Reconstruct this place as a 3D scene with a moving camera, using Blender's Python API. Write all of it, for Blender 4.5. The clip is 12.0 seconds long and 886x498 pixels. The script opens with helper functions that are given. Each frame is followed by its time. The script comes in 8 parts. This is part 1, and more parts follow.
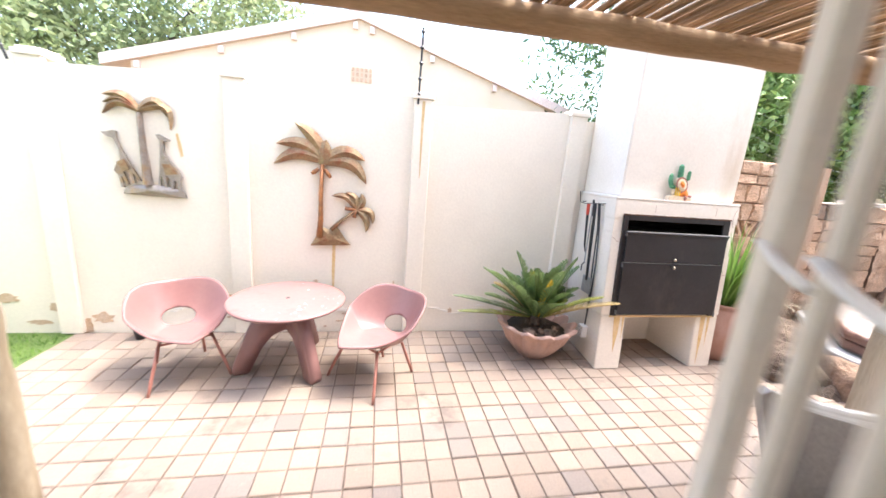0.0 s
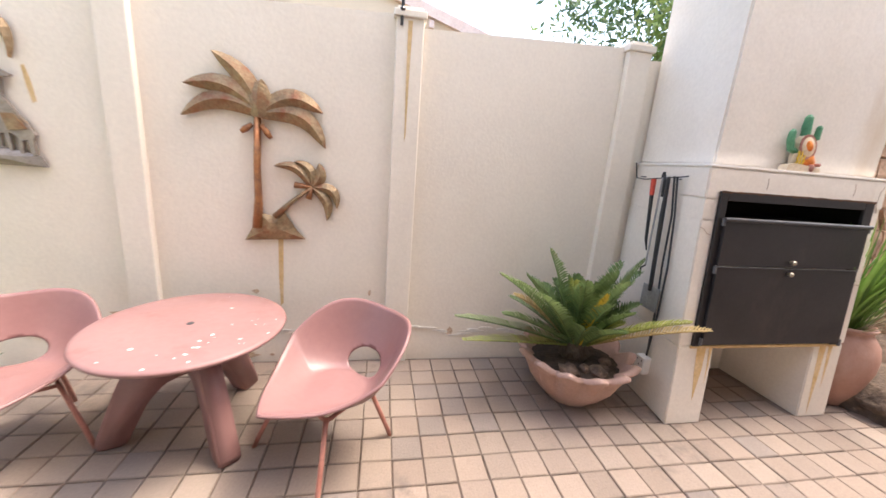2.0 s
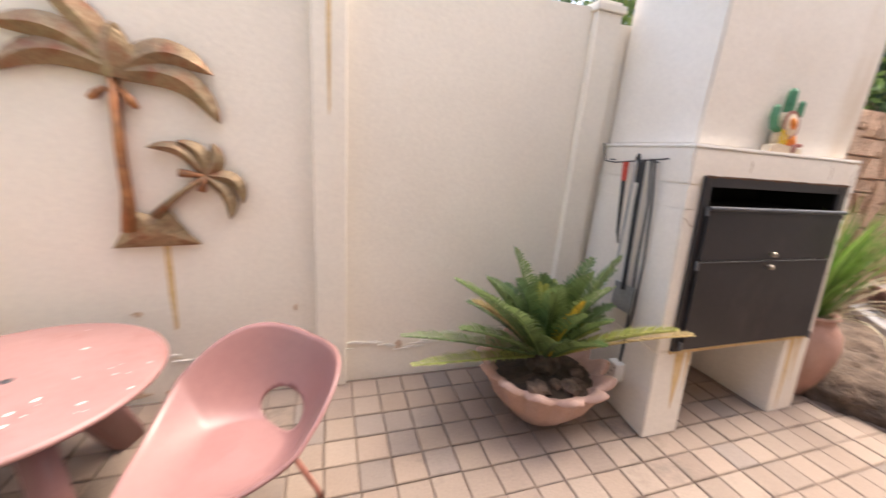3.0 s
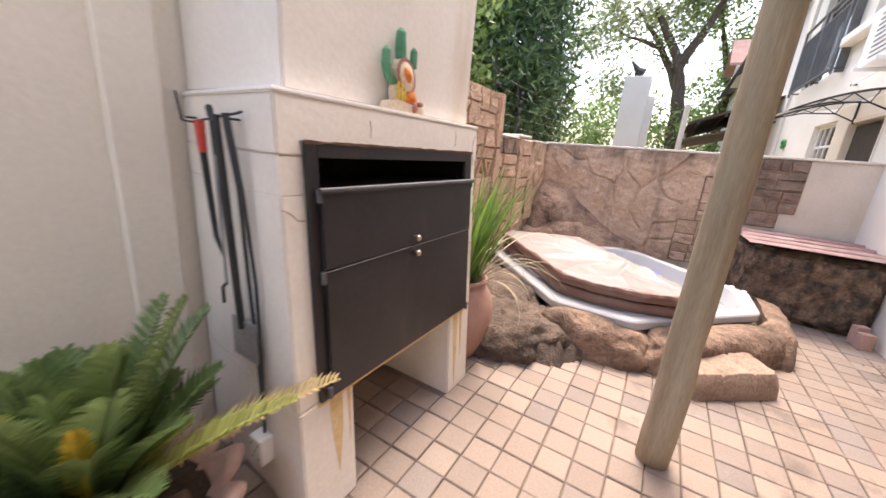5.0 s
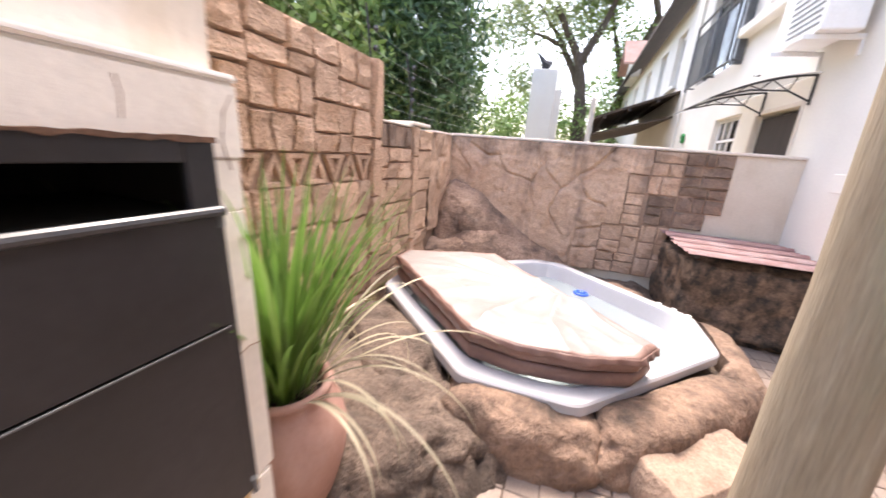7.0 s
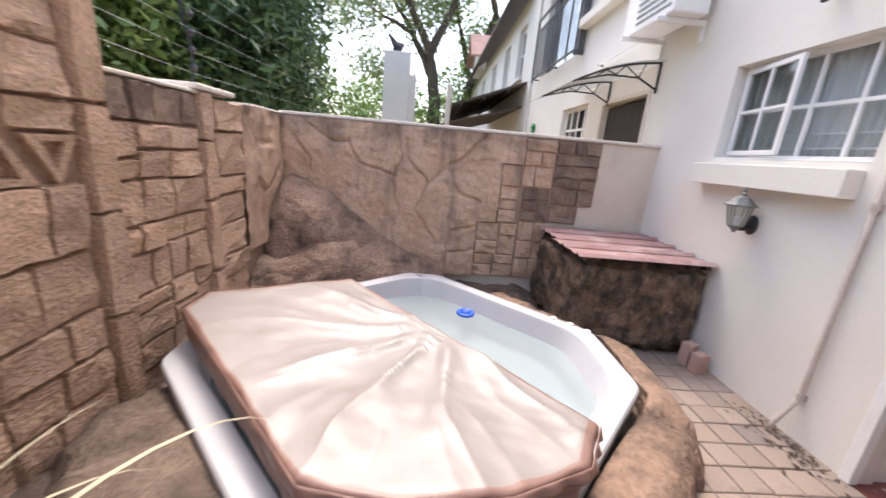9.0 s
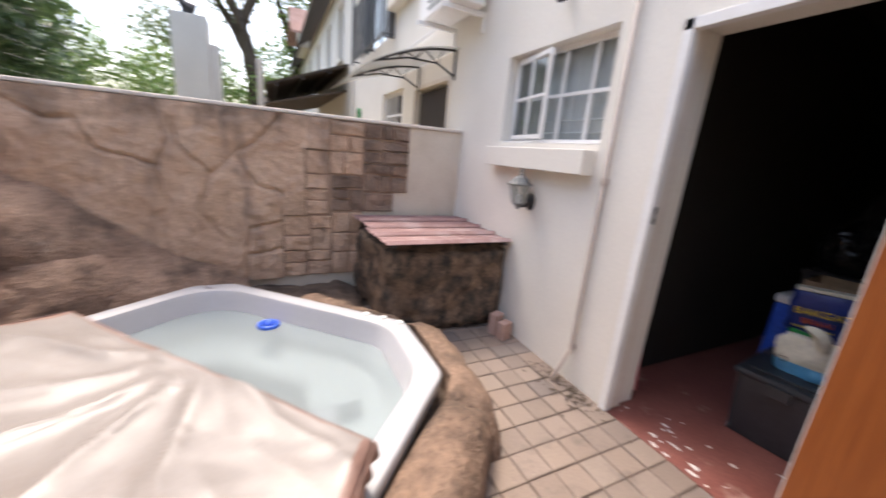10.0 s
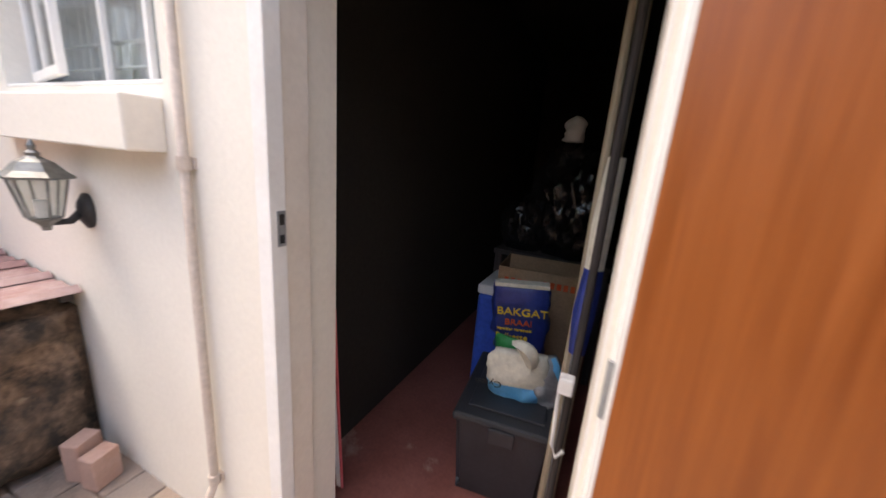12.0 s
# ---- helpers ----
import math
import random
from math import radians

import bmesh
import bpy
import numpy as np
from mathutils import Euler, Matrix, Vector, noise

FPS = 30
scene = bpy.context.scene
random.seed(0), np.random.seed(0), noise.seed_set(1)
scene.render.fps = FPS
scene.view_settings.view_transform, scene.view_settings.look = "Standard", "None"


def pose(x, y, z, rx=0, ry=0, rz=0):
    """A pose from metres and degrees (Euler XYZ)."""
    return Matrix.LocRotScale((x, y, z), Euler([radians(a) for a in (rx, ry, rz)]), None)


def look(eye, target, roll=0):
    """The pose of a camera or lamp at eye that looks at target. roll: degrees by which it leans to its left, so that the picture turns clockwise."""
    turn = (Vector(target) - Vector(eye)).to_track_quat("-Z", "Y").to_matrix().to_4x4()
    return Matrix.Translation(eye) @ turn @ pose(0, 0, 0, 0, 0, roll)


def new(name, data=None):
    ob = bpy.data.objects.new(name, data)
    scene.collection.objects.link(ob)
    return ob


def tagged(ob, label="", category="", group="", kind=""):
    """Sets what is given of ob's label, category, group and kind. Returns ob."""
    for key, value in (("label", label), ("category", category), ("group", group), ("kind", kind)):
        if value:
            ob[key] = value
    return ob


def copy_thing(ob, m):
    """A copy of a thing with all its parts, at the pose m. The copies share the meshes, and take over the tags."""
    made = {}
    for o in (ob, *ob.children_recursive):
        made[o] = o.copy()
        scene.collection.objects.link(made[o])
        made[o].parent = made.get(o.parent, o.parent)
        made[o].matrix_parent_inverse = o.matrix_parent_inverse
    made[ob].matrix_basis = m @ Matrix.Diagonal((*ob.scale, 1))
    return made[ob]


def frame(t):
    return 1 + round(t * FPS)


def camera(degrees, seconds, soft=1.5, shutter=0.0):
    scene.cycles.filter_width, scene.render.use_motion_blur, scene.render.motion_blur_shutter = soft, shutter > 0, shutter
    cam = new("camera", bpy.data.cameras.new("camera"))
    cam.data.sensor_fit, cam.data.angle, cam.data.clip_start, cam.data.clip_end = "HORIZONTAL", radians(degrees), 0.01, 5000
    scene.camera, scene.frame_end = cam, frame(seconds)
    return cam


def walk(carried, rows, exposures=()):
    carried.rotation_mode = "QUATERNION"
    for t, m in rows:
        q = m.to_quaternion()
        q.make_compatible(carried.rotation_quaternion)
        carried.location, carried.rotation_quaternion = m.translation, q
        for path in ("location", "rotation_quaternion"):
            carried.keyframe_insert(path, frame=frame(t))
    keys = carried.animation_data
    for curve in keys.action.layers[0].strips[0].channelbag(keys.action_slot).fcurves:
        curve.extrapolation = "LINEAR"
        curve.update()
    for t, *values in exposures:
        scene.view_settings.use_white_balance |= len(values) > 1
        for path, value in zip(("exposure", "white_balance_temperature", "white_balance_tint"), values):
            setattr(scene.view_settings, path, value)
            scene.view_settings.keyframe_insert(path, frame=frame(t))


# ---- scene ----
cam = camera(101.8, 12.0, shutter=0.5)
PATH = [
    (0, (0.023, 0.076, 1.618), (0.388, 1.993, 1.181), 4.5),
    (0.5, (0.126, 0.385, 1.61), (0.501, 2.299, 1.166), 4.5),
    (1, (0.142, 0.543, 1.554), (0.489, 2.458, 1.095), 4.5),
    (1.5, (0.133, 0.759, 1.474), (0.484, 2.673, 1.016), 4.5),
    (2, (0.249, 1.078, 1.401), (0.602, 2.991, 0.934), 4.5),
    (2.5, (0.312, 1.274, 1.373), (0.665, 3.176, 0.862), 4.3),
    (3, (0.383, 1.48, 1.392), (0.98, 3.313, 0.859), 4.5),
    (3.5, (0.575, 1.621, 1.376), (1.682, 3.197, 0.835), 4.6),
    (5.5, (1.599, 1.831, 1.384), (3.295, 2.745, 0.85), 4.7),
    (6, (1.892, 1.845, 1.399), (3.621, 2.702, 0.874), 4.6),
    (6.5, (2.176, 1.918, 1.373), (3.928, 2.723, 0.841), 4.9),
    (7, (2.494, 2.016, 1.383), (4.325, 2.621, 0.852), 4.8),
    (7.2, (2.606, 2.016, 1.36), (4.47, 2.515, 0.834), 4.7),
    (8.8, (3.373, 2.124, 1.364), (5.306, 2.122, 0.848), 5.2),
    (9, (3.432, 2.103, 1.356), (5.361, 2.0, 0.836), 5.1),
    (9.5, (3.535, 1.96, 1.376), (5.428, 1.582, 0.853), 5.1),
    (10, (3.573, 1.714, 1.357), (5.305, 0.855, 0.844), 5.0),
    (10.5, (3.663, 1.456, 1.363), (5.052, 0.104, 0.867), 5.2),
    (11, (3.751, 1.202, 1.314), (4.737, -0.472, 0.839), 4.6),
    (11.2, (3.772, 1.099, 1.326), (4.668, -0.623, 0.844), 4.7),
    (11.5, (3.84, 0.902, 1.372), (4.682, -0.846, 0.887), 4.6),
    (12, (3.999, 0.61, 1.346), (4.805, -1.154, 0.855), 4.5),
]
EXPOSURES = [(0.0, 0.98, 6400, 8), (0.3, 0.78, 6350, 7), (0.6, 0.57, 6350, 7), (1.0, 0.44, 6400, 8), (1.6, 0.34, 6650, 10), (2.5, 0.36, 7100, 12), (3.5, 0.3, 7200, 14), (5.5, 0.36, 7050, 15), (7.0, 0.58, 6800, 15), (9.0, 0.04, 6650, 13), (10.0, -0.1, 6850, 12), (11.0, 0.03, 7200, 13), (12.0, 0.41, 7300, 12)]
BASE_EXPOSURE = 2.1
walk(cam, [(t, look(eye, target, roll)) for t, eye, target, roll in PATH], [(t, BASE_EXPOSURE + e, k, tint) for t, e, k, tint in EXPOSURES])

# ---- sky and sun ----
SUN_ELEVATION, SUN_AZIMUTH = radians(66), radians(10)   # azimuth counted from +x towards +y
world = bpy.data.worlds.new("sky")
scene.world = world
world.use_nodes = True
sky = world.node_tree.nodes.new("ShaderNodeTexSky")
sky.sky_type, sky.sun_disc = "NISHITA", False
sky.sun_elevation, sky.sun_rotation = SUN_ELEVATION, radians(90) - SUN_AZIMUTH
sky.dust_density, sky.air_density = 4.0, 1.0
back = world.node_tree.nodes["Background"]
back.inputs["Strength"].default_value = 0.15
world.node_tree.links.new(sky.outputs[0], back.inputs["Color"])
sun_data = bpy.data.lights.new("sun", "SUN")
sun_data.energy, sun_data.angle, sun_data.color = 0.55, radians(14), (1.0, 0.96, 0.90)
sun = new("sun", sun_data)
sun_dir = Vector((math.cos(SUN_ELEVATION) * math.cos(SUN_AZIMUTH), math.cos(SUN_ELEVATION) * math.sin(SUN_AZIMUTH), math.sin(SUN_ELEVATION)))
sun.matrix_world = look(sun_dir * 20, (0, 0, 0))


# ---- materials ----
def ramp(nt, fac, stops):
    n = nt.nodes.new("ShaderNodeValToRGB")
    e = n.color_ramp.elements
    while len(e) < len(stops):
        e.new(0.5)
    for el, (p, c) in zip(e, stops):
        el.position, el.color = p, (*c, 1) if len(c) == 3 else c
    nt.links.new(fac, n.inputs[0])
    return n.outputs[0]


def noise_tex(nt, vec, scale, detail=5.0, rough=0.6, distort=0.0):
    n = nt.nodes.new("ShaderNodeTexNoise")
    n.inputs["Scale"].default_value, n.inputs["Detail"].default_value = scale, detail
    n.inputs["Roughness"].default_value, n.inputs["Distortion"].default_value = rough, distort
    nt.links.new(vec, n.inputs["Vector"])
    return n.outputs[0]


def mixc(nt, mode, fac, a, b):
    n = nt.nodes.new("ShaderNodeMix")
    n.data_type, n.blend_type = "RGBA", mode
    for val, sock in ((fac, n.inputs[0]), (a, n.inputs[6]), (b, n.inputs[7])):
        if hasattr(val, "links"):
            nt.links.new(val, sock)
        else:
            sock.default_value = val if not isinstance(val, tuple) else (*val, 1)
    return n.outputs[2]


def mathn(nt, op, a, b=0.0):
    n = nt.nodes.new("ShaderNodeMath")
    n.operation = op
    for val, sock in ((a, n.inputs[0]), (b, n.inputs[1])):
        if hasattr(val, "links"):
            nt.links.new(val, sock)
        else:
            sock.default_value = val
    return n.outputs[0]


def mat(name, a, b, scale=4.0, fine=70.0, rough=0.75, bump=0.2, metal=0.0, stretch=(1, 1, 1), stain=None, stain_scale=1.2,
        stain_cut=(0.55, 0.7), stain_stretch=(1, 1, 1), vary=0.0, palette=None, spec=0.4, depth=0.01, fine_amount=0.16, distort=0.0, crust=None, crust_cut=(0.64, 0.74), crust_scale=5.0, moss=None, moss_z=(1.1, 1.6)):
    """A surface of two colours at a broad scale, fine grain, an optional stain and optional change from piece to piece."""
    m = bpy.data.materials.new(name)
    m.use_nodes = True
    nt = m.node_tree
    p = nt.nodes["Principled BSDF"]
    geo = nt.nodes.new("ShaderNodeNewGeometry")
    mp = nt.nodes.new("ShaderNodeMapping")
    mp.inputs["Scale"].default_value = stretch
    nt.links.new(geo.outputs["Position"], mp.inputs["Vector"])
    v = mp.outputs[0]
    n1 = noise_tex(nt, v, scale, 6, 0.62, distort)
    n2 = noise_tex(nt, v, fine, 4, 0.6)
    col = ramp(nt, n1, [(0.32, a), (0.68, b)])
    if vary or palette:
        oi = nt.nodes.new("ShaderNodeObjectInfo")
        r = mathn(nt, "FRACT", mathn(nt, "ADD", oi.outputs["Random"], geo.outputs["Random Per Island"]))
        if palette:
            tint = ramp(nt, r, [(i / len(palette), c) for i, c in enumerate(palette)])
            col = mixc(nt, "MIX", 0.75, col, tint)
        r2 = mathn(nt, "FRACT", mathn(nt, "MULTIPLY", r, 7.31))
        lo, hi = 1 - vary, 1 + vary
        col = mixc(nt, "MULTIPLY", 1.0, col, ramp(nt, r2, [(0, (lo, lo, lo)), (1, (hi, hi, hi))]))
    lo, hi = 1 - fine_amount, 1 + fine_amount
    col = mixc(nt, "MULTIPLY", 1.0, col, ramp(nt, n2, [(0.25, (lo, lo, lo)), (0.75, (hi, hi, hi))]))
    if stain:
        mp2 = nt.nodes.new("ShaderNodeMapping")
        mp2.inputs["Scale"].default_value = stain_stretch
        mp2.inputs["Location"].default_value = (3.7, 1.3, 8.1)
        nt.links.new(geo.outputs["Position"], mp2.inputs["Vector"])
        n3 = noise_tex(nt, mp2.outputs[0], stain_scale, 7, 0.65)
        f = ramp(nt, n3, [(stain_cut[0], (0, 0, 0)), (stain_cut[1], (1, 1, 1))])
        col = mixc(nt, "MIX", f, col, stain)
    if crust:
        n4 = noise_tex(nt, geo.outputs["Position"], crust_scale, 8, 0.7)
        col = mixc(nt, "MIX", ramp(nt, n4, [(crust_cut[0], (0, 0, 0)), (crust_cut[1], (1, 1, 1))]), col, crust)
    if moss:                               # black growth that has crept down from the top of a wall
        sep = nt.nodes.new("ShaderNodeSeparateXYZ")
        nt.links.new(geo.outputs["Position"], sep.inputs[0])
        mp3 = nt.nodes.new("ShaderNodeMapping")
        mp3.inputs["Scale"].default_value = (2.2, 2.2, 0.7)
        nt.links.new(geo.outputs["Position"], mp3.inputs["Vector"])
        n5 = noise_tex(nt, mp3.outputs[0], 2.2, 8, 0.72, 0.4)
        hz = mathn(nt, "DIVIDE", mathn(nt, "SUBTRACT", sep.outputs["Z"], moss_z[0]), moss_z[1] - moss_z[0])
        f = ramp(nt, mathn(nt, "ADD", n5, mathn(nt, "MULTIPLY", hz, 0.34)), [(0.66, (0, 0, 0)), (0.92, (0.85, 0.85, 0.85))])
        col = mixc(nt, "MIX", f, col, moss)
    nt.links.new(col, p.inputs["Base Color"])
    p.inputs["Metallic"].default_value = metal
    p.inputs["Specular IOR Level"].default_value = spec
    rr = ramp(nt, n1, [(0.2, (max(rough - 0.1, 0.02),) * 3), (0.8, (min(rough + 0.1, 1.0),) * 3)])
    nt.links.new(rr, p.inputs["Roughness"])
    if bump:
        bp = nt.nodes.new("ShaderNodeBump")
        bp.inputs["Strength"].default_value, bp.inputs["Distance"].default_value = bump, depth
        nt.links.new(mathn(nt, "ADD", mathn(nt, "MULTIPLY", n1, 1.4), n2), bp.inputs["Height"])
        nt.links.new(bp.outputs[0], p.inputs["Normal"])
    return m


def leaf_mat(name, a, b, c=None, gloss=0.45):
    m = mat(name, a, b, scale=1.3, fine=14, rough=gloss, bump=0, vary=0.28, palette=c, spec=0.35, fine_amount=0.1)
    m.node_tree.nodes["Principled BSDF"].inputs["Subsurface Weight"].default_value = 0.0
    nt = m.node_tree
    p = nt.nodes["Principled BSDF"]
    tr = nt.nodes.new("ShaderNodeBsdfTranslucent")
    nt.links.new(p.inputs["Base Color"].links[0].from_socket, tr.inputs[0])
    mx = nt.nodes.new("ShaderNodeMixShader")
    mx.inputs[0].default_value = 0.3
    nt.links.new(p.outputs[0], mx.inputs[1])
    nt.links.new(tr.outputs[0], mx.inputs[2])
    nt.links.new(mx.outputs[0], nt.nodes["Material Output"].inputs[0])
    return m


def pane_mat(name, tint, gloss_rough=0.02, body=0.0, body_col=(0.8, 0.85, 0.84)):
    """Thin clear sheet: see-through, with a mirror part that grows at a slant."""
    m = bpy.data.materials.new(name)
    m.use_nodes = True
    nt = m.node_tree
    nt.nodes.remove(nt.nodes["Principled BSDF"])
    t = nt.nodes.new("ShaderNodeBsdfTransparent")
    t.inputs[0].default_value = (*tint, 1)
    g = nt.nodes.new("ShaderNodeBsdfGlossy")
    g.inputs["Roughness"].default_value = gloss_rough
    lw = nt.nodes.new("ShaderNodeLayerWeight")
    lw.inputs[0].default_value = 0.5
    gain = mathn(nt, "ADD", mathn(nt, "MULTIPLY", mathn(nt, "POWER", lw.outputs["Facing"], 4.0), 0.55), 0.035)
    mx = nt.nodes.new("ShaderNodeMixShader")
    first = t.outputs[0]
    if body:
        d = nt.nodes.new("ShaderNodeBsdfDiffuse")
        d.inputs[0].default_value = (*body_col, 1)
        mb = nt.nodes.new("ShaderNodeMixShader")
        mb.inputs[0].default_value = body
        nt.links.new(t.outputs[0], mb.inputs[1])
        nt.links.new(d.outputs[0], mb.inputs[2])
        first = mb.outputs[0]
    nt.links.new(gain, mx.inputs[0])
    nt.links.new(first, mx.inputs[1])
    nt.links.new(g.outputs[0], mx.inputs[2])
    nt.links.new(mx.outputs[0], nt.nodes["Material Output"].inputs[0])
    return m


PLASTER = mat("cream_plaster", (0.806, 0.735, 0.634), (0.857, 0.790, 0.686), 1.6, 45, 0.85, 0.25, stain=(0.745, 0.660, 0.547), stain_scale=1.1, stain_cut=(0.6, 0.85), stain_stretch=(1, 1, 0.35), depth=0.006, fine_amount=0.04)
PLASTER_HOUSE = mat("house_plaster", (0.750, 0.708, 0.633), (0.810, 0.772, 0.699), 1.2, 50, 0.85, 0.2, stain=(0.660, 0.614, 0.529), stain_scale=0.9, stain_cut=(0.6, 0.9), stain_stretch=(1, 1, 0.3), depth=0.005, fine_amount=0.04)
PLASTER_BRAAI = mat("grill_plaster", (0.75, 0.685, 0.60), (0.81, 0.755, 0.68), 2.2, 50, 0.85, 0.25, stain=(0.60, 0.49, 0.36), stain_scale=1.6, stain_cut=(0.62, 0.85), stain_stretch=(1, 1, 0.25), depth=0.005, fine_amount=0.05)
PLASTER_END = mat("weathered_plaster", (0.62, 0.535, 0.425), (0.71, 0.63, 0.52), 2.2, 50, 0.88, 0.25, stain=(0.50, 0.40, 0.295), stain_scale=1.8, stain_cut=(0.54, 0.8), stain_stretch=(1, 1, 0.4), depth=0.005, fine_amount=0.06)
MANTEL_WHITE = mat("mantel_white", (0.82, 0.78, 0.72), (0.86, 0.83, 0.79), 3, 60, 0.7, 0.15, fine_amount=0.05)
DAMP = mat("peeled_plaster", (0.52, 0.36, 0.24), (0.62, 0.48, 0.36), 9, 80, 0.95, 0.6, fine_amount=0.2)
FLAKE = mat("lifted_paint", (0.78, 0.73, 0.66), (0.83, 0.79, 0.73), 9, 80, 0.8, 0.4)
RUST_RUN = mat("rust_run", (0.62, 0.42, 0.18), (0.72, 0.55, 0.33), 12, 60, 0.85, 0.1)
PAVER = mat("clay_paver", (0.246, 0.180, 0.141), (0.299, 0.229, 0.186), 5, 90, 0.8, 0.45, vary=0.11, stain=(0.149, 0.117, 0.100), stain_scale=2.3, stain_cut=(0.58, 0.70), crust=(0.357, 0.296, 0.249), crust_cut=(0.64, 0.76), crust_scale=9.0, depth=0.006, fine_amount=0.1,
            palette=[(0.254, 0.196, 0.160), (0.274, 0.211, 0.170), (0.243, 0.193, 0.160), (0.280, 0.226, 0.189), (0.262, 0.201, 0.165), (0.256, 0.204, 0.173), (0.277, 0.216, 0.176), (0.269, 0.211, 0.176), (0.262, 0.208, 0.173), (0.274, 0.220, 0.182), (0.256, 0.198, 0.164), (0.195, 0.167, 0.154)])
JOINT = mat("dirt_joint", (0.12, 0.085, 0.065), (0.20, 0.15, 0.115), 7, 120, 0.95, 0.5)
SOIL = mat("dark_soil", (0.05, 0.035, 0.025), (0.10, 0.07, 0.05), 14, 80, 0.95, 0.8, depth=0.02)
SAND_ROCK = mat("pink_sandstone", (0.520, 0.335, 0.222), (0.680, 0.465, 0.325), 6.0, 60, 0.92, 1.0, vary=0.13, stain=(0.380, 0.250, 0.171), stain_scale=2.2, stain_cut=(0.60, 0.78), stain_stretch=(1, 1, 0.6), depth=0.028, fine_amount=0.26, crust=(0.278, 0.185, 0.125), crust_cut=(0.60, 0.70), crust_scale=7.0,
                palette=[(0.605, 0.400, 0.272), (0.650, 0.438, 0.300), (0.565, 0.372, 0.252), (0.640, 0.440, 0.310)])
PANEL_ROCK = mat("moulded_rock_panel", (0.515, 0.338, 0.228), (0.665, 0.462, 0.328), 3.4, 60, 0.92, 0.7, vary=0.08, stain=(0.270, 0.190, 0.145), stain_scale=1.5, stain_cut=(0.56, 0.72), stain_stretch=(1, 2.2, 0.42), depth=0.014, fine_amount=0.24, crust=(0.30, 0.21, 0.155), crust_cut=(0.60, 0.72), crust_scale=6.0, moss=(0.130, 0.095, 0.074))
DARK_BLOCK = mat("mossy_block", (0.17, 0.118, 0.088), (0.31, 0.215, 0.155), 6, 60, 0.95, 0.7, vary=0.25, depth=0.012, fine_amount=0.28, stain=(0.09, 0.066, 0.05), stain_scale=4.0, stain_cut=(0.52, 0.7))
MORTAR = mat("stone_mortar", (0.30, 0.20, 0.14), (0.38, 0.26, 0.19), 6, 60, 0.95, 0.5)
BOULDER = mat("moulded_boulder", (0.146, 0.094, 0.066), (0.305, 0.203, 0.143), 3.6, 30, 0.93, 0.8, stain=(0.060, 0.043, 0.033), stain_scale=3.6, stain_cut=(0.46, 0.66), depth=0.022, fine_amount=0.30, crust=(0.42, 0.35, 0.29), crust_cut=(0.66, 0.77), crust_scale=6.0)
# a darker brown than BOULDER, for the bed and the boulders beyond y 2.5
BOULDER_DEEP = mat("deep_brown_boulder", (0.090, 0.064, 0.048), (0.185, 0.135, 0.102), 4.2, 42, 0.93, 0.9, stain=(0.055, 0.041, 0.032), stain_scale=3.6, stain_cut=(0.48, 0.68), depth=0.022, fine_amount=0.36, crust=(0.36, 0.31, 0.265), crust_cut=(0.67, 0.76), crust_scale=6.0)
CORNER_ROCK = mat("reddish_boulder", (0.235, 0.150, 0.106), (0.400, 0.275, 0.200), 5.0, 50, 0.93, 0.9, stain=(0.095, 0.066, 0.050), stain_scale=3.0, stain_cut=(0.52, 0.68), depth=0.022, fine_amount=0.36, crust=(0.42, 0.33, 0.26), crust_cut=(0.64, 0.75), crust_scale=5.0)
BOULDER_DARK = mat("mossy_boulder", (0.12, 0.078, 0.050), (0.30, 0.20, 0.135), 6.0, 45, 0.95, 0.7, stain=(0.045, 0.036, 0.028), stain_scale=8.0, stain_cut=(0.42, 0.62), depth=0.018, fine_amount=0.32, crust=(0.36, 0.29, 0.20), crust_cut=(0.66, 0.76), crust_scale=8.0)
COPING = mat("pale_coping", (0.66, 0.58, 0.50), (0.75, 0.68, 0.60), 5, 60, 0.9, 0.4)
PINK = mat("pink_enamel", (0.250, 0.128, 0.122), (0.282, 0.150, 0.143), 2.5, 30, 0.40, 0.06, spec=0.5, fine_amount=0.05, stain=(0.300, 0.175, 0.165), stain_scale=3.0, stain_cut=(0.6, 0.8))
PINK_TOP = mat("pink_enamel_worn", (0.268, 0.145, 0.138), (0.305, 0.172, 0.163), 3.5, 30, 0.44, 0.06, spec=0.4, fine_amount=0.06, stain=(0.250, 0.112, 0.104), stain_scale=5.0, stain_cut=(0.54, 0.72))
CHIP = mat("chipped_white", (0.75, 0.70, 0.66), (0.82, 0.78, 0.75), 20, 80, 0.8, 0.1)
LEG_PAINT = mat("faded_red_leg", (0.33, 0.13, 0.10), (0.42, 0.19, 0.15), 8, 60, 0.5, 0.1)
STEEL_BLACK = mat("black_stove_steel", (0.017, 0.0155, 0.016), (0.031, 0.027, 0.028), 3, 40, 0.44, 0.06, spec=0.42, stain=(0.060, 0.046, 0.042), stain_scale=2.6, stain_cut=(0.58, 0.80), stain_stretch=(1, 1, 0.5), fine_amount=0.14)
RUST_DARK = mat("dark_rust", (0.075, 0.040, 0.026), (0.150, 0.080, 0.048), 14, 60, 0.9, 0.4, fine_amount=0.3)
FLAP_STEEL = mat("rubbed_blue_steel", (0.030, 0.031, 0.036), (0.055, 0.055, 0.060), 6, 50, 0.34, 0.1, spec=0.5, stain=(0.10, 0.055, 0.03), stain_scale=7.0, stain_cut=(0.58, 0.72))
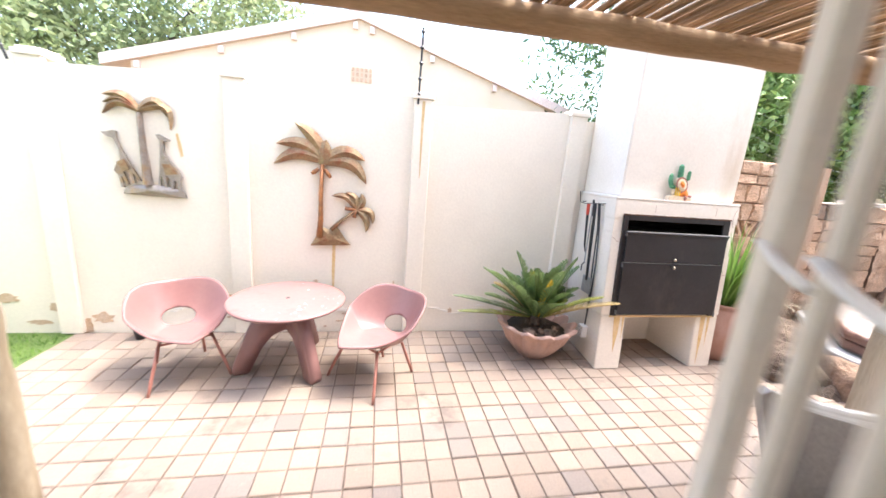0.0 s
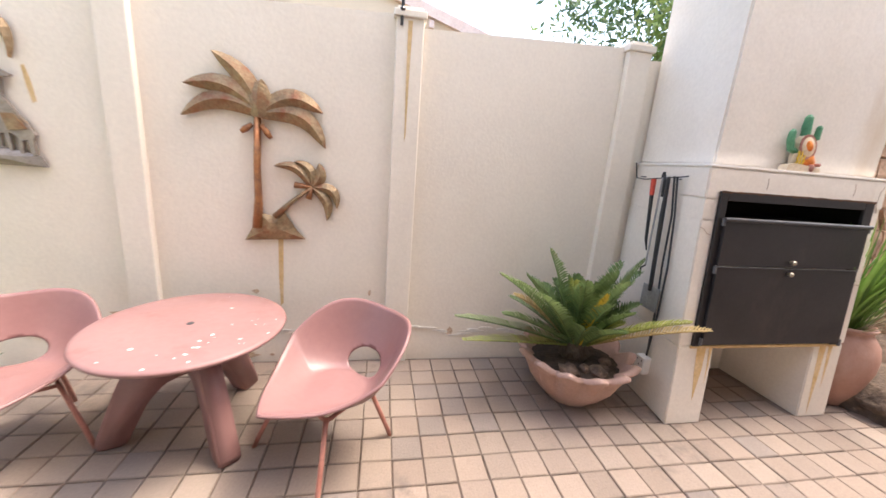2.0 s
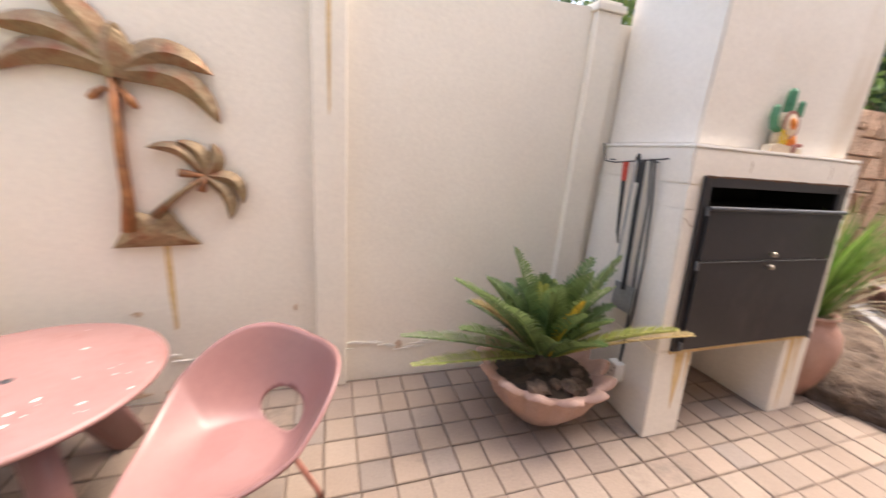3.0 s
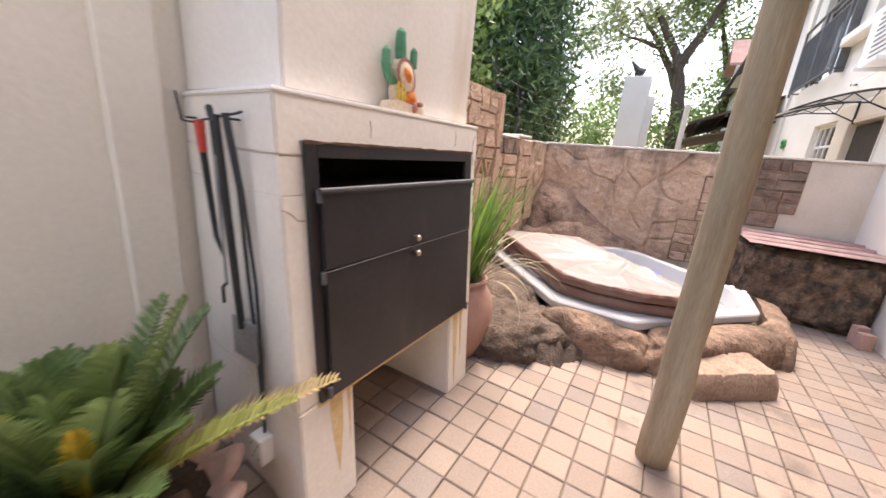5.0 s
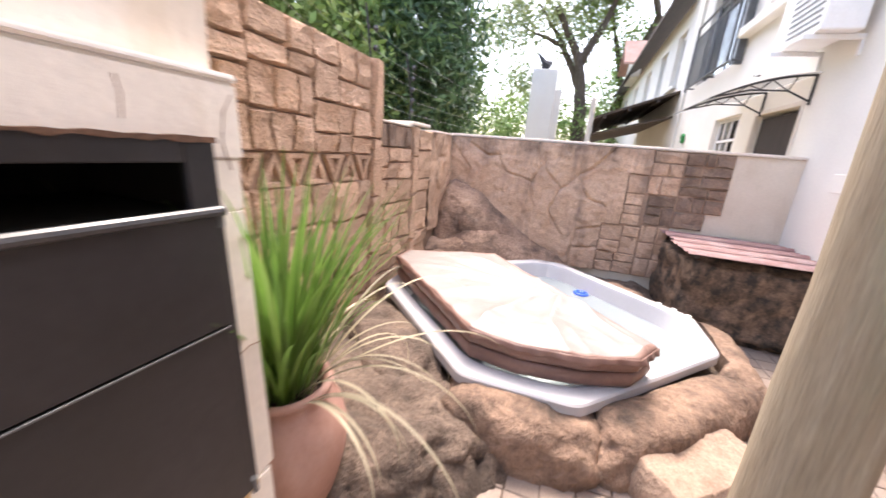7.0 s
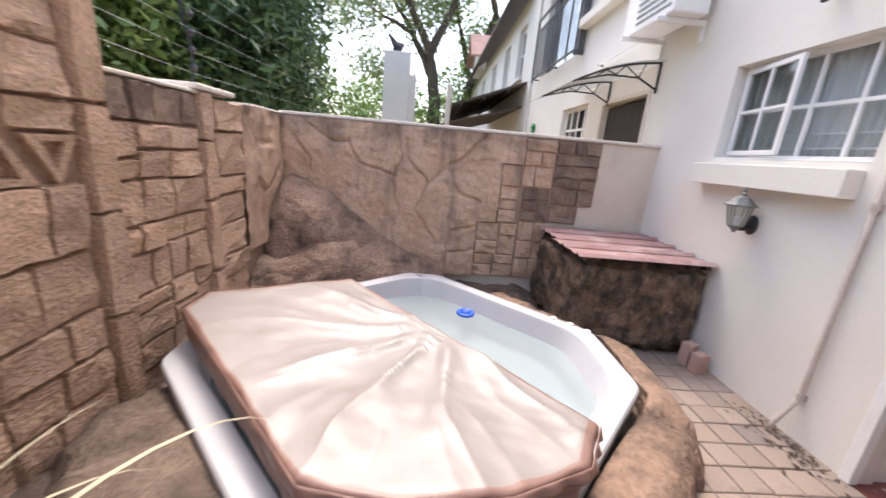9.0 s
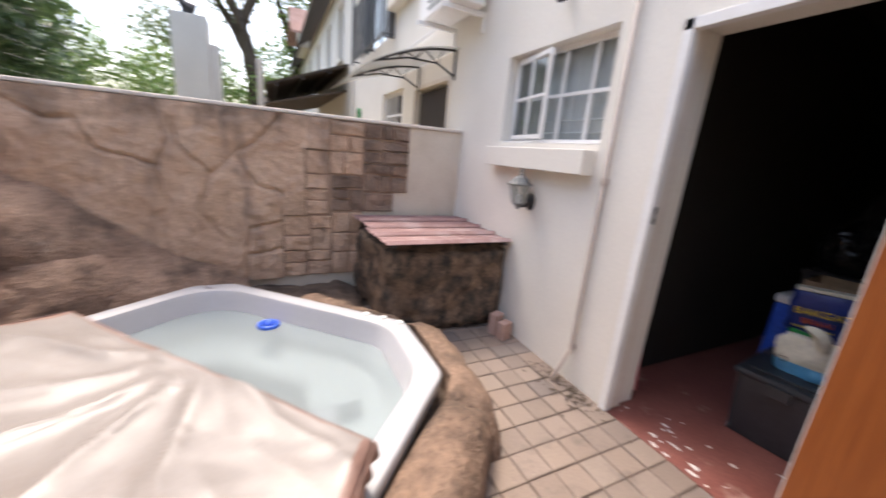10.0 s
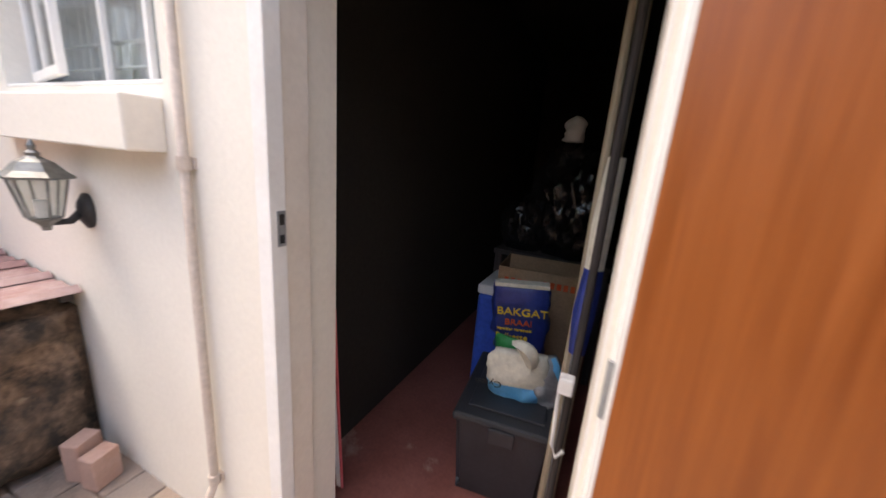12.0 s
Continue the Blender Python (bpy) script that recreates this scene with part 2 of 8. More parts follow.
STEP_ROCK = mat("moulded_step_stone", (0.255, 0.176, 0.128), (0.365, 0.268, 0.202), 4.0, 50, 0.92, 0.6, stain=(0.150, 0.098, 0.066), stain_scale=3.4, stain_cut=(0.52, 0.70), depth=0.014, fine_amount=0.24, crust=(0.40, 0.315, 0.25), crust_cut=(0.66, 0.78), crust_scale=7.0)
STEEL_GREY = mat("worn_grey_steel", (0.07, 0.07, 0.075), (0.13, 0.13, 0.13), 6, 50, 0.45, 0.1, spec=0.5)
SOOT = mat("soot", (0.008, 0.007, 0.006), (0.02, 0.016, 0.013), 6, 40, 0.95, 0.2)
BRASS = mat("old_steel_knob", (0.35, 0.29, 0.22), (0.48, 0.42, 0.34), 20, 80, 0.35, 0.05, metal=0.9)
IRON = mat("black_iron", (0.018, 0.018, 0.02), (0.04, 0.04, 0.042), 12, 70, 0.5, 0.15)
GALV = mat("dull_zinc", (0.30, 0.31, 0.32), (0.42, 0.43, 0.44), 14, 60, 0.5, 0.1, metal=0.6)
TERRA = mat("terracotta", (0.36, 0.195, 0.15), (0.43, 0.25, 0.20), 3.5, 60, 0.62, 0.18, stain=(0.50, 0.34, 0.285), stain_scale=2.5, stain_cut=(0.58, 0.8), stain_stretch=(1, 1, 0.4), fine_amount=0.07)
TERRA_PALE = mat("pale_terracotta", (0.42, 0.265, 0.215), (0.50, 0.335, 0.28), 4, 60, 0.7, 0.2, stain=(0.45, 0.235, 0.16), stain_scale=2.5, stain_cut=(0.55, 0.75), fine_amount=0.08)
ACRYLIC = mat("white_acrylic", (0.452, 0.455, 0.471), (0.488, 0.488, 0.500), 2, 30, 0.18, 0.0, spec=0.5, fine_amount=0.02)
VINYL = mat("brown_vinyl", (0.165, 0.090, 0.070), (0.235, 0.140, 0.112), 5, 60, 0.42, 0.12, spec=0.5, fine_amount=0.08, stain=(0.27, 0.18, 0.15), stain_scale=4.0, stain_cut=(0.55, 0.75))
VINYL_TOP = mat("faded_vinyl", (0.212, 0.188, 0.172), (0.248, 0.224, 0.210), 2.5, 60, 0.40, 0.06, spec=0.5, fine_amount=0.04, stain=(0.190, 0.150, 0.130), stain_scale=2.6, stain_cut=(0.55, 0.8))
RED_TIN = mat("faded_red_tin", (0.251, 0.138, 0.130), (0.326, 0.204, 0.194), 4, 50, 0.55, 0.12, stain=(0.484, 0.377, 0.356), stain_scale=2.5, stain_cut=(0.5, 0.75))
POLE = mat("treated_pole", (0.29, 0.225, 0.145), (0.44, 0.37, 0.27), 3.0, 40, 0.78, 0.35, stretch=(6, 6, 0.45), stain=(0.30, 0.30, 0.20), stain_scale=1.6, stain_cut=(0.55, 0.75), stain_stretch=(3, 3, 0.5), fine_amount=0.2)
BEAM_WOOD = mat("weathered_beam", (0.26, 0.16, 0.08), (0.42, 0.28, 0.16), 3.0, 40, 0.8, 0.35, stretch=(0.5, 6, 6), fine_amount=0.22)
REED = mat("reed", (0.23, 0.14, 0.075), (0.42, 0.28, 0.16), 3.5, 30, 0.8, 0.3, stretch=(5, 0.5, 5), vary=0.4, fine_amount=0.2)
DOOR_WOOD = mat("orange_veneer", (0.245, 0.066, 0.013), (0.335, 0.098, 0.021), 2.2, 9.0, 0.36, 0.03, stretch=(26, 26, 0.9), stain=(0.215, 0.055, 0.011), stain_scale=3.0, stain_cut=(0.52, 0.72), stain_stretch=(9, 9, 0.45), fine_amount=0.10, distort=0.9, spec=0.5)
WHITE_PAINT = mat("white_paint", (0.78, 0.76, 0.73), (0.84, 0.83, 0.81), 6, 50, 0.5, 0.06, fine_amount=0.04)
CREAM_PAINT = mat("cream_frame_paint", (0.66, 0.59, 0.51), (0.73, 0.67, 0.60), 6, 50, 0.55, 0.08, fine_amount=0.05)
PIPE = mat("taupe_pipe", (0.50, 0.42, 0.36), (0.58, 0.50, 0.44), 8, 60, 0.5, 0.05)
GABLE = mat("peach_plaster", (0.636, 0.504, 0.352), (0.688, 0.571, 0.424), 0.8, 30, 0.85, 0.1, fine_amount=0.04)
ROOF_TILE = mat("roof_tile", (0.40, 0.22, 0.16), (0.52, 0.32, 0.25), 2, 20, 0.85, 0.2, vary=0.15)
FASCIA = mat("pinkish_fascia", (0.66, 0.50, 0.43), (0.74, 0.60, 0.53), 3, 40, 0.7, 0.1)
DARK_ROOF = mat("dark_roof", (0.06, 0.045, 0.035), (0.12, 0.09, 0.07), 3, 40, 0.85, 0.3, vary=0.2)
GLASS = pane_mat("window_glass", (0.86, 0.88, 0.88))
LANTERN_GLASS = pane_mat("lantern_glass", (0.8, 0.82, 0.8), 0.08, 0.12)
WATER = pane_mat("spa_water", (0.70, 0.79, 0.80), 0.03, 0.45, (0.40, 0.46, 0.47))
CANOPY = pane_mat("canopy_sheet", (0.85, 0.87, 0.88), 0.15, 0.55, (0.8, 0.82, 0.83))
CURTAIN = mat("net_curtain", (0.713, 0.701, 0.690), (0.862, 0.851, 0.839), 5, 60, 0.9, 0.1, stretch=(8, 1, 0.4))
DARK_CLOTH = mat("dark_slats", (0.035, 0.03, 0.028), (0.08, 0.065, 0.06), 6, 60, 0.7, 0.1, stretch=(6, 6, 0.3))
RED_FLOOR = mat("red_floor_paint", (0.20, 0.065, 0.05), (0.28, 0.105, 0.085), 3, 60, 0.55, 0.1, stain=(0.42, 0.28, 0.24), stain_scale=3.0, stain_cut=(0.62, 0.72))
# near black so the unlit rooms read as dark: shade put into the colour
ROOM_SHADE = mat("room_shade_black", (0.018, 0.016, 0.014), (0.03, 0.026, 0.022), 2, 40, 0.9, 0.1)
CRATE = mat("black_plastic", (0.020, 0.022, 0.026), (0.036, 0.038, 0.044), 5, 60, 0.45, 0.08, spec=0.5)
BIN_BAG = mat("black_film", (0.010, 0.010, 0.011), (0.02, 0.02, 0.021), 5, 30, 0.18, 0.2, spec=0.6)
CARD = mat("cardboard", (0.36, 0.23, 0.13), (0.45, 0.30, 0.18), 6, 70, 0.85, 0.1)
NAVY = mat("navy_print", (0.015, 0.028, 0.16), (0.03, 0.055, 0.26), 7, 40, 0.35, 0.2, spec=0.5)
BLUE = mat("blue_plastic", (0.03, 0.10, 0.55), (0.05, 0.15, 0.68), 6, 40, 0.35, 0.02)
SKY_BLUE = mat("pale_blue_print", (0.10, 0.38, 0.66), (0.16, 0.46, 0.74), 6, 40, 0.4, 0.15)
PAPER = mat("cream_paper", (0.64, 0.60, 0.48), (0.74, 0.71, 0.60), 6, 40, 0.6, 0.25)
GREEN_PRINT = mat("green_print", (0.02, 0.24, 0.06), (0.05, 0.34, 0.10), 6, 40, 0.4, 0.2)
YELLOW_INK = mat("yellow_ink", (0.80, 0.52, 0.03), (0.86, 0.60, 0.06), 10, 60, 0.5, 0.0)
RED_INK = mat("red_ink", (0.62, 0.07, 0.02), (0.72, 0.14, 0.03), 10, 60, 0.5, 0.0)
BLACK_INK = mat("black_ink", (0.02, 0.02, 0.02), (0.03, 0.03, 0.03), 10, 60, 0.6, 0.0)
RED_PLASTIC = mat("red_plastic", (0.50, 0.05, 0.035), (0.62, 0.08, 0.05), 8, 60, 0.4, 0.05)
PINK_METAL = mat("pink_red_frame", (0.55, 0.10, 0.12), (0.65, 0.16, 0.17), 8, 60, 0.4, 0.0)
GREY_SHELL = mat("warm_grey_plastic", (0.24, 0.22, 0.205), (0.30, 0.275, 0.255), 5, 60, 0.45, 0.1)
ART = mat("patinated_tin", (0.225, 0.150, 0.085), (0.375, 0.275, 0.160), 9, 60, 0.46, 0.3, metal=0.45, stain=(0.250, 0.085, 0.040), stain_scale=7, stain_cut=(0.48, 0.66), fine_amount=0.3)
ART_GREY = mat("patinated_tin_grey", (0.25, 0.215, 0.19), (0.38, 0.33, 0.29), 9, 60, 0.42, 0.25, metal=0.55, stain=(0.36, 0.22, 0.09), stain_scale=5, stain_cut=(0.54, 0.72), fine_amount=0.25)
ART_RUST = mat("rusted_tin", (0.33, 0.125, 0.05), (0.46, 0.225, 0.10), 10, 60, 0.5, 0.3, metal=0.4, stain=(0.20, 0.10, 0.06), stain_scale=9, stain_cut=(0.5, 0.65), fine_amount=0.25)
CACTUS = mat("cactus_green", (0.06, 0.22, 0.12), (0.12, 0.32, 0.18), 25, 80, 0.6, 0.2)
ORANGE = mat("orange_glaze", (0.76, 0.20, 0.03), (0.82, 0.29, 0.06), 20, 80, 0.5, 0.1)
CLAY_CREAM = mat("cream_clay", (0.70, 0.55, 0.38), (0.80, 0.68, 0.52), 15, 80, 0.7, 0.2)
LANTERN_METAL = mat("aged_zinc", (0.11, 0.115, 0.11), (0.24, 0.245, 0.24), 16, 60, 0.42, 0.15, metal=0.5)
BARK = mat("bark", (0.07, 0.05, 0.035), (0.17, 0.13, 0.095), 4, 40, 0.95, 0.8, stretch=(3, 3, 0.7), depth=0.03)
LEAF_OLIVE = leaf_mat("olive_leaf", (0.139, 0.189, 0.083), (0.246, 0.304, 0.136), [(0.164, 0.213, 0.099), (0.246, 0.312, 0.136), (0.328, 0.377, 0.196)])
LEAF_DARK = leaf_mat("dark_leaf", (0.055, 0.105, 0.045), (0.105, 0.180, 0.074), [(0.052, 0.102, 0.044), (0.100, 0.172, 0.070), (0.155, 0.245, 0.095), (0.072, 0.125, 0.062)], 0.32)
LEAF_BRIGHT = leaf_mat("bright_leaf", (0.130, 0.215, 0.062), (0.225, 0.335, 0.100), [(0.130, 0.225, 0.062), (0.205, 0.315, 0.086), (0.300, 0.390, 0.140)])
CYCAD = leaf_mat("cycad_leaf", (0.098, 0.165, 0.058), (0.205, 0.285, 0.110), None, 0.32)
CYCAD_YELLOW = leaf_mat("cycad_yellow_leaf", (0.200, 0.270, 0.070), (0.380, 0.390, 0.105), None, 0.4)
CYCAD_GOLD = leaf_mat("cycad_gold_leaf", (0.50, 0.36, 0.04), (0.62, 0.40, 0.05), None, 0.4)
CYCAD_DRY = leaf_mat("cycad_dry_leaf", (0.420, 0.308, 0.126), (0.588, 0.448, 0.210), None, 0.6)
BLADE = leaf_mat("grass_blade", (0.069, 0.162, 0.028), (0.149, 0.270, 0.055), [(0.069, 0.151, 0.028), (0.127, 0.238, 0.044), (0.196, 0.313, 0.077)], 0.35)
BLADE_DRY = leaf_mat("dry_blade", (0.336, 0.289, 0.190), (0.448, 0.399, 0.290), None, 0.6)
LAWN = mat("lawn", (0.07, 0.12, 0.03), (0.13, 0.19, 0.05), 9, 60, 0.95, 0.6)
GROUND = mat("bare_earth", (0.16, 0.13, 0.08), (0.24, 0.19, 0.12), 1, 20, 0.95, 0.4)


# ---- building helpers ----
def bm_new():
    return bmesh.new()


def finish(name, bm, material, smooth=False):
    me = bpy.data.meshes.new(name)
    bm.normal_update()
    bm.to_mesh(me)
    bm.free()
    for m in (material if isinstance(material, (list, tuple)) else [material]):
        me.materials.append(m)
    if smooth:
        me.polygons.foreach_set("use_smooth", [True] * len(me.polygons))
    return new(name, me)


def part(name, bm, material, parent, label="", smooth=False):
    """Links a bmesh as one mesh object under a thing or a part, in the parent's space."""
    ob = finish(name, bm, material, smooth)
    ob.parent = parent
    return tagged(ob, label)


def thing(name, label, category, m, group=""):
    ob = new(name)
    ob.empty_display_size = 0.05
    ob.matrix_world = m
    ob.matrix_basis = m
    return tagged(ob, label, category, group)


def single(name, bm, material, label, category, group="", smooth=False):
    return tagged(finish(name, bm, material, smooth), label, category, group)


def setting(name, bm, material, label, smooth=False):
    return tagged(finish(name, bm, material, smooth), label, "", "", "structure")


def box(bm, x0, x1, y0, y1, z0, z1, bevel=0.0, mi=0, m=None):
    vs = [bm.verts.new((x, y, z)) for z in (z0, z1) for x, y in ((x0, y0), (x1, y0), (x1, y1), (x0, y1))]
    fs = [bm.faces.new([vs[i] for i in f]) for f in ((3, 2, 1, 0), (4, 5, 6, 7), (0, 1, 5, 4), (1, 2, 6, 5), (2, 3, 7, 6), (3, 0, 4, 7))]
    for f in fs:
        f.material_index = mi
    if bevel:
        r = bmesh.ops.bevel(bm, geom=list({e for f in fs for e in f.edges}), offset=bevel, segments=2, affect="EDGES", profile=0.5)
        for f in r["faces"]:
            f.material_index = mi
        vs = list({v for f in fs if f.is_valid for v in f.verts} | set(r["verts"]))
    if m is not None:
        bmesh.ops.transform(bm, matrix=m, verts=vs)
    return vs


def tube(bm, pts, radii, seg=10, mi=0, cap=True, squash=1.0):
    """A tube along points, with a radius at each."""
    pts = [Vector(p) for p in pts]
    if not isinstance(radii, (list, tuple)):
        radii = [radii] * len(pts)
    rings = []
    for i, p in enumerate(pts):
        d = (pts[min(i + 1, len(pts) - 1)] - pts[max(i - 1, 0)]).normalized()
        up = Vector((0, 0, 1)) if abs(d.z) < 0.95 else Vector((1, 0, 0))
        a = d.cross(up).normalized()
        b = a.cross(d)
        rings.append([bm.verts.new(p + (a * math.cos(k * 2 * math.pi / seg) + b * (math.sin(k * 2 * math.pi / seg) * squash)) * radii[i]) for k in range(seg)])
    for r0, r1 in zip(rings, rings[1:]):
        for k in range(seg):
            bm.faces.new((r0[k], r0[(k + 1) % seg], r1[(k + 1) % seg], r1[k])).material_index = mi
    if cap:
        bm.faces.new(rings[0][::-1]).material_index = mi
        bm.faces.new(rings[-1]).material_index = mi
    return rings


def lathe(bm, profile, seg=32, warp=None, mi=0, close=True):
    """Turns (r, z) about the z axis; warp(angle, r, z) may give another (r, z)."""
    rings = []
    for r, z in profile:
        ring = []
        for k in range(seg):
            a = 2 * math.pi * k / seg
            rr, zz = warp(a, r, z) if warp else (r, z)
            ring.append(bm.verts.new((rr * math.cos(a), rr * math.sin(a), zz)))
        rings.append(ring)
    for r0, r1 in zip(rings, rings[1:]):
        for k in range(seg):
            bm.faces.new((r0[k], r0[(k + 1) % seg], r1[(k + 1) % seg], r1[k])).material_index = mi
    if close:
        bm.faces.new(rings[0][::-1]).material_index = mi
        bm.faces.new(rings[-1]).material_index = mi
    return rings


def rough_noise(p, scale=1.0, octaves=4):
    return noise.fractal(Vector(p) * scale, 0.9, 2.0, octaves)


def wall_cells(bm, a0, a1, z0, z1, openings, place, thick):
    """A wall of the given thickness with openings (a0, a1, z0, z1) through it; place(a, d, z) sets it in the world."""
    acuts = sorted({a0, a1, *[o[0] for o in openings], *[o[1] for o in openings]})
    zcuts = sorted({z0, z1, *[o[2] for o in openings], *[o[3] for o in openings]})
    acuts = [a for a in acuts if a0 <= a <= a1]
    zcuts = [z for z in zcuts if z0 <= z <= z1]
    verts = {}

    def v(i, j, d):
        if (i, j, d) not in verts:
            verts[i, j, d] = bm.verts.new(place(acuts[i], thick * d, zcuts[j]))
        return verts[i, j, d]

    def solid(i, j):
        if not (0 <= i < len(acuts) - 1 and 0 <= j < len(zcuts) - 1):
            return False
        a, z = (acuts[i] + acuts[i + 1]) / 2, (zcuts[j] + zcuts[j + 1]) / 2
        return not any(o[0] < a < o[1] and o[2] < z < o[3] for o in openings)

    for i in range(len(acuts) - 1):
        for j in range(len(zcuts) - 1):
            if not solid(i, j):
                continue
            for d in (0, 1):
                bm.faces.new((v(i, j, d), v(i + 1, j, d), v(i + 1, j + 1, d), v(i, j + 1, d)))
            for (di, dj), (p, q) in {(-1, 0): ((0, 0), (0, 1)), (1, 0): ((1, 0), (1, 1)), (0, -1): ((0, 0), (1, 0)), (0, 1): ((0, 1), (1, 1))}.items():
                if not solid(i + di, j + dj):
                    bm.faces.new((v(i + p[0], j + p[1], 0), v(i + q[0], j + q[1], 0), v(i + q[0], j + q[1], 1), v(i + p[0], j + p[1], 1)))
    bmesh.ops.recalc_face_normals(bm, faces=bm.faces)


def outline_plate(bm, pts, place, depth, dome=0.0, mi=0, rings=3):
    """A sheet cut to an outline, raised in the middle: place(u, v, d)."""
    n = len(pts)
    cu, cv = sum(p[0] for p in pts) / n, sum(p[1] for p in pts) / n
    back = [bm.verts.new(place(u, v, 0)) for u, v in pts]
    last = [bm.verts.new(place(u, v, depth)) for u, v in pts]
    for k in range(n):
        bm.faces.new((back[k], back[(k + 1) % n], last[(k + 1) % n], last[k])).material_index = mi
    for r in range(1, rings):
        f = 1 - r / rings
        ring = [bm.verts.new(place(cu + (u - cu) * f, cv + (v - cv) * f, depth + dome * math.sin((1 - f) * math.pi / 2))) for u, v in pts]
        for k in range(n):
            bm.faces.new((last[k], last[(k + 1) % n], ring[(k + 1) % n], ring[k])).material_index = mi
        last = ring
    c = bm.verts.new(place(cu, cv, depth + dome))
    for k in range(n):
        bm.faces.new((last[k], last[(k + 1) % n], c)).material_index = mi


def letters(text, size, material, m, parent=None, depth=0.0006):
    """Printed words, as a thin mesh in the built-in font."""
    cu = bpy.data.curves.new("print", "FONT")
    cu.body, cu.size, cu.extrude = text, size, depth
    tmp = bpy.data.objects.new("print", cu)
    me = bpy.data.meshes.new_from_object(tmp)
    bpy.data.objects.remove(tmp)
    me.materials.clear()
    me.materials.append(material)
    ob = new("printed_words", me)
    ob.parent = parent
    ob.matrix_basis = m
    return ob


# ---- ground and floor ----
bm = bm_new()
for x0, x1, y0, y1 in ((-60, 4.35, -60, 60), (6.2, 60, -60, 60), (4.35, 6.2, -60, 1.2), (4.35, 6.2, 3.0, 60)):
    bm.faces.new([bm.verts.new((x, y, -0.06)) for x, y in ((x0, y0), (x1, y0), (x1, y1), (x0, y1))])
setting("ground", bm, GROUND, "bare earth reaching to the horizon")

bm = bm_new()
for x0, x1, y0, y1 in ((-2.46, 4.4, 0.0, 3.44), (6.15, 6.84, 0.0, 3.44), (4.4, 6.15, 0.0, 1.25), (4.4, 6.15, 2.95, 3.44)):
    box(bm, x0, x1, y0, y1, -0.06, -0.012)
floor = setting("floor", bm, JOINT, "patio of small square clay pavers with dark joints")

bm = bm_new()
box(bm, -7.0, -2.47, 0.0, 3.44, -0.06, -0.012)
setting("lawn_bed", bm, LAWN, "small lawn beside the paving")

# ---- boundary wall of plastered panels and pilasters ----
WALL_Y, WALL_TOP = 3.44, 2.19
bm = bm_new()
PILASTERS = (-5.4, -3.96, -2.50, -1.14, 0.385, 1.87)
for x0, x1 in zip((-7.0,) + PILASTERS, PILASTERS + (3.3,)):
    box(bm, x0, x1, WALL_Y, WALL_Y + 0.14, -0.05, WALL_TOP - 0.036)
    for v in bm.verts[-8:]:
        if v.co.z > 1 and v.co.x > x1 - 0.01:
            v.co.z = WALL_TOP + 0.026
wall_north = setting("wall_north", bm, PLASTER, "cream plastered boundary wall, paint peeling near the foot")
for px in PILASTERS:
    bm = bm_new()
    box(bm, px - 0.08, px + 0.08, 3.39, WALL_Y - 0.001, 0, 2.185, 0.006)
    part("pilaster", bm, PLASTER, wall_north)
    bm = bm_new()
    box(bm, px - 0.095, px + 0.095, 3.375, WALL_Y + 0.16, 2.186, 2.225, 0.006)
    box(bm, px - 0.075, px + 0.075, 3.395, WALL_Y + 0.14, 2.225, 2.245, 0.006)
    part("pilaster_cap", bm, PLASTER, wall_north)


def blotch(name, cx, cz, w, h, material, seed, parent, y=WALL_Y - 0.0015, grow=0.003):
    """A patch where the paint has come away, with a ragged outline."""
    rnd = random.Random(seed)
    pts = []
    n = 18
    for k in range(n):
        a = 2 * math.pi * k / n
        f = rnd.uniform(0.55, 1.0)
        pts.append((cx + math.cos(a) * w * f, cz + math.sin(a) * h * f))
    b = bm_new()
    outline_plate(b, pts, lambda u, v, d: (u, y - d, v), grow, 0.0, rings=2)
    return part(name, b, material, parent)


for k, (cx, cz, w, h, m_) in enumerate((( -2.28, 0.13, 0.10, 0.06, DAMP), (-2.40, 0.05, 0.05, 0.09, DAMP), (-2.62, 0.22, 0.07, 0.05, DAMP), (-2.95, 0.30, 0.10, 0.05, DAMP), (-3.2, 0.18, 0.12, 0.05, DAMP),
                                        (-2.75, 0.09, 0.12, 0.03, DAMP), (-1.30, 0.33, 0.09, 0.035, DAMP), (-1.15, 0.31, 0.05, 0.03, DAMP), (-0.52, 0.50, 0.028, 0.018, DAMP), (0.20, 0.50, 0.014, 0.025, DAMP), (0.78, 0.215, 0.028, 0.035, DAMP),
                                        (0.60, 0.24, 0.10, 0.012, FLAKE), (0.95, 0.21, 0.12, 0.010, FLAKE), (-0.30, 0.22, 0.10, 0.012, FLAKE), (-0.62, 0.045, 0.12, 0.03, DAMP), (-0.85, 0.05, 0.10, 0.025, DAMP), (1.25, 0.2, 0.07, 0.01, FLAKE), (-2.0, 0.3, 0.06, 0.02, FLAKE), (-1.7, 0.28, 0.09, 0.015, FLAKE))):
    blotch("peeled_patch", cx, cz, w, h, m_, 40 + k, wall_north)
rnd = random.Random(17)
for k in range(54):                        # the lifted edge of old paint along the damp foot of the wall
    cx = -2.1 + k * 0.073 + rnd.uniform(-0.03, 0.03)
    blotch("paint_flake", cx, 0.225 + 0.035 * math.sin(k * 0.9) + rnd.uniform(-0.02, 0.02), rnd.uniform(0.03, 0.075), rnd.uniform(0.004, 0.013), FLAKE, 400 + k, wall_north, grow=rnd.uniform(0.003, 0.007))
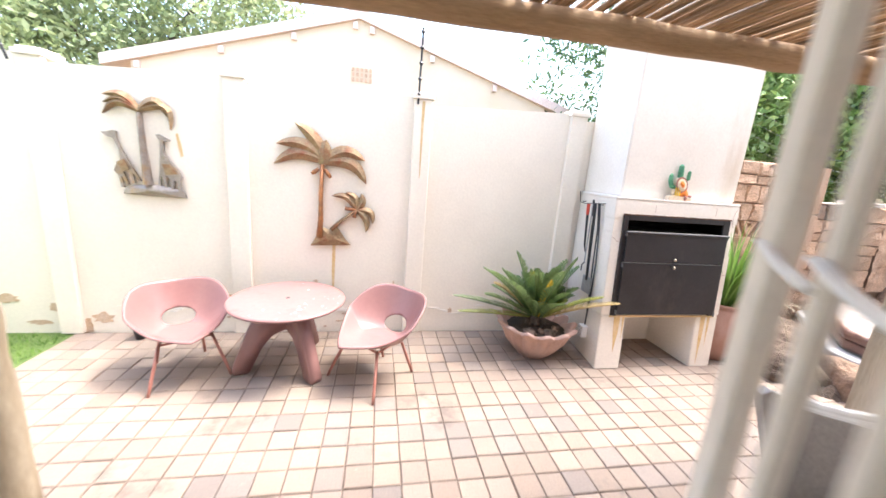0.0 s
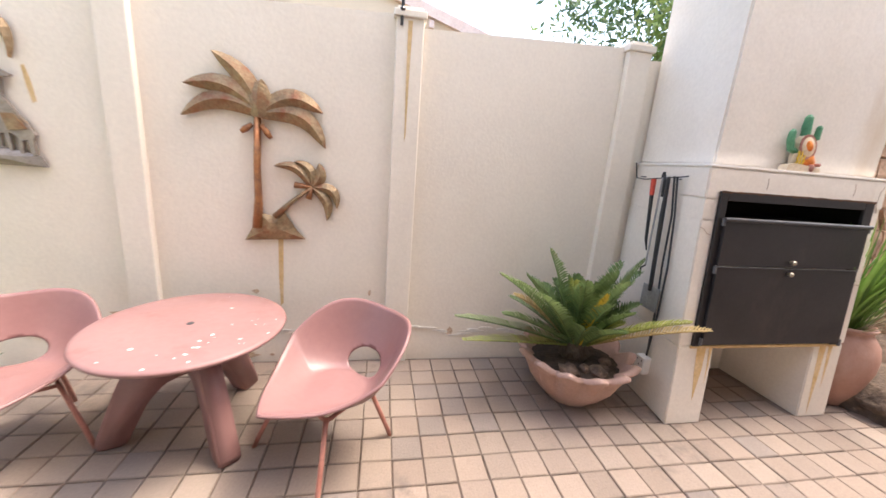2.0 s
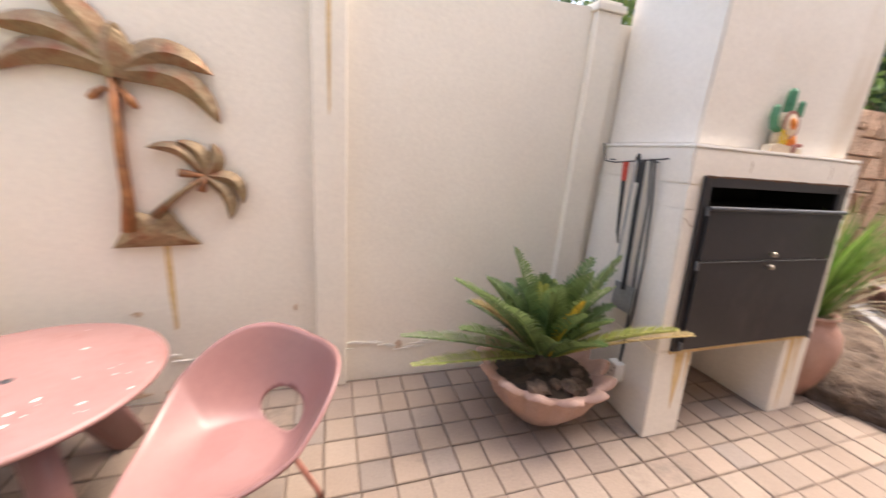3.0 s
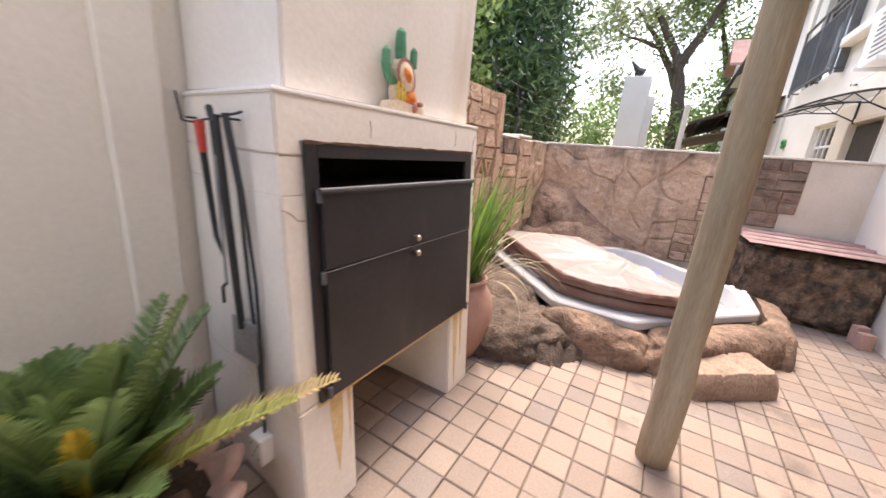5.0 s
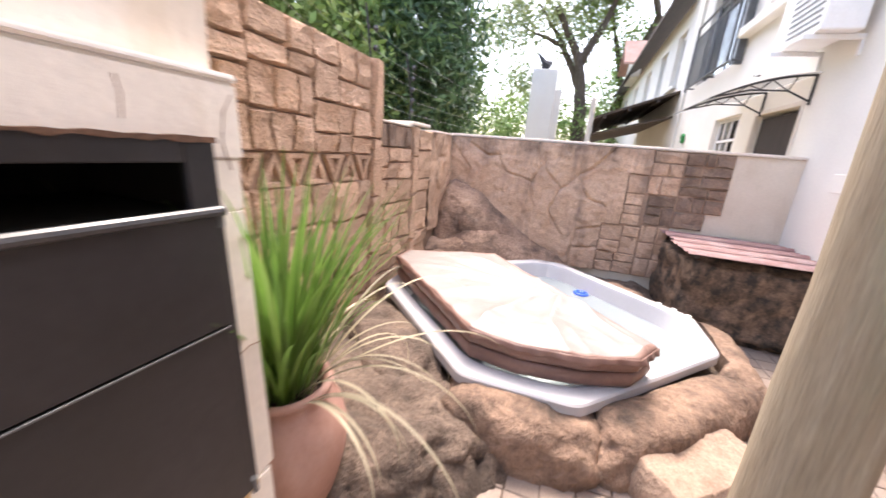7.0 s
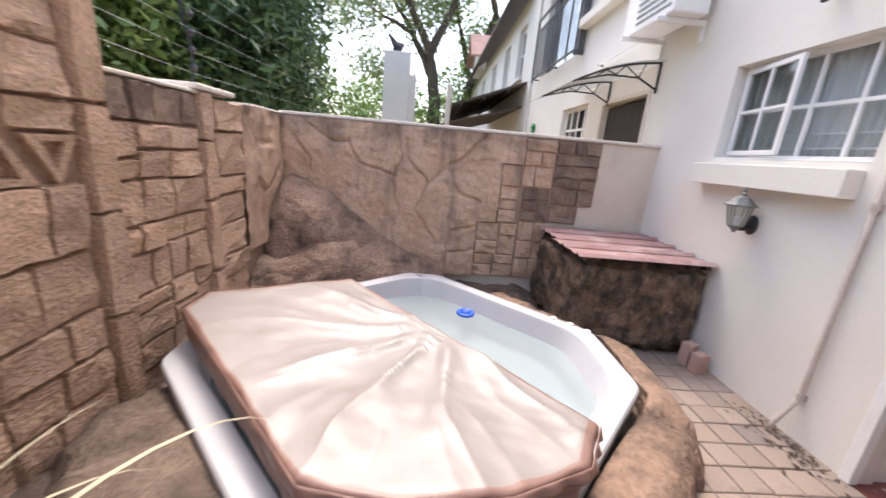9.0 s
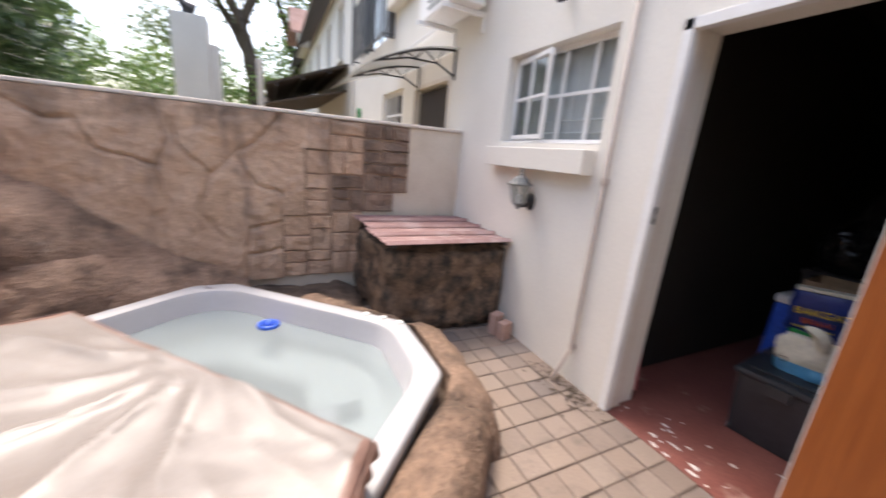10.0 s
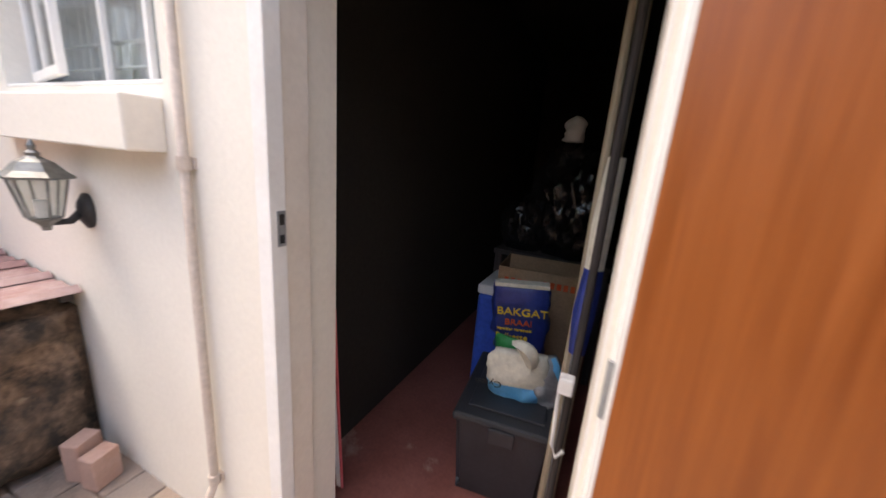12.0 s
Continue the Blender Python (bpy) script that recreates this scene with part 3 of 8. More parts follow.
for k in range(16):
    blotch("peeled_patch", rnd.uniform(-2.2, 1.8), rnd.uniform(0.03, 0.20), rnd.uniform(0.012, 0.04), rnd.uniform(0.006, 0.016), DAMP, 500 + k, wall_north)
# rust that has run down below the metal palm and beside the giraffes
for pts in ([(-0.375, 0.86), (-0.345, 0.86), (-0.35, 0.62), (-0.355, 0.42), (-0.372, 0.40), (-0.378, 0.6)], [(-1.60, 1.72), (-1.585, 1.73), (-1.565, 1.64), (-1.555, 1.55), (-1.575, 1.54), (-1.59, 1.62)]):
    b = bm_new()
    outline_plate(b, pts, lambda u, v, d: (u, WALL_Y - 0.001 - d, v), 0.0015, 0.0, rings=2)
    part("rust_run", b, RUST_RUN, wall_north)
b = bm_new()
outline_plate(b, [(0.372, 2.17), (0.398, 2.17), (0.392, 1.9), (0.388, 1.55), (0.380, 1.5), (0.374, 1.85)], lambda u, v, d: (u, 3.389 - d, v), 0.0015, 0.0, rings=2)
part("rust_run", b, RUST_RUN, wall_north)

# ---- boundary wall of moulded stone: tall stretch, low stretch, end wall ----
TALL_END, LOW_TOP, TALL_TOP, END_X = 5.0, 1.55, 1.95, 6.84
bm = bm_new()
box(bm, 3.3, TALL_END, WALL_Y, WALL_Y + 0.2, -0.05, TALL_TOP)
wall_stone_tall = setting("wall_stone_tall", bm, MORTAR, "tall garden wall of moulded pink stone blocks with a row of triangles")
bm = bm_new()
box(bm, TALL_END, END_X + 0.2, WALL_Y + 0.02, WALL_Y + 0.2, -0.05, LOW_TOP)
wall_stone_low = setting("wall_stone_low", bm, MORTAR, "low garden wall of moulded pink stone blocks")
bm = bm_new()
box(bm, END_X, END_X + 0.2, 0.0, WALL_Y + 0.02, -0.05, 1.555)
wall_east = setting("wall_east", bm, PLASTER_END, "end wall with moulded rock face and a plain plastered strip")
bm = bm_new()
box(bm, END_X - 0.025, END_X + 0.22, 0.0, WALL_Y + 0.02, 1.556, 1.585, 0.008)
part("coping", bm, COPING, wall_east, "pale cement coping")
bm = bm_new()
box(bm, TALL_END + 0.03, 5.72, WALL_Y - 0.01, WALL_Y + 0.22, LOW_TOP + 0.001, LOW_TOP + 0.02, 0.006)
box(bm, 6.25, END_X - 0.03, WALL_Y - 0.01, WALL_Y + 0.22, LOW_TOP + 0.001, LOW_TOP + 0.02, 0.006)
part("coping", bm, COPING, wall_stone_low, "pale cement coping")
bm = bm_new()
box(bm, 5.60, 6.0, WALL_Y - 0.035, WALL_Y + 0.22, LOW_TOP + 0.022, LOW_TOP + 0.055, 0.01)
part("coping", bm, COPING, wall_stone_low, "loose pale coping slab")

# ---- the house along the walk ----
OPENINGS = [(-0.62, 0.215, -0.05, 2.1), (3.968, 4.755, -0.05, 2.0), (5.14, 6.15, 1.48, 2.11), (7.22, 8.19, -0.05, 2.09), (8.68, 9.68, 1.2, 2.18)]
bm = bm_new()
wall_cells(bm, -7.0, 12.0, -0.05, 2.7, OPENINGS, lambda a, d, z: (a, -d, z), 0.24)
wall_south = setting("wall_south", bm, PLASTER_HOUSE, "grey-white plastered house wall")
UPPER = [(7.45, 8.75, 3.36, 4.6), (9.3, 11.4, 2.98, 4.9)]
bm = bm_new()
wall_cells(bm, -7.0, 12.0, 2.7, 5.2, UPPER, lambda a, d, z: (a, -d, z), 0.24)
wall_upper = setting("wall_upper", bm, PLASTER_HOUSE, "grey-white plastered upper storey")
bm = bm_new()
box(bm, 6.9, 9.2, 0.0, 0.14, 3.22, 3.34, 0.012)
part("window_ledge", bm, PLASTER_HOUSE, wall_upper)
bm = bm_new()
box(bm, -7.1, 12.1, -4.4, 0.45, 5.2, 5.32)
setting("house_roof", bm, DARK_ROOF, "dark roof over the house")
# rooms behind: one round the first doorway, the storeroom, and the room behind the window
# walls and ceiling carry the rooms' darkness in their near-black colour
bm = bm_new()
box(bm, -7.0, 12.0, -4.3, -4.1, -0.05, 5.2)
setting("wall_back", bm, ROOM_SHADE, "plain rear wall of the house, near black to stand in for darkness")
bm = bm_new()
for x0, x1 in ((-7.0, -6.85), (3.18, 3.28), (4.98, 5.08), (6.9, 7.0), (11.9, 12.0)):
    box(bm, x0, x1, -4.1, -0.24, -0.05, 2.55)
setting("wall_partition", bm, ROOM_SHADE, "inner partition walls, near black to stand in for darkness")
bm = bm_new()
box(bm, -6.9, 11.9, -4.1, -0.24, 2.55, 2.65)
setting("ceiling", bm, ROOM_SHADE, "plain ceiling, near black to stand in for darkness")
bm = bm_new()
box(bm, -6.85, 11.9, -4.1, -0.01, -0.055, -0.004)
setting("room_floor", bm, RED_FLOOR, "worn red painted cement floor")
bm = bm_new()
box(bm, -7.2, -7.0, -4.3, 3.6, -0.05, 2.2)
setting("wall_west", bm, PLASTER, "cream plastered end wall of the garden")

# threshold with paint splashes
rnd = random.Random(5)
bm = bm_new()
for k in range(26):
    x, y = rnd.uniform(4.02, 4.72), -abs(rnd.gauss(0.0, 0.16)) - 0.02
    n = 8
    w = rnd.uniform(0.006, 0.028)
    ring = [bm.verts.new((x + math.cos(6.283 * i / n) * w * rnd.uniform(0.4, 1.2), y + math.sin(6.283 * i / n) * w * rnd.uniform(0.2, 0.7), -0.0025)) for i in range(n)]
    bm.faces.new(ring)
tagged(finish("paint_splashes", bm, CHIP), "white paint splashes on the red threshold", "paint splash", "", "stuff")

# storeroom door frame, plate and leaf
bm = bm_new()
box(bm, 4.727, 4.775, -0.03, 0.018, 0, 2.02, 0.003)
box(bm, 3.97, 4.775, -0.03, 0.018, 1.972, 2.02, 0.003)
door_frame = setting("door_1", bm, WHITE_PAINT, "white painted steel door frame round the storeroom")
bm = bm_new()
box(bm, 4.733, 4.7545, -0.115, -0.031, 0, 1.985, 0.003)
box(bm, 3.9685, 3.974, -0.235, -0.031, 0, 1.97, 0.001)
part("door_rebate", bm, CREAM_PAINT, door_frame)
bm = bm_new()
box(bm, 3.92, 3.96, 0.0005, 0.043, 0, 2.02, 0.004)
box(bm, 3.9685, 3.972, -0.03, -0.0005, 0, 1.97, 0.001)
part("hinge_jamb", bm, WHITE_PAINT, door_frame)
bm = bm_new()
box(bm, 4.7245, 4.7268, -0.026, 0.0, 1.10, 1.19, 0.001)
plate_ = part("strike_plate", bm, GALV, door_frame, "worn steel strike plate")
for z0_, z1_ in ((1.108, 1.13), (1.155, 1.182)):
    bm = bm_new()
    box(bm, 4.7235, 4.7243, -0.02, -0.006, z0_, z1_)
    part("latch_hole", bm, BLACK_INK, plate_)
leaf = thing("door_leaf", "orange-brown veneered door folded back against the house wall", "door", pose(3.95, 0.045, 0.015))
bm = bm_new()
box(bm, -0.79, 0, 0, 0.04, 0, 1.98, 0.002)
part("panel", bm, DOOR_WOOD, leaf, "orange-brown wood veneer")
bm = bm_new()
box(bm, 0.0005, 0.004, 0.0005, 0.0395, 0.002, 1.978)
part("lipping", bm, WHITE_PAINT, leaf, "white painted door edge")
for z in (0.25, 1.0, 1.75):
    bm = bm_new()
    tube(bm, [(0.008, 0.0, z - 0.05), (0.008, 0.0, z + 0.05)], 0.006, 8)
    part("hinge", bm, GALV, leaf)

# the kitchen window, its sill and curtain
W0, W1, WZ0, WZ1 = 5.14, 6.15, 1.48, 2.11
bm = bm_new()
box(bm, W0 + 0.005, W1 + 0.05, 0.0, 0.10, 1.30, 1.445, 0.006)
part("window_sill_block", bm, PLASTER_HOUSE, wall_south, "projecting plastered sill block")
win = setting("window_1", bm_new(), WHITE_PAINT, "white steel casement window, one sash ajar")


def window_bars(bm, x0, x1, z0, z1, y, xs, zs, w=0.022, d=0.03):
    box(bm, x0, x0 + w * 1.5, y - d, y, z0, z1, 0.003)
    box(bm, x1 - w * 1.5, x1, y - d, y, z0, z1, 0.003)
    box(bm, x0 + w * 1.5, x1 - w * 1.5, y - d, y, z0, z0 + w * 1.5, 0.003)
    box(bm, x0 + w * 1.5, x1 - w * 1.5, y - d, y, z1 - w * 1.5, z1, 0.003)
    for x in xs:
        box(bm, x - w / 2, x + w / 2, y - d * 0.8, y - 0.002, z0 + w * 1.5, z1 - w * 1.5, 0.003)
    for z in zs:
        box(bm, x0 + w * 1.5, x1 - w * 1.5, y - d * 0.75, y - 0.003, z - w / 2, z + w / 2, 0.003)


bm = bm_new()
window_bars(bm, W0, W1, WZ0, WZ1, -0.085, [5.36, 5.62], [1.80])
part("window_frame", bm, WHITE_PAINT, win)
bm = bm_new()
box(bm, W0 + 0.02, W1 - 0.02, -0.105, -0.102, WZ0 + 0.02, WZ1 - 0.02)
pane = part("pane", bm, GLASS, win)
pane.visible_shadow = False
sash = part("sash", bm_new(), WHITE_PAINT, win, "white casement sash standing ajar")
sash.matrix_basis = Matrix.Translation((6.115, -0.075, 0)) @ Matrix.Rotation(radians(-11), 4, "Z")
bm = bm_new()
window_bars(bm, -0.49, 0.0, WZ0 + 0.03, WZ1 - 0.03, 0.012, [-0.245], [1.80], 0.02, 0.024)
part("sash_frame", bm, WHITE_PAINT, sash)
bm = bm_new()
box(bm, -0.47, -0.02, -0.002, 0.001, WZ0 + 0.05, WZ1 - 0.05)
p2 = part("pane", bm, GLASS, sash)
p2.visible_shadow = False
bm = bm_new()
box(bm, W0, W1, -0.10, -0.001, WZ0 + 0.0005, WZ0 + 0.012, 0.003)
part("window_sill", bm, WHITE_PAINT, win)


def curtain(bm, x0, x1, y, z0, z1, folds, deep, seed):
    rnd = random.Random(seed)
    n = folds * 8
    prev = None
    for i in range(n + 1):
        u = i / n
        x = x0 + (x1 - x0) * u
        yy = y + deep * math.sin(u * folds * 2 * math.pi + rnd.uniform(-0.2, 0.2))
        cur = [bm.verts.new((x + 0.01 * math.sin(z * 7 + u * 9), yy * 1.0 + (0.006 * math.sin(z * 5 + u * 20)), z)) for z in (z0, (z0 + z1) / 2, z1)]
        if prev:
            for k in range(2):
                bm.faces.new((prev[k], cur[k], cur[k + 1], prev[k + 1]))
        prev = cur


bm = bm_new()
curtain(bm, 5.10, 5.655, -0.15, 1.3, 2.2, 10, 0.014, 1)
single("window_curtain", bm, CURTAIN, "drawn-back white net curtain behind the kitchen window", "curtain", "", True)
bm = bm_new()
curtain(bm, 5.648, 6.2, -0.155, 1.3, 2.2, 9, 0.014, 2)
single("window_curtain", bm, CURTAIN, "white net curtain behind the sash standing ajar", "curtain", "", True)
bm = bm_new()
for z in (1.56, 1.64):
    tube(bm, [(5.16, -0.128, z), (6.14, -0.128, z)], 0.006, 6)
for x in (5.3, 5.55, 5.8, 6.0):
    tube(bm, [(x, -0.128, 1.49), (x, -0.128, 1.64)], 0.005, 6)
part("burglar_bars", bm, WHITE_PAINT, win, "white burglar bars")

# far doorway with slatted door, canopy and small window
door_2 = setting("door_2", bm_new(), CREAM_PAINT, "dark slatted door under a clear canopy")
bm = bm_new()
for k in range(16):
    x = 7.25 + k * 0.0575
    box(bm, x, x + 0.052, -0.09, -0.06, 0.0, 2.05, 0.004)
part("slats", bm, DARK_CLOTH, door_2, "dark vertical slats")
bm = bm_new()
box(bm, 7.18, 7.222, -0.05, 0.012, 0, 2.13, 0.004)
box(bm, 8.188, 8.23, -0.05, 0.012, 0, 2.13, 0.004)
box(bm, 7.222, 8.188, -0.05, 0.012, 2.085, 2.13, 0.004)
part("door_frame", bm, CREAM_PAINT, door_2)
win2 = setting("window_2", bm_new(), WHITE_PAINT, "small white barred window")
bm = bm_new()
window_bars(bm, 8.68, 9.68, 1.2, 2.18, -0.07, [8.93, 9.18, 9.43], [1.5, 1.85], 0.035)
part("window_frame", bm, WHITE_PAINT, win2)
bm = bm_new()
box(bm, 8.7, 9.66, -0.115, -0.11, 1.22, 2.16)
part("pane", bm, GLASS, win2).visible_shadow = False

# balcony window with a railing, and the shaded window above the ledge
win3 = setting("window_3", bm_new(), STEEL_GREY, "tall balcony window behind dark steel bars")
bm = bm_new()
window_bars(bm, 9.3, 11.4, 2.98, 4.9, -0.1, [9.82, 10.35, 10.88], [4.3], 0.05)
part("window_frame", bm, STEEL_GREY, win3)
bm = bm_new()
box(bm, 9.34, 11.36, -0.13, -0.125, 3.02, 4.86)
part("pane", bm, GLASS, win3)
bm = bm_new()
box(bm, 9.2, 9.265, 0.001, 0.10, 2.90, 4.95, 0.005)
part("shutter_post", bm, STEEL_GREY, win3)
win4 = setting("window_4", bm_new(), WHITE_PAINT, "upper window above a plastered ledge")
bm = bm_new()
window_bars(bm, 7.45, 8.75, 3.36, 4.6, -0.1, [7.9, 8.3], [4.0], 0.035)
part("window_frame", bm, WHITE_PAINT, win4)
bm = bm_new()
box(bm, 7.48, 8.72, -0.13, -0.125, 3.4, 4.56)
part("pane", bm, GLASS, win4)
railing = thing("balcony_railing", "dark steel railing before the balcony window", "railing", pose(9.2, 0.0, 2.9))
for z, r in ((0.05, 0.02), (0.92, 0.016), (1.12, 0.024)):
    bm = bm_new()
    tube(bm, [(0.0, 0.14, z), (2.3, 0.14, z)], r, 8)
    part("rail", bm, STEEL_GREY, railing)
for k in range(24):
    bm = bm_new()
    x = 0.04 + k * 0.0965
    tube(bm, [(x, 0.14, 0.05), (x, 0.14, 0.92)], 0.009, 6)
    part("baluster", bm, STEEL_GREY, railing)
for x in (0.0, 1.15, 2.3):
    bm = bm_new()
    tube(bm, [(x, 0.14, -0.02), (x, 0.14, 1.14)], 0.02, 8)
    tube(bm, [(x, 0.001, 0.05), (x, 0.14, 0.05)], 0.014, 8)
    part("railing_post", bm, STEEL_GREY, railing)

# houses further along the row
far_house = tagged(new("neighbour_house"), "pale plastered row houses with dark roofs and white windows", "house")
FAR_WINDOWS = ((13.0, 13.8), (14.9, 15.7), (17.2, 18.2), (20.0, 21.0), (23.0, 24.0))
bm = bm_new()
wall_cells(bm, 12.01, 26.0, -0.05, 5.0, [(x0, x1, 3.3, 4.5) for x0, x1 in FAR_WINDOWS], lambda a, d, z: (a, 0.05 - d, z), 0.3)
part("wall", bm, PLASTER_HOUSE, far_house)
for x0, x1 in FAR_WINDOWS:
    bm = bm_new()
    window_bars(bm, x0, x1, 3.3, 4.5, -0.05, [(x0 + x1) / 2], [3.9], 0.05)
    w = part("window", bm, WHITE_PAINT, far_house)
    bm = bm_new()
    box(bm, x0, x1, -0.16, -0.155, 3.28, 4.52)
    part("pane", bm, DARK_CLOTH, w)
    bm = bm_new()
    box(bm, x0 - 0.08, x1 + 0.08, 0.051, 0.14, 3.2, 3.28, 0.01)
    part("window_sill", bm, PLASTER_HOUSE, far_house)


def slope_slab(x0, x1, y0, z0, y1, z1, thick):
    """A sloping slab along x, from its high edge to its low edge."""
    b = bm_new()
    v = [b.verts.new(p) for p in ((x0, y0, z0), (x1, y0, z0), (x1, y1, z1), (x0, y1, z1), (x0, y0, z0 - thick), (x1, y0, z0 - thick), (x1, y1, z1 - thick), (x0, y1, z1 - thick))]
    for f in ((0, 1, 2, 3), (7, 6, 5, 4), (3, 2, 6, 7), (0, 3, 7, 4), (1, 5, 6, 2), (0, 4, 5, 1)):
        b.faces.new([v[i] for i in f])
    bmesh.ops.recalc_face_normals(b, faces=b.faces)
    return b


part("roof", slope_slab(12.6, 26.0, -2.6, 7.3, 0.55, 4.95, 0.09), DARK_ROOF, far_house)
for x in (20.2,):
    bm = bm_new()
    for p, q in (((x, 5.35), (x + 1.2, 6.45)), ((x + 2.4, 5.35), (x + 1.2, 6.45))):
        v = [bm.verts.new((a, y, z + dz)) for dz in (0, 0.09) for (a, z), y in ((p, 0.75), (q, 0.75), (q, -1.6), (p, -1.6))]
        for f in ((0, 1, 2, 3), (7, 6, 5, 4), (0, 4, 5, 1), (1, 5, 6, 2), (2, 6, 7, 3), (3, 7, 4, 0)):
            bm.faces.new([v[i] for i in f])
    bmesh.ops.recalc_face_normals(bm, faces=bm.faces)
    part("gable_roof", bm, ROOF_TILE, far_house, "reddish tiled gable roof")
    bm = bm_new()
    ring = [(x + 0.15, 4.9), (x + 2.25, 4.9), (x + 2.25, 5.4), (x + 1.2, 6.4), (x + 0.15, 5.4)]
    fr, bk = [bm.verts.new((a, 0.4, z)) for a, z in ring], [bm.verts.new((a, 0.06, z)) for a, z in ring]
    bm.faces.new(fr)
    bm.faces.new(bk[::-1])
    for k in range(5):
        bm.faces.new((fr[k], fr[(k + 1) % 5], bk[(k + 1) % 5], bk[k]))
    bmesh.ops.recalc_face_normals(bm, faces=bm.faces)
    part("gable", bm, PLASTER_HOUSE, far_house)
part("veranda_roof", slope_slab(12.3, 18.0, 0.06, 3.06, 1.72, 2.44, 0.05), DARK_ROOF, far_house, "dark sloping veranda roof")
part("veranda_awning", slope_slab(12.5, 17.5, 0.06, 2.55, 1.9, 2.02, 0.04), DARK_ROOF, far_house, "dark lower awning")
for x, y, z in ((12.42, 1.80, 2.86), (15.2, 1.70, 2.42), (17.8, 1.70, 2.42)):
    bm = bm_new()
    tube(bm, [(x, y, 0), (x, y, z)], 0.06, 10)
    part("veranda_post", bm, CREAM_PAINT, far_house)
for y, z in ((0.45, 2.86), (1.0, 2.66), (1.5, 2.47)):
    bm = bm_new()
    box(bm, 12.32, 17.9, y - 0.03, y + 0.03, z - 0.06, z - 0.005)
    part("purlin", bm, DARK_CLOTH, far_house)

# white chimney stack with a cowl, beyond the end wall
stack = thing("white_chimney", "tall white plastered chimney with a dark cowl", "chimney", pose(14.97, 3.27, 0))
bm = bm_new()
box(bm, -0.3, 0.3, -0.37, 0.37, 0, 3.97, 0.01)
box(bm, -0.15, 0.3, -0.55, -0.371, 0, 3.42, 0.01)
part("chimney_shaft", bm, PLASTER_HOUSE, stack)
bm = bm_new()
tube(bm, [(0, 0.1, 3.97), (0, 0.1, 4.12)], 0.07, 8)
tube(bm, [(0, -0.10, 4.10), (0, 0.1, 4.2), (0, 0.30, 4.46)], [0.15, 0.10, 0.03], 8)
part("cowl", bm, IRON, stack, "dark metal chimney cowl")

# house with a gable end behind the boundary wall
gable = tagged(new("gable_house"), "peach plastered house with a low gable and pink verge", "house")
GX, GY, AZ, EZ = -0.5, 9.0, 4.45, 3.10
bm = bm_new()
front = [(-5.0, 0), (4.0, 0), (4.0, EZ + 0.155), (GX, AZ + 0.155), (-5.0, EZ + 0.155)]
a = [bm.verts.new((x, GY, z)) for x, z in front]
c = [bm.verts.new((x, GY + 8, z)) for x, z in front]
bm.faces.new(a)
bm.faces.new(c[::-1])
for k in range(5):
    bm.faces.new((a[k], a[(k + 1) % 5], c[(k + 1) % 5], c[k]))
part("wall", bm, GABLE, gable)
for sx, ex in ((-1, -5.5), (1, 4.9)):
    bm = bm_new()
    ez = AZ + 0.16 - (AZ - EZ) / 4.5 * abs(ex - GX)
    pts = [(GX, AZ + 0.16), (ex, ez), (ex, ez + 0.2), (GX, AZ + 0.36)]
    a = [bm.verts.new((x, GY - 0.09, z)) for x, z in pts]
    c = [bm.verts.new((x, GY + 8.4, z)) for x, z in pts]
    bm.faces.new(a)
    bm.faces.new(c[::-1])
    for k in range(4):
        bm.faces.new((a[k], a[(k + 1) % 4], c[(k + 1) % 4], c[k]))
    bmesh.ops.recalc_face_normals(bm, faces=bm.faces)
    part("roof", bm, FASCIA, gable, "pinkish roof slope with pale verge")
for f in (-0.97, -0.62, -0.3, -0.02, 0.06, 0.36, 0.7):
    bm = bm_new()
    x = GX + f * 4.5
    z = AZ + 0.12 - (AZ - EZ) * abs(f)
    box(bm, x - 0.05, x + 0.05, GY - 0.075, GY + 0.02, z - 0.14, z, 0.01)
    part("rafter_end", bm, FASCIA, gable)
vent = part("vent", bm_new(), GABLE, gable, "brick air vent")
for i in range(5):
    for j in range(3):
        bm = bm_new()
        x, z = -0.65 + i * 0.095, 3.36 + j * 0.105
        box(bm, x, x + 0.055, GY - 0.02, GY - 0.002, z, z + 0.075)
        part("vent_slot", bm, SAND_ROCK, vent)


# ---- moulded stone blocks on the walls ----
def split(u0, u1, v0, v1, rnd, big, out):
    w, h = u1 - u0, v1 - v0
    if (w <= big and h <= big * 0.85) or (w < 0.13 and h < 0.3) or (h < 0.12):
        out.append((u0, u1, v0, v1))
    elif w / big > h / (big * 0.8):
        c = u0 + w * rnd.uniform(0.36, 0.64)
        split(u0, c, v0, v1, rnd, big, out)
        split(c, u1, v0, v1, rnd, big, out)
    else:
        c = v0 + h * rnd.uniform(0.36, 0.64)
        split(u0, u1, v0, c, rnd, big, out)
        split(u0, u1, c, v1, rnd, big, out)
    return out


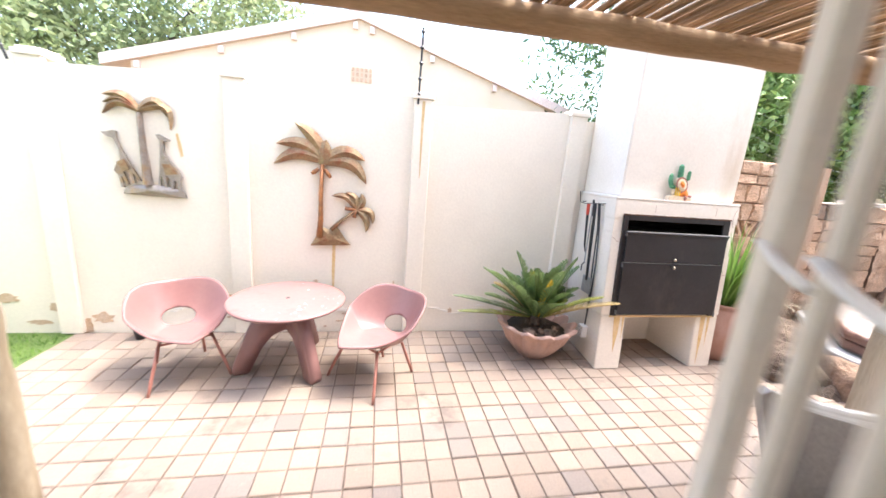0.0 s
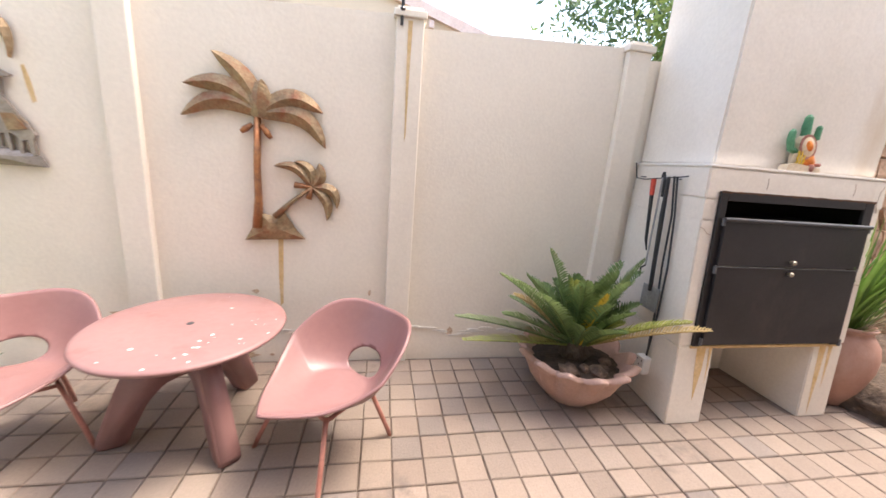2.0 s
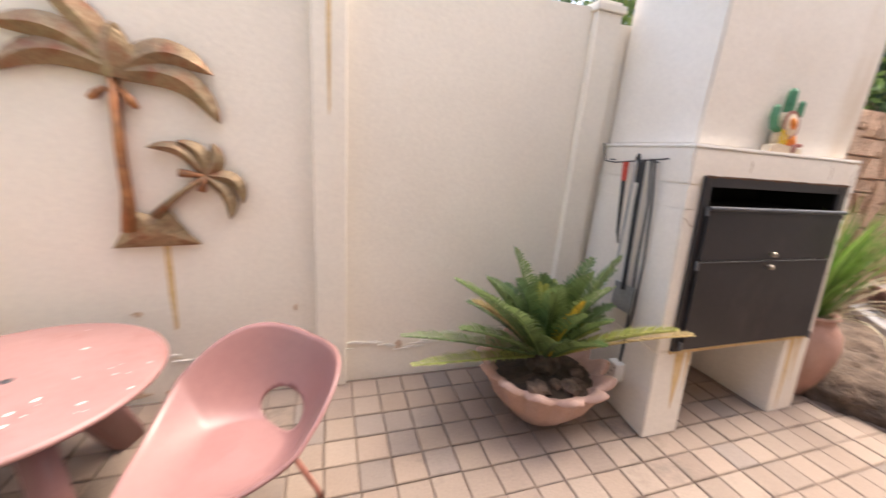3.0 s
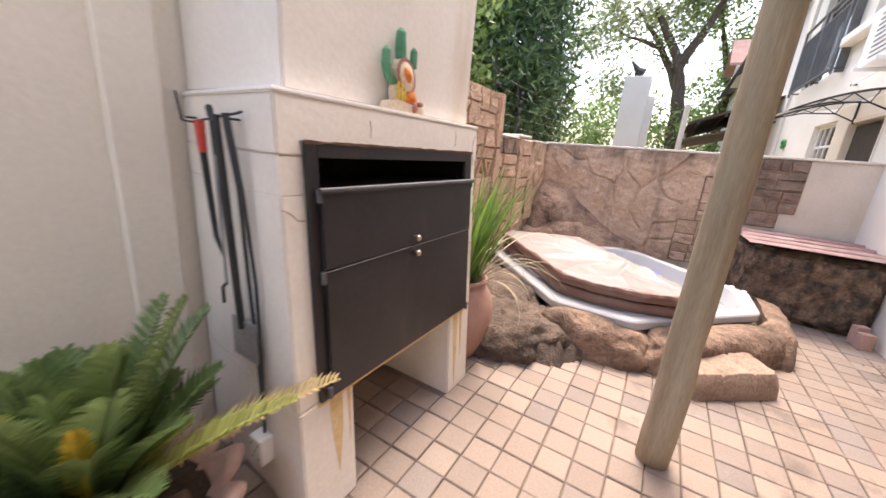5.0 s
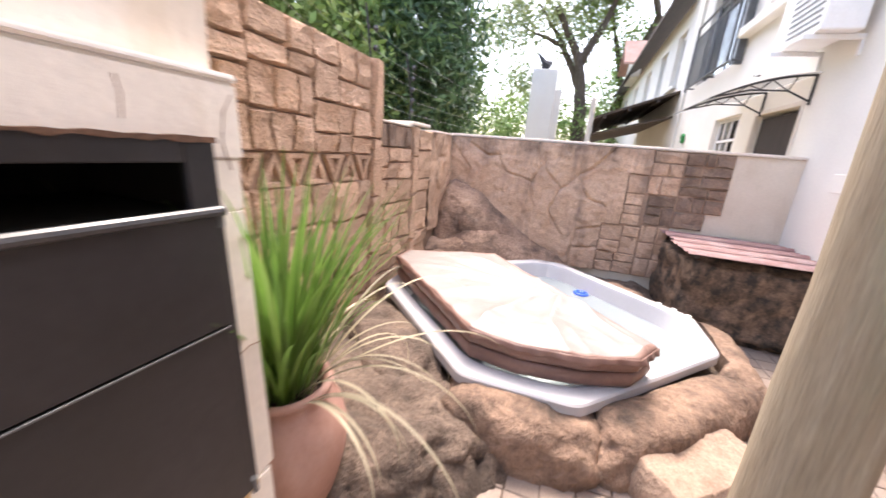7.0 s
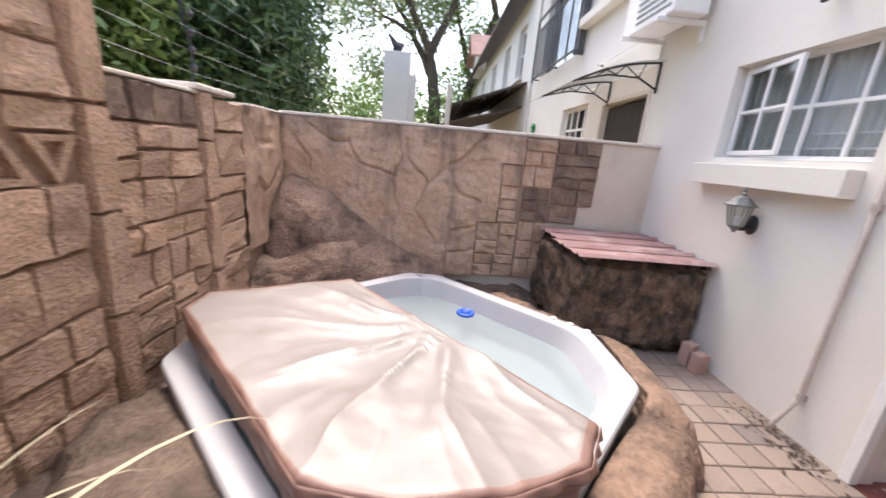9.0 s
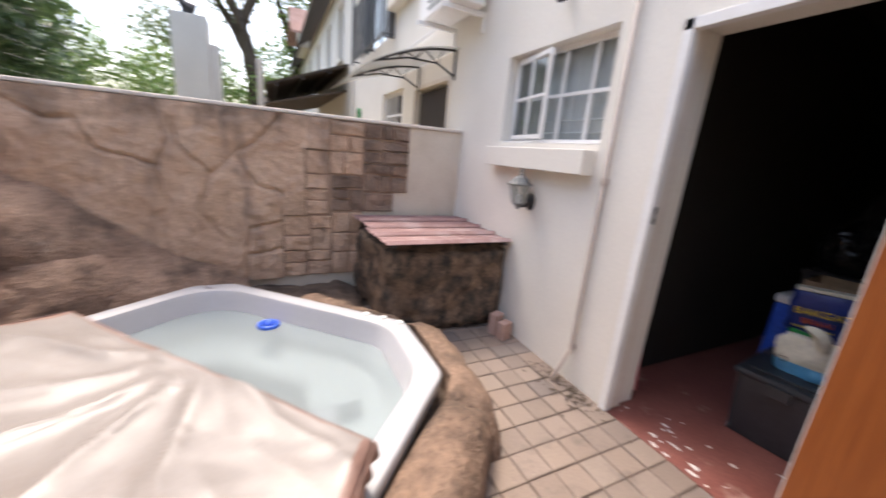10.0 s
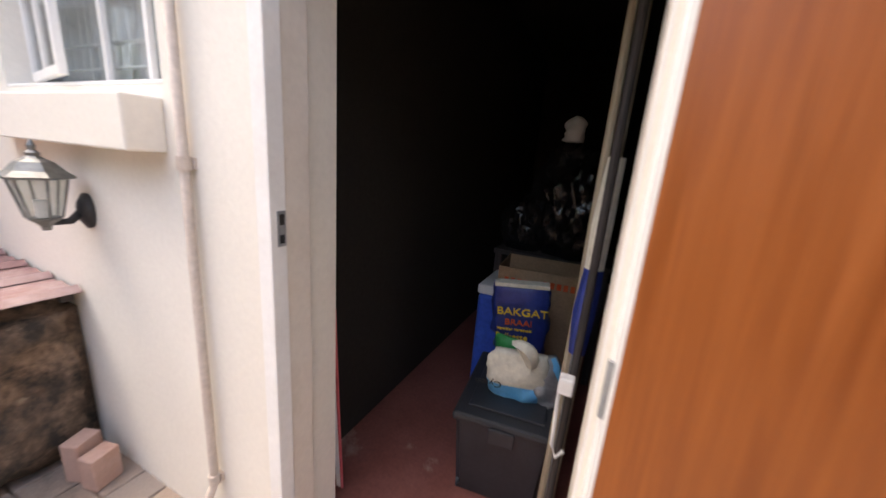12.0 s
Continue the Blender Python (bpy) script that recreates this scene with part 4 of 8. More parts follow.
def block(rect, place, thick, rnd, joint=0.003, lump=0.022):
    """A rough moulded block: edges down in the joint, an uneven face."""
    u0, u1, v0, v1 = rect
    u0, u1, v0, v1 = u0 + joint, u1 - joint, v0 + joint, v1 - joint
    e = 0.009
    us = [u0, u0 + e, u0 + (u1 - u0) * 0.36, u0 + (u1 - u0) * 0.68, u1 - e, u1]
    vs = [v0, v0 + e, v0 + (v1 - v0) * 0.33, v0 + (v1 - v0) * 0.66, v1 - e, v1]
    b = bm_new()
    push = rnd.uniform(-0.006, 0.008)
    g = []
    for i, u in enumerate(us):
        row = []
        for j, v in enumerate(vs):
            rim = i in (0, 5) or j in (0, 5)
            d = 0.0 if rim else thick + push + lump * rough_noise((u * 9, v * 9, thick * 50), 1.0, 3)
            q = 0.006
            row.append(b.verts.new(place(u + (0 if rim else rnd.uniform(-q, q)), v + (0 if rim else rnd.uniform(-q, q)), d)))
        g.append(row)
    for i in range(5):
        for j in range(5):
            b.faces.new((g[i][j], g[i + 1][j], g[i + 1][j + 1], g[i][j + 1]))
    bmesh.ops.recalc_face_normals(b, faces=b.faces)
    return b


def on_tall(u, v, d):
    return (u, WALL_Y - d, v)


def on_low(u, v, d):
    return (u, WALL_Y + 0.018 - d, v)


def on_east(u, v, d):
    return (END_X - d, u, v)


def clad(rects, place, parent, material, thick, seed):
    rnd = random.Random(seed)
    for r in rects:
        part("stone_block", block(r, place, thick, rnd), material, parent)


rnd = random.Random(11)
clad(split(3.16, 4.86, 0.0, 1.13, rnd, 0.34, []), on_tall, wall_stone_tall, SAND_ROCK, 0.032, 1)
clad(split(3.16, 4.86, 1.305, TALL_TOP, rnd, 0.26, []), on_tall, wall_stone_tall, SAND_ROCK, 0.032, 2)
clad([(4.87, 5.0, z, z2) for z, z2 in ((0, 0.55), (0.55, 1.0), (1.0, 1.42), (1.42, TALL_TOP))], on_tall, wall_stone_tall, SAND_ROCK, 0.05, 3)
for k in range(10):                        # the row of triangles, point up and point down in turn
    u = 3.2 + k * 0.165
    up = k % 2 == 0
    for pts, deep in (([(u + 0.01, 1.135), (u + 0.155, 1.135), (u + 0.0825, 1.295)] if up else [(u + 0.01, 1.295), (u + 0.0825, 1.135), (u + 0.155, 1.295)], 0.0),):
        cu, cv = sum(p[0] for p in pts) / 3, sum(p[1] for p in pts) / 3
        b = bm_new()
        outer = [b.verts.new(on_tall(cu + (p[0] - cu) * 1.32, cv + (p[1] - cv) * 1.06, 0.034)) for p in pts]
        inner = [b.verts.new(on_tall(cu + (p[0] - cu) * 0.62, cv + (p[1] - cv) * 0.66, 0.034)) for p in pts]
        deep_ = [b.verts.new(on_tall(cu + (p[0] - cu) * 0.50, cv + (p[1] - cv) * 0.52, 0.004)) for p in pts]
        foot = [b.verts.new(on_tall(cu + (p[0] - cu) * 1.36, cv + (p[1] - cv) * 1.08, 0.0)) for p in pts]
        for i in range(3):
            j = (i + 1) % 3
            b.faces.new((outer[i], outer[j], inner[j], inner[i]))
            b.faces.new((inner[i], inner[j], deep_[j], deep_[i]))
            b.faces.new((foot[i], foot[j], outer[j], outer[i]))
        b.faces.new(deep_)
        bmesh.ops.recalc_face_normals(b, faces=b.faces)
        part("triangle_block", b, SAND_ROCK, wall_stone_tall)
clad(split(5.01, 5.62, 0.0, LOW_TOP - 0.18, rnd, 0.28, []), on_low, wall_stone_low, SAND_ROCK, 0.03, 4)
clad(split(5.01, 5.62, LOW_TOP - 0.18, LOW_TOP, rnd, 0.22, []), on_low, wall_stone_low, DARK_BLOCK, 0.03, 5)
clad([(5.63, 5.76, 0, 0.5), (5.63, 5.76, 0.5, 0.95), (5.63, 5.76, 0.95, 1.3), (5.63, 5.76, 1.3, LOW_TOP + 0.02)], on_low, wall_stone_low, SAND_ROCK, 0.05, 6)
clad(split(5.77, 6.12, 0.0, LOW_TOP, rnd, 0.36, []), on_low, wall_stone_low, SAND_ROCK, 0.026, 7)
bm = bm_new()
for y0, y1, z0 in ((0.537, 0.668, 0.962), (0.669, 0.953, 0.782), (0.954, 1.63, 0.2)):
    box(bm, END_X - 0.006, END_X - 0.0005, y0, y1, z0, 1.552)
part("mortar_bed", bm, MORTAR, wall_east, "dark mortar behind the stone blocks")
clad(split(0.535, 0.95, 0.96, 1.55, rnd, 0.21, []) + [(0.67, 0.95, 0.78, 0.955)] + split(0.955, 1.22, 0.78, 1.10, rnd, 0.22, []), on_east, wall_east, DARK_BLOCK, 0.026, 8)
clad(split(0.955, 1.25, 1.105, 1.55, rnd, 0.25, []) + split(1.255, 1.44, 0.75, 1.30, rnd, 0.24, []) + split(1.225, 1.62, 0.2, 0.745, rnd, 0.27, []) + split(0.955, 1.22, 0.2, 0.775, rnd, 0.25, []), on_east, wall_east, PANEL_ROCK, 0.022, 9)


def seg_dist(u, v, a, b):
    du, dv = b[0] - a[0], b[1] - a[1]
    t = max(0.0, min(1.0, ((u - a[0]) * du + (v - a[1]) * dv) / (du * du + dv * dv)))
    return math.hypot(u - a[0] - du * t, v - a[1] - dv * t)


def cracked_panel(u0, u1, v0, v1, step, place, cracks, thick):
    b = bm_new()
    nu, nv = int((u1 - u0) / step), int((v1 - v0) / step)
    g = []
    for i in range(nu + 1):
        row = []
        for j in range(nv + 1):
            u, v = u0 + (u1 - u0) * i / nu, v0 + (v1 - v0) * j / nv
            wu, wv = u + 0.02 * rough_noise((u * 5, v * 5, 3.3)), v + 0.02 * rough_noise((u * 5, v * 5, 9.1))
            d = thick + 0.022 * rough_noise((u * 3.5, v * 3.5, 1.7)) + 0.010 * rough_noise((u * 14, v * 14, 4.2), 1.0, 4)
            for c in cracks:
                k = min(seg_dist(wu, wv, p, q) for p, q in zip(c, c[1:]))
                d -= 0.036 * math.exp(-(k / 0.010) ** 2)
            row.append(b.verts.new(place(u, v, max(d, 0.004))))
        g.append(row)
    for i in range(nu):
        for j in range(nv):
            b.faces.new((g[i][j], g[i + 1][j], g[i + 1][j + 1], g[i][j + 1]))
    bmesh.ops.recalc_face_normals(b, faces=b.faces)
    return b


CRACKS = [[(1.62, 1.55), (1.75, 1.38), (1.95, 1.22), (2.12, 1.05), (2.2, 0.8), (2.05, 0.55)], [(1.95, 1.22), (1.8, 1.0), (1.62, 0.92)], [(2.42, 1.55), (2.36, 1.3), (2.45, 1.05), (2.38, 0.8)],
          [(3.2, 1.5), (3.0, 1.36), (2.86, 1.38), (2.75, 1.2), (2.42, 1.1)], [(2.12, 1.05), (2.3, 1.25), (2.33, 1.45)], [(1.9, 0.2), (1.88, 0.62), (1.62, 0.7)], [(3.35, 1.4), (3.2, 1.2), (3.22, 0.95)], [(1.62, 0.45), (1.88, 0.42)]]
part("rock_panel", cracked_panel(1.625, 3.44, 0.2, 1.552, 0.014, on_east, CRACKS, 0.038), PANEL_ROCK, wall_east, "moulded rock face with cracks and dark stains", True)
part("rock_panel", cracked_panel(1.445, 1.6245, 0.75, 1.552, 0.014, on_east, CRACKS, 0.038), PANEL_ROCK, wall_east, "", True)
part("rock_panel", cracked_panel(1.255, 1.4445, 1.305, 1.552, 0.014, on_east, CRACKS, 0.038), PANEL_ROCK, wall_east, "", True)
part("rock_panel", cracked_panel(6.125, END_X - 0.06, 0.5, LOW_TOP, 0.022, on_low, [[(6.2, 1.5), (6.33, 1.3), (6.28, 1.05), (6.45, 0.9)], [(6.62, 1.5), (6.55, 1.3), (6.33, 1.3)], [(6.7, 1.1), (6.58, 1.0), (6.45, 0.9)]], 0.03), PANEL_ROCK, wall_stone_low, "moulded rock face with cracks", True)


# ---- pergola of poles and reeds ----
pergola = thing("pergola", "pergola of round wooden poles roofed with loose reeds", "pergola", pose(0, 0, 0))


def pole_mesh(b, p0, p1, r0, r1, seed, seg=16, steps=14):
    rnd = random.Random(seed)
    p0, p1 = Vector(p0), Vector(p1)
    pts, rad = [], []
    for k in range(steps + 1):
        f = k / steps
        pts.append(p0.lerp(p1, f) + Vector((rnd.uniform(-1, 1), rnd.uniform(-1, 1), rnd.uniform(-1, 1))) * 0.004)
        rad.append((r0 + (r1 - r0) * f) * rnd.uniform(0.96, 1.04))
    tube(b, pts, rad, seg)


for x, y, seed in ((3.125, 1.60, 1), (-1.44, 1.60, 2)):
    bm = bm_new()
    pole_mesh(bm, (x, y, 0), (x, y, 2.16), 0.075, 0.064, seed)
    part("pole", bm, POLE, pergola, "knotty treated wooden pole", True)
bm = bm_new()
pole_mesh(bm, (-1.7, 1.6, 2.205), (3.55, 1.6, 2.245), 0.056, 0.060, 3, 14, 30)
part("beam", bm, BEAM_WOOD, pergola, "weathered round beam", True)
bm = bm_new()
pole_mesh(bm, (-1.7, 0.07, 2.225), (3.55, 0.07, 2.265), 0.045, 0.045, 4, 12, 20)
part("beam", bm, BEAM_WOOD, pergola, "weathered round beam", True)
reeds = []
for k in range(6):
    rnd = random.Random(100 + k)
    bm = bm_new()
    tube(bm, [(rnd.uniform(-0.006, 0.006), 0.01 + 1.72 * f / 5, rnd.uniform(-0.005, 0.005)) for f in range(6)], [rnd.uniform(0.008, 0.0125) for f in range(6)], 6)
    me = bpy.data.meshes.new("reed")
    bm.to_mesh(me)
    bm.free()
    me.materials.append(REED)
    reeds.append(me)
rnd = random.Random(9)
for k in range(236):
    ob = new("reed", reeds[k % 6])
    ob.parent = pergola
    x = -1.55 + k * 0.0205 + rnd.uniform(-0.004, 0.004)
    ob.matrix_basis = Matrix.Translation((x, rnd.uniform(-0.0, 0.03), 2.292 + 0.0076 * (x + 1.55) + rnd.uniform(0, 0.008))) @ Matrix.Rotation(rnd.gauss(0, 0.008), 4, "Z")

# ---- cream folding security gate drawn back at the first doorway ----
gate = thing("security_gate", "cream painted steel folding security gate drawn back beside the doorway", "gate", Matrix.Translation((0.19, 0.045, 0.0)) @ Matrix.Rotation(radians(60.6), 4, "Z"))
bm = bm_new()
box(bm, 0.283, 0.317, -0.010, 0.010, 0.005, 2.02, 0.005)
part("stile", bm, CREAM_PAINT, gate)
GATE_BARS = (0.02, 0.09, 0.16, 0.23)
for x in GATE_BARS:
    bm = bm_new()
    box(bm, x - 0.008, x + 0.008, -0.007, 0.007, 0.005, 2.02, 0.004)
    part("bar", bm, CREAM_PAINT, gate)
for z in (0.45, 1.02, 1.57):
    for x0, x1 in zip(GATE_BARS, GATE_BARS[1:] + (0.30,)):
        bm = bm_new()
        tube(bm, [(x0, 0.010, z - 0.010), ((x0 + x1) / 2, 0.013, z), (x1, 0.010, z + 0.010)], 0.006, 8, squash=0.5)
        part("link", bm, WHITE_PAINT, gate, "pale riveted link")
bm = bm_new()
box(bm, -0.02, 0.33, -0.016, 0.016, 2.021, 2.05, 0.003)
part("head_track", bm, CREAM_PAINT, gate)
bm = bm_new()
box(bm, 0.283, 0.317, -0.03, -0.0145, 0.98, 1.12, 0.004)
part("lock_box", bm, GALV, gate, "dull steel lock")

# ---- grey trolley with white rails near the doorway ----
cart = thing("serving_trolley", "grey plastic trolley end with white rails and ring handle", "trolley", Matrix.Translation((1.62, 0.66, 0)) @ Matrix.Rotation(radians(-8), 4, "Z"))
bm = bm_new()
prof = [(-0.36, 0.97), (-0.33, 0.985), (-0.12, 0.90), (0.02, 0.87), (0.30, 0.86), (0.33, 0.70), (0.30, 0.55), (-0.18, 0.55), (-0.26, 0.70)]
a = [bm.verts.new((x, 0.25, z)) for x, z in prof]
c = [bm.verts.new((x, 0.22, z)) for x, z in prof]
bm.faces.new(a)
bm.faces.new(c[::-1])
for k in range(len(prof)):
    bm.faces.new((a[k], a[(k + 1) % len(prof)], c[(k + 1) % len(prof)], c[k]))
bmesh.ops.recalc_face_normals(bm, faces=bm.faces)
part("end_panel", bm, GREY_SHELL, cart, "warm grey moulded panel")
for dz, dx in ((0.0, 0.0), (-0.03, 0.07)):
    bm = bm_new()
    tube(bm, [(-0.30 + dx, 0.235, 0.965 + dz), (-0.15 + dx, 0.15, 0.965 + dz), (0.3, 0.05, 0.965 + dz), (0.3, -0.25, 0.965 + dz)], 0.014, 8)
    part("rail", bm, WHITE_PAINT, cart, "white tubular rail")
bm = bm_new()
tube(bm, [(0.0 + 0.07 * math.cos(t * 0.524), 0.265, 0.76 + 0.06 * math.sin(t * 0.524)) for t in range(13)], 0.011, 8, cap=False)
part("ring_handle", bm, WHITE_PAINT, cart, "white ring handle")
bm = bm_new()
box(bm, -0.2, 0.3, -0.25, 0.219, 0.52, 0.56, 0.01)
part("tray", bm, GREY_SHELL, cart)
for x in (-0.17, 0.27):
    for y in (-0.22, 0.2):
        bm = bm_new()
        tube(bm, [(x, y, 0.03), (x, y, 0.54)], 0.015, 8)
        leg = part("leg", bm, GREY_SHELL, cart)
        bm = bm_new()
        tube(bm, [(x, y - 0.012, 0.03), (x, y + 0.012, 0.03)], 0.03, 12)
        part("wheel", bm, CRATE, leg, "black castor")


# ---- built-in barbecue ----
def prism(b, poly, z0, z1, bevel=0.0, mi=0):
    lo = [b.verts.new((x, y, z0)) for x, y in poly]
    hi = [b.verts.new((x, y, z1)) for x, y in poly]
    fs = [b.faces.new(lo[::-1]), b.faces.new(hi)]
    n = len(poly)
    fs += [b.faces.new((lo[k], lo[(k + 1) % n], hi[(k + 1) % n], hi[k])) for k in range(n)]
    for f in fs:
        f.material_index = mi
    if bevel:
        bmesh.ops.bevel(b, geom=list({e for f in fs for e in f.edges}), offset=bevel, segments=2, affect="EDGES")


def side_x(y):
    return 1.925 + (y - 2.65) * 0.11


braai = thing("built_in_barbecue", "cream plastered built-in barbecue with black steel doors and chimney", "barbecue", Matrix.Translation((0.018, 0, 0)))
bm = bm_new()
prism(bm, [(1.925, 2.645), (2.165, 2.645), (2.165, 3.43), (side_x(3.43), 3.43)], 0, 0.49, 0.006)
part("pier", bm, PLASTER_BRAAI, braai)
bm = bm_new()
prism(bm, [(2.885, 2.645), (3.11, 2.645), (3.14, 3.43), (2.885, 3.43)], 0, 0.49, 0.006)
part("pier", bm, PLASTER_BRAAI, braai)
bm = bm_new()
prism(bm, [(2.166, 3.2), (2.884, 3.2), (2.884, 3.43), (2.166, 3.43)], 0, 0.488)
part("back_wall", bm, PLASTER_BRAAI, braai)
bm = bm_new()
prism(bm, [(1.925, 2.65), (3.125, 2.65), (3.15, 3.43), (side_x(3.43), 3.43)], 0.4905, 1.212, 0.006)
prism(bm, [(1.928, 2.652), (2.015, 2.652), (2.2, 3.43), (side_x(3.43), 3.43)], 1.2122, 1.3198)
prism(bm, [(3.045, 2.652), (3.123, 2.652), (3.15, 3.43), (3.045, 3.43)], 1.2122, 1.3198)
prism(bm, [(1.925, 2.65), (3.14, 2.65), (3.163, 3.43), (side_x(3.43), 3.43)], 1.32, 1.4865, 0.008)
part("hood", bm, PLASTER_BRAAI, braai)
bm = bm_new()
prism(bm, [(1.923, 2.648), (3.142, 2.648), (3.165, 3.432), (side_x(3.43) - 0.003, 3.432)], 1.487, 1.503, 0.005)
part("mantel", bm, MANTEL_WHITE, braai, "white painted mantel edge")
bm = bm_new()
prism(bm, [(2.01, 2.735), (3.145, 2.735), (3.15, 3.43), (2.03, 3.43)], 1.5035, 3.3, 0.01)
part("chimney", bm, PLASTER_BRAAI, braai)
bm = bm_new()
box(bm, 2.02, 3.04, 3.1, 3.42, 1.2135, 1.3185)
part("chamber_back", bm, SOOT, braai, "sooty chamber back")
bm = bm_new()
box(bm, 2.02, 3.04, 2.66, 3.1, 1.2126, 1.2145)
part("chamber_floor", bm, SOOT, braai, "sooty chamber floor")
bm = bm_new()
box(bm, 3.035, 3.0445, 2.66, 3.1, 1.2146, 1.3185)
part("chamber_side", bm, SOOT, braai, "sooty chamber side")
bm = bm_new()
box(bm, 2.02, 3.034, 2.66, 3.1, 1.3165, 1.3195)
part("fire_chamber", bm, SOOT, braai, "sooty fire chamber")
steel = part("steel_front", bm_new(), STEEL_BLACK, braai, "black steel grill front")
bm = bm_new()
box(bm, 2.005, 2.05, 2.632, 2.6495, 0.495, 1.365, 0.003)
box(bm, 2.985, 3.05, 2.632, 2.6495, 0.495, 1.365, 0.003)
box(bm, 2.0505, 2.9845, 2.632, 2.6495, 1.318, 1.365, 0.003)
part("frame", bm, STEEL_BLACK, steel)
bm = bm_new()
box(bm, 2.042, 3.02, 2.612, 2.631, 0.971, 1.218, 0.003)
flap = part("upper_flap", bm, STEEL_BLACK, steel)
bm = bm_new()
tube(bm, [(2.03, 2.612, 1.222), (3.035, 2.612, 1.222)], 0.011, 10)
part("flap_bar", bm, FLAP_STEEL, flap, "rubbed steel edge bar")
bm = bm_new()
box(bm, 2.044, 3.018, 2.614, 2.631, 0.512, 0.965, 0.003)
door_low = part("lower_door", bm, STEEL_BLACK, steel)
bm = bm_new()
box(bm, 2.046, 3.016, 2.609, 2.6135, 0.9635, 0.9675, 0.001)
part("scratched_edge", bm, STEEL_GREY, door_low, "scratched bare edge")
for z, par in ((1.004, flap), (0.938, door_low)):
    bm = bm_new()
    tube(bm, [(2.515, 2.614, z), (2.515, 2.602, z), (2.515, 2.598, z)], [0.008, 0.009, 0.008], 10)
    b2 = bmesh.ops.create_uvsphere(bm, u_segments=12, v_segments=8, radius=0.0135, matrix=Matrix.Translation((2.515, 2.592, z)))
    part("knob", bm, BRASS, par, "round steel knob", True)
for x, z in ((2.036, 1.207), (2.036, 0.946), (2.036, 0.53), (3.03, 1.207), (3.028, 0.515)):
    bm = bm_new()
    tube(bm, [(x, 2.62, z - 0.02), (x, 2.62, z + 0.02)], 0.009, 8)
    part("hinge_pin", bm, STEEL_GREY, steel)
bm = bm_new()
box(bm, 2.0, 3.06, 2.640, 2.6495, 0.478, 0.4945, 0.002)
part("rusty_lip", bm, RUST_RUN, braai, "rust-stained lip under the doors")
for pts in ([(1.927, 1.17), (1.95, 1.16), (1.975, 1.135), (2.0, 1.13)], [(2.3, 1.39), (2.303, 1.42), (2.298, 1.45)], [(2.9, 1.39), (2.905, 1.43), (2.90, 1.46)], [(3.10, 1.30), (3.085, 1.36), (3.095, 1.42), (3.12, 1.46)], [(1.93, 0.48), (1.96, 0.44), (1.985, 0.46)], [(3.06, 0.86), (3.09, 0.87), (3.12, 0.865)]):
    bm = bm_new()
    tube(bm, [(x, 2.6495, z) for x, z in pts], 0.0016, 4)
    part("hairline_crack", bm, MORTAR, braai)
for x0, x1, z0 in ((2.05, 2.11, 0.15), (2.93, 2.98, 0.02), (3.0, 3.03, 0.2), (2.13, 2.15, 0.25)):
    bm = bm_new()
    n = 6
    outline_plate(bm, [(x0, 0.478), (x1, 0.478), (x1 - 0.004, 0.3 + z0 * 0.3), ((x0 + x1) / 2, z0), (x0 + 0.006, 0.32 + z0 * 0.2)], lambda u, v, d: (u, 2.6447 - d, v), 0.0012, 0.0, rings=2)
    part("rust_run", bm, RUST_RUN, braai)

bm = bm_new()
rnd = random.Random(6)
top_ = [(2.0 + 1.055 * k / 40, 1.3655 + rnd.uniform(0.0, 0.005)) for k in range(41)]
low_ = [(x, 1.363 - rnd.uniform(0.0, 0.007)) for x, _ in top_]
v_ = [[bm.verts.new((x, y, z)) for x, z in row] for row, y in ((top_, 2.6485), (top_, 2.629), (low_, 2.629))]
for k in range(40):
    for r_ in (0, 1):
        bm.faces.new((v_[r_][k], v_[r_][k + 1], v_[r_ + 1][k + 1], v_[r_ + 1][k]))
bmesh.ops.recalc_face_normals(bm, faces=bm.faces)
part("rusty_edge", bm, RUST_DARK, steel, "flaking rusty upper edge")
for ob in braai.children_recursive:        # the front leans back a little towards the chimney
    for v in ob.data.vertices:
        v.co.y += 0.068 * min(v.co.z, 1.5) * max(0.0, min(1.0, (3.43 - v.co.y) / 0.785))

# ---- barbecue tools on the hook rail ----
def on_side(y, z, d=0.0):
    return Vector((side_x(y - 0.068 * z * (3.43 - y) / 0.785) + 0.018 - d, y, z))


rail = thing("hook_rail", "thin iron hook rail with black tool cable on the barbecue side", "hook rail", pose(0, 0, 0))
bm = bm_new()
tube(bm, [on_side(3.40, 1.50, 0.03), on_side(3.36, 1.40, 0.03), on_side(3.25, 1.395, 0.035), on_side(2.9, 1.425, 0.035), on_side(2.86, 1.43, 0.035)], 0.004, 6)
part("rail_rod", bm, IRON, rail)
for y in (3.3, 2.95):
    bm = bm_new()
    tube(bm, [on_side(y, 1.41, -0.005), on_side(y, 1.41, 0.037)], 0.004, 6)
    part("wall_hook", bm, IRON, rail)


def tool(name, label, parts):
    t = thing(name, label, name.replace("_", " "), pose(0, 0, 0), "barbecue tools")
    for pn, pts, r, m_ in parts:
        b = bm_new()
        tube(b, pts, r, 8)
        part(pn, b, m_, t)
    return t


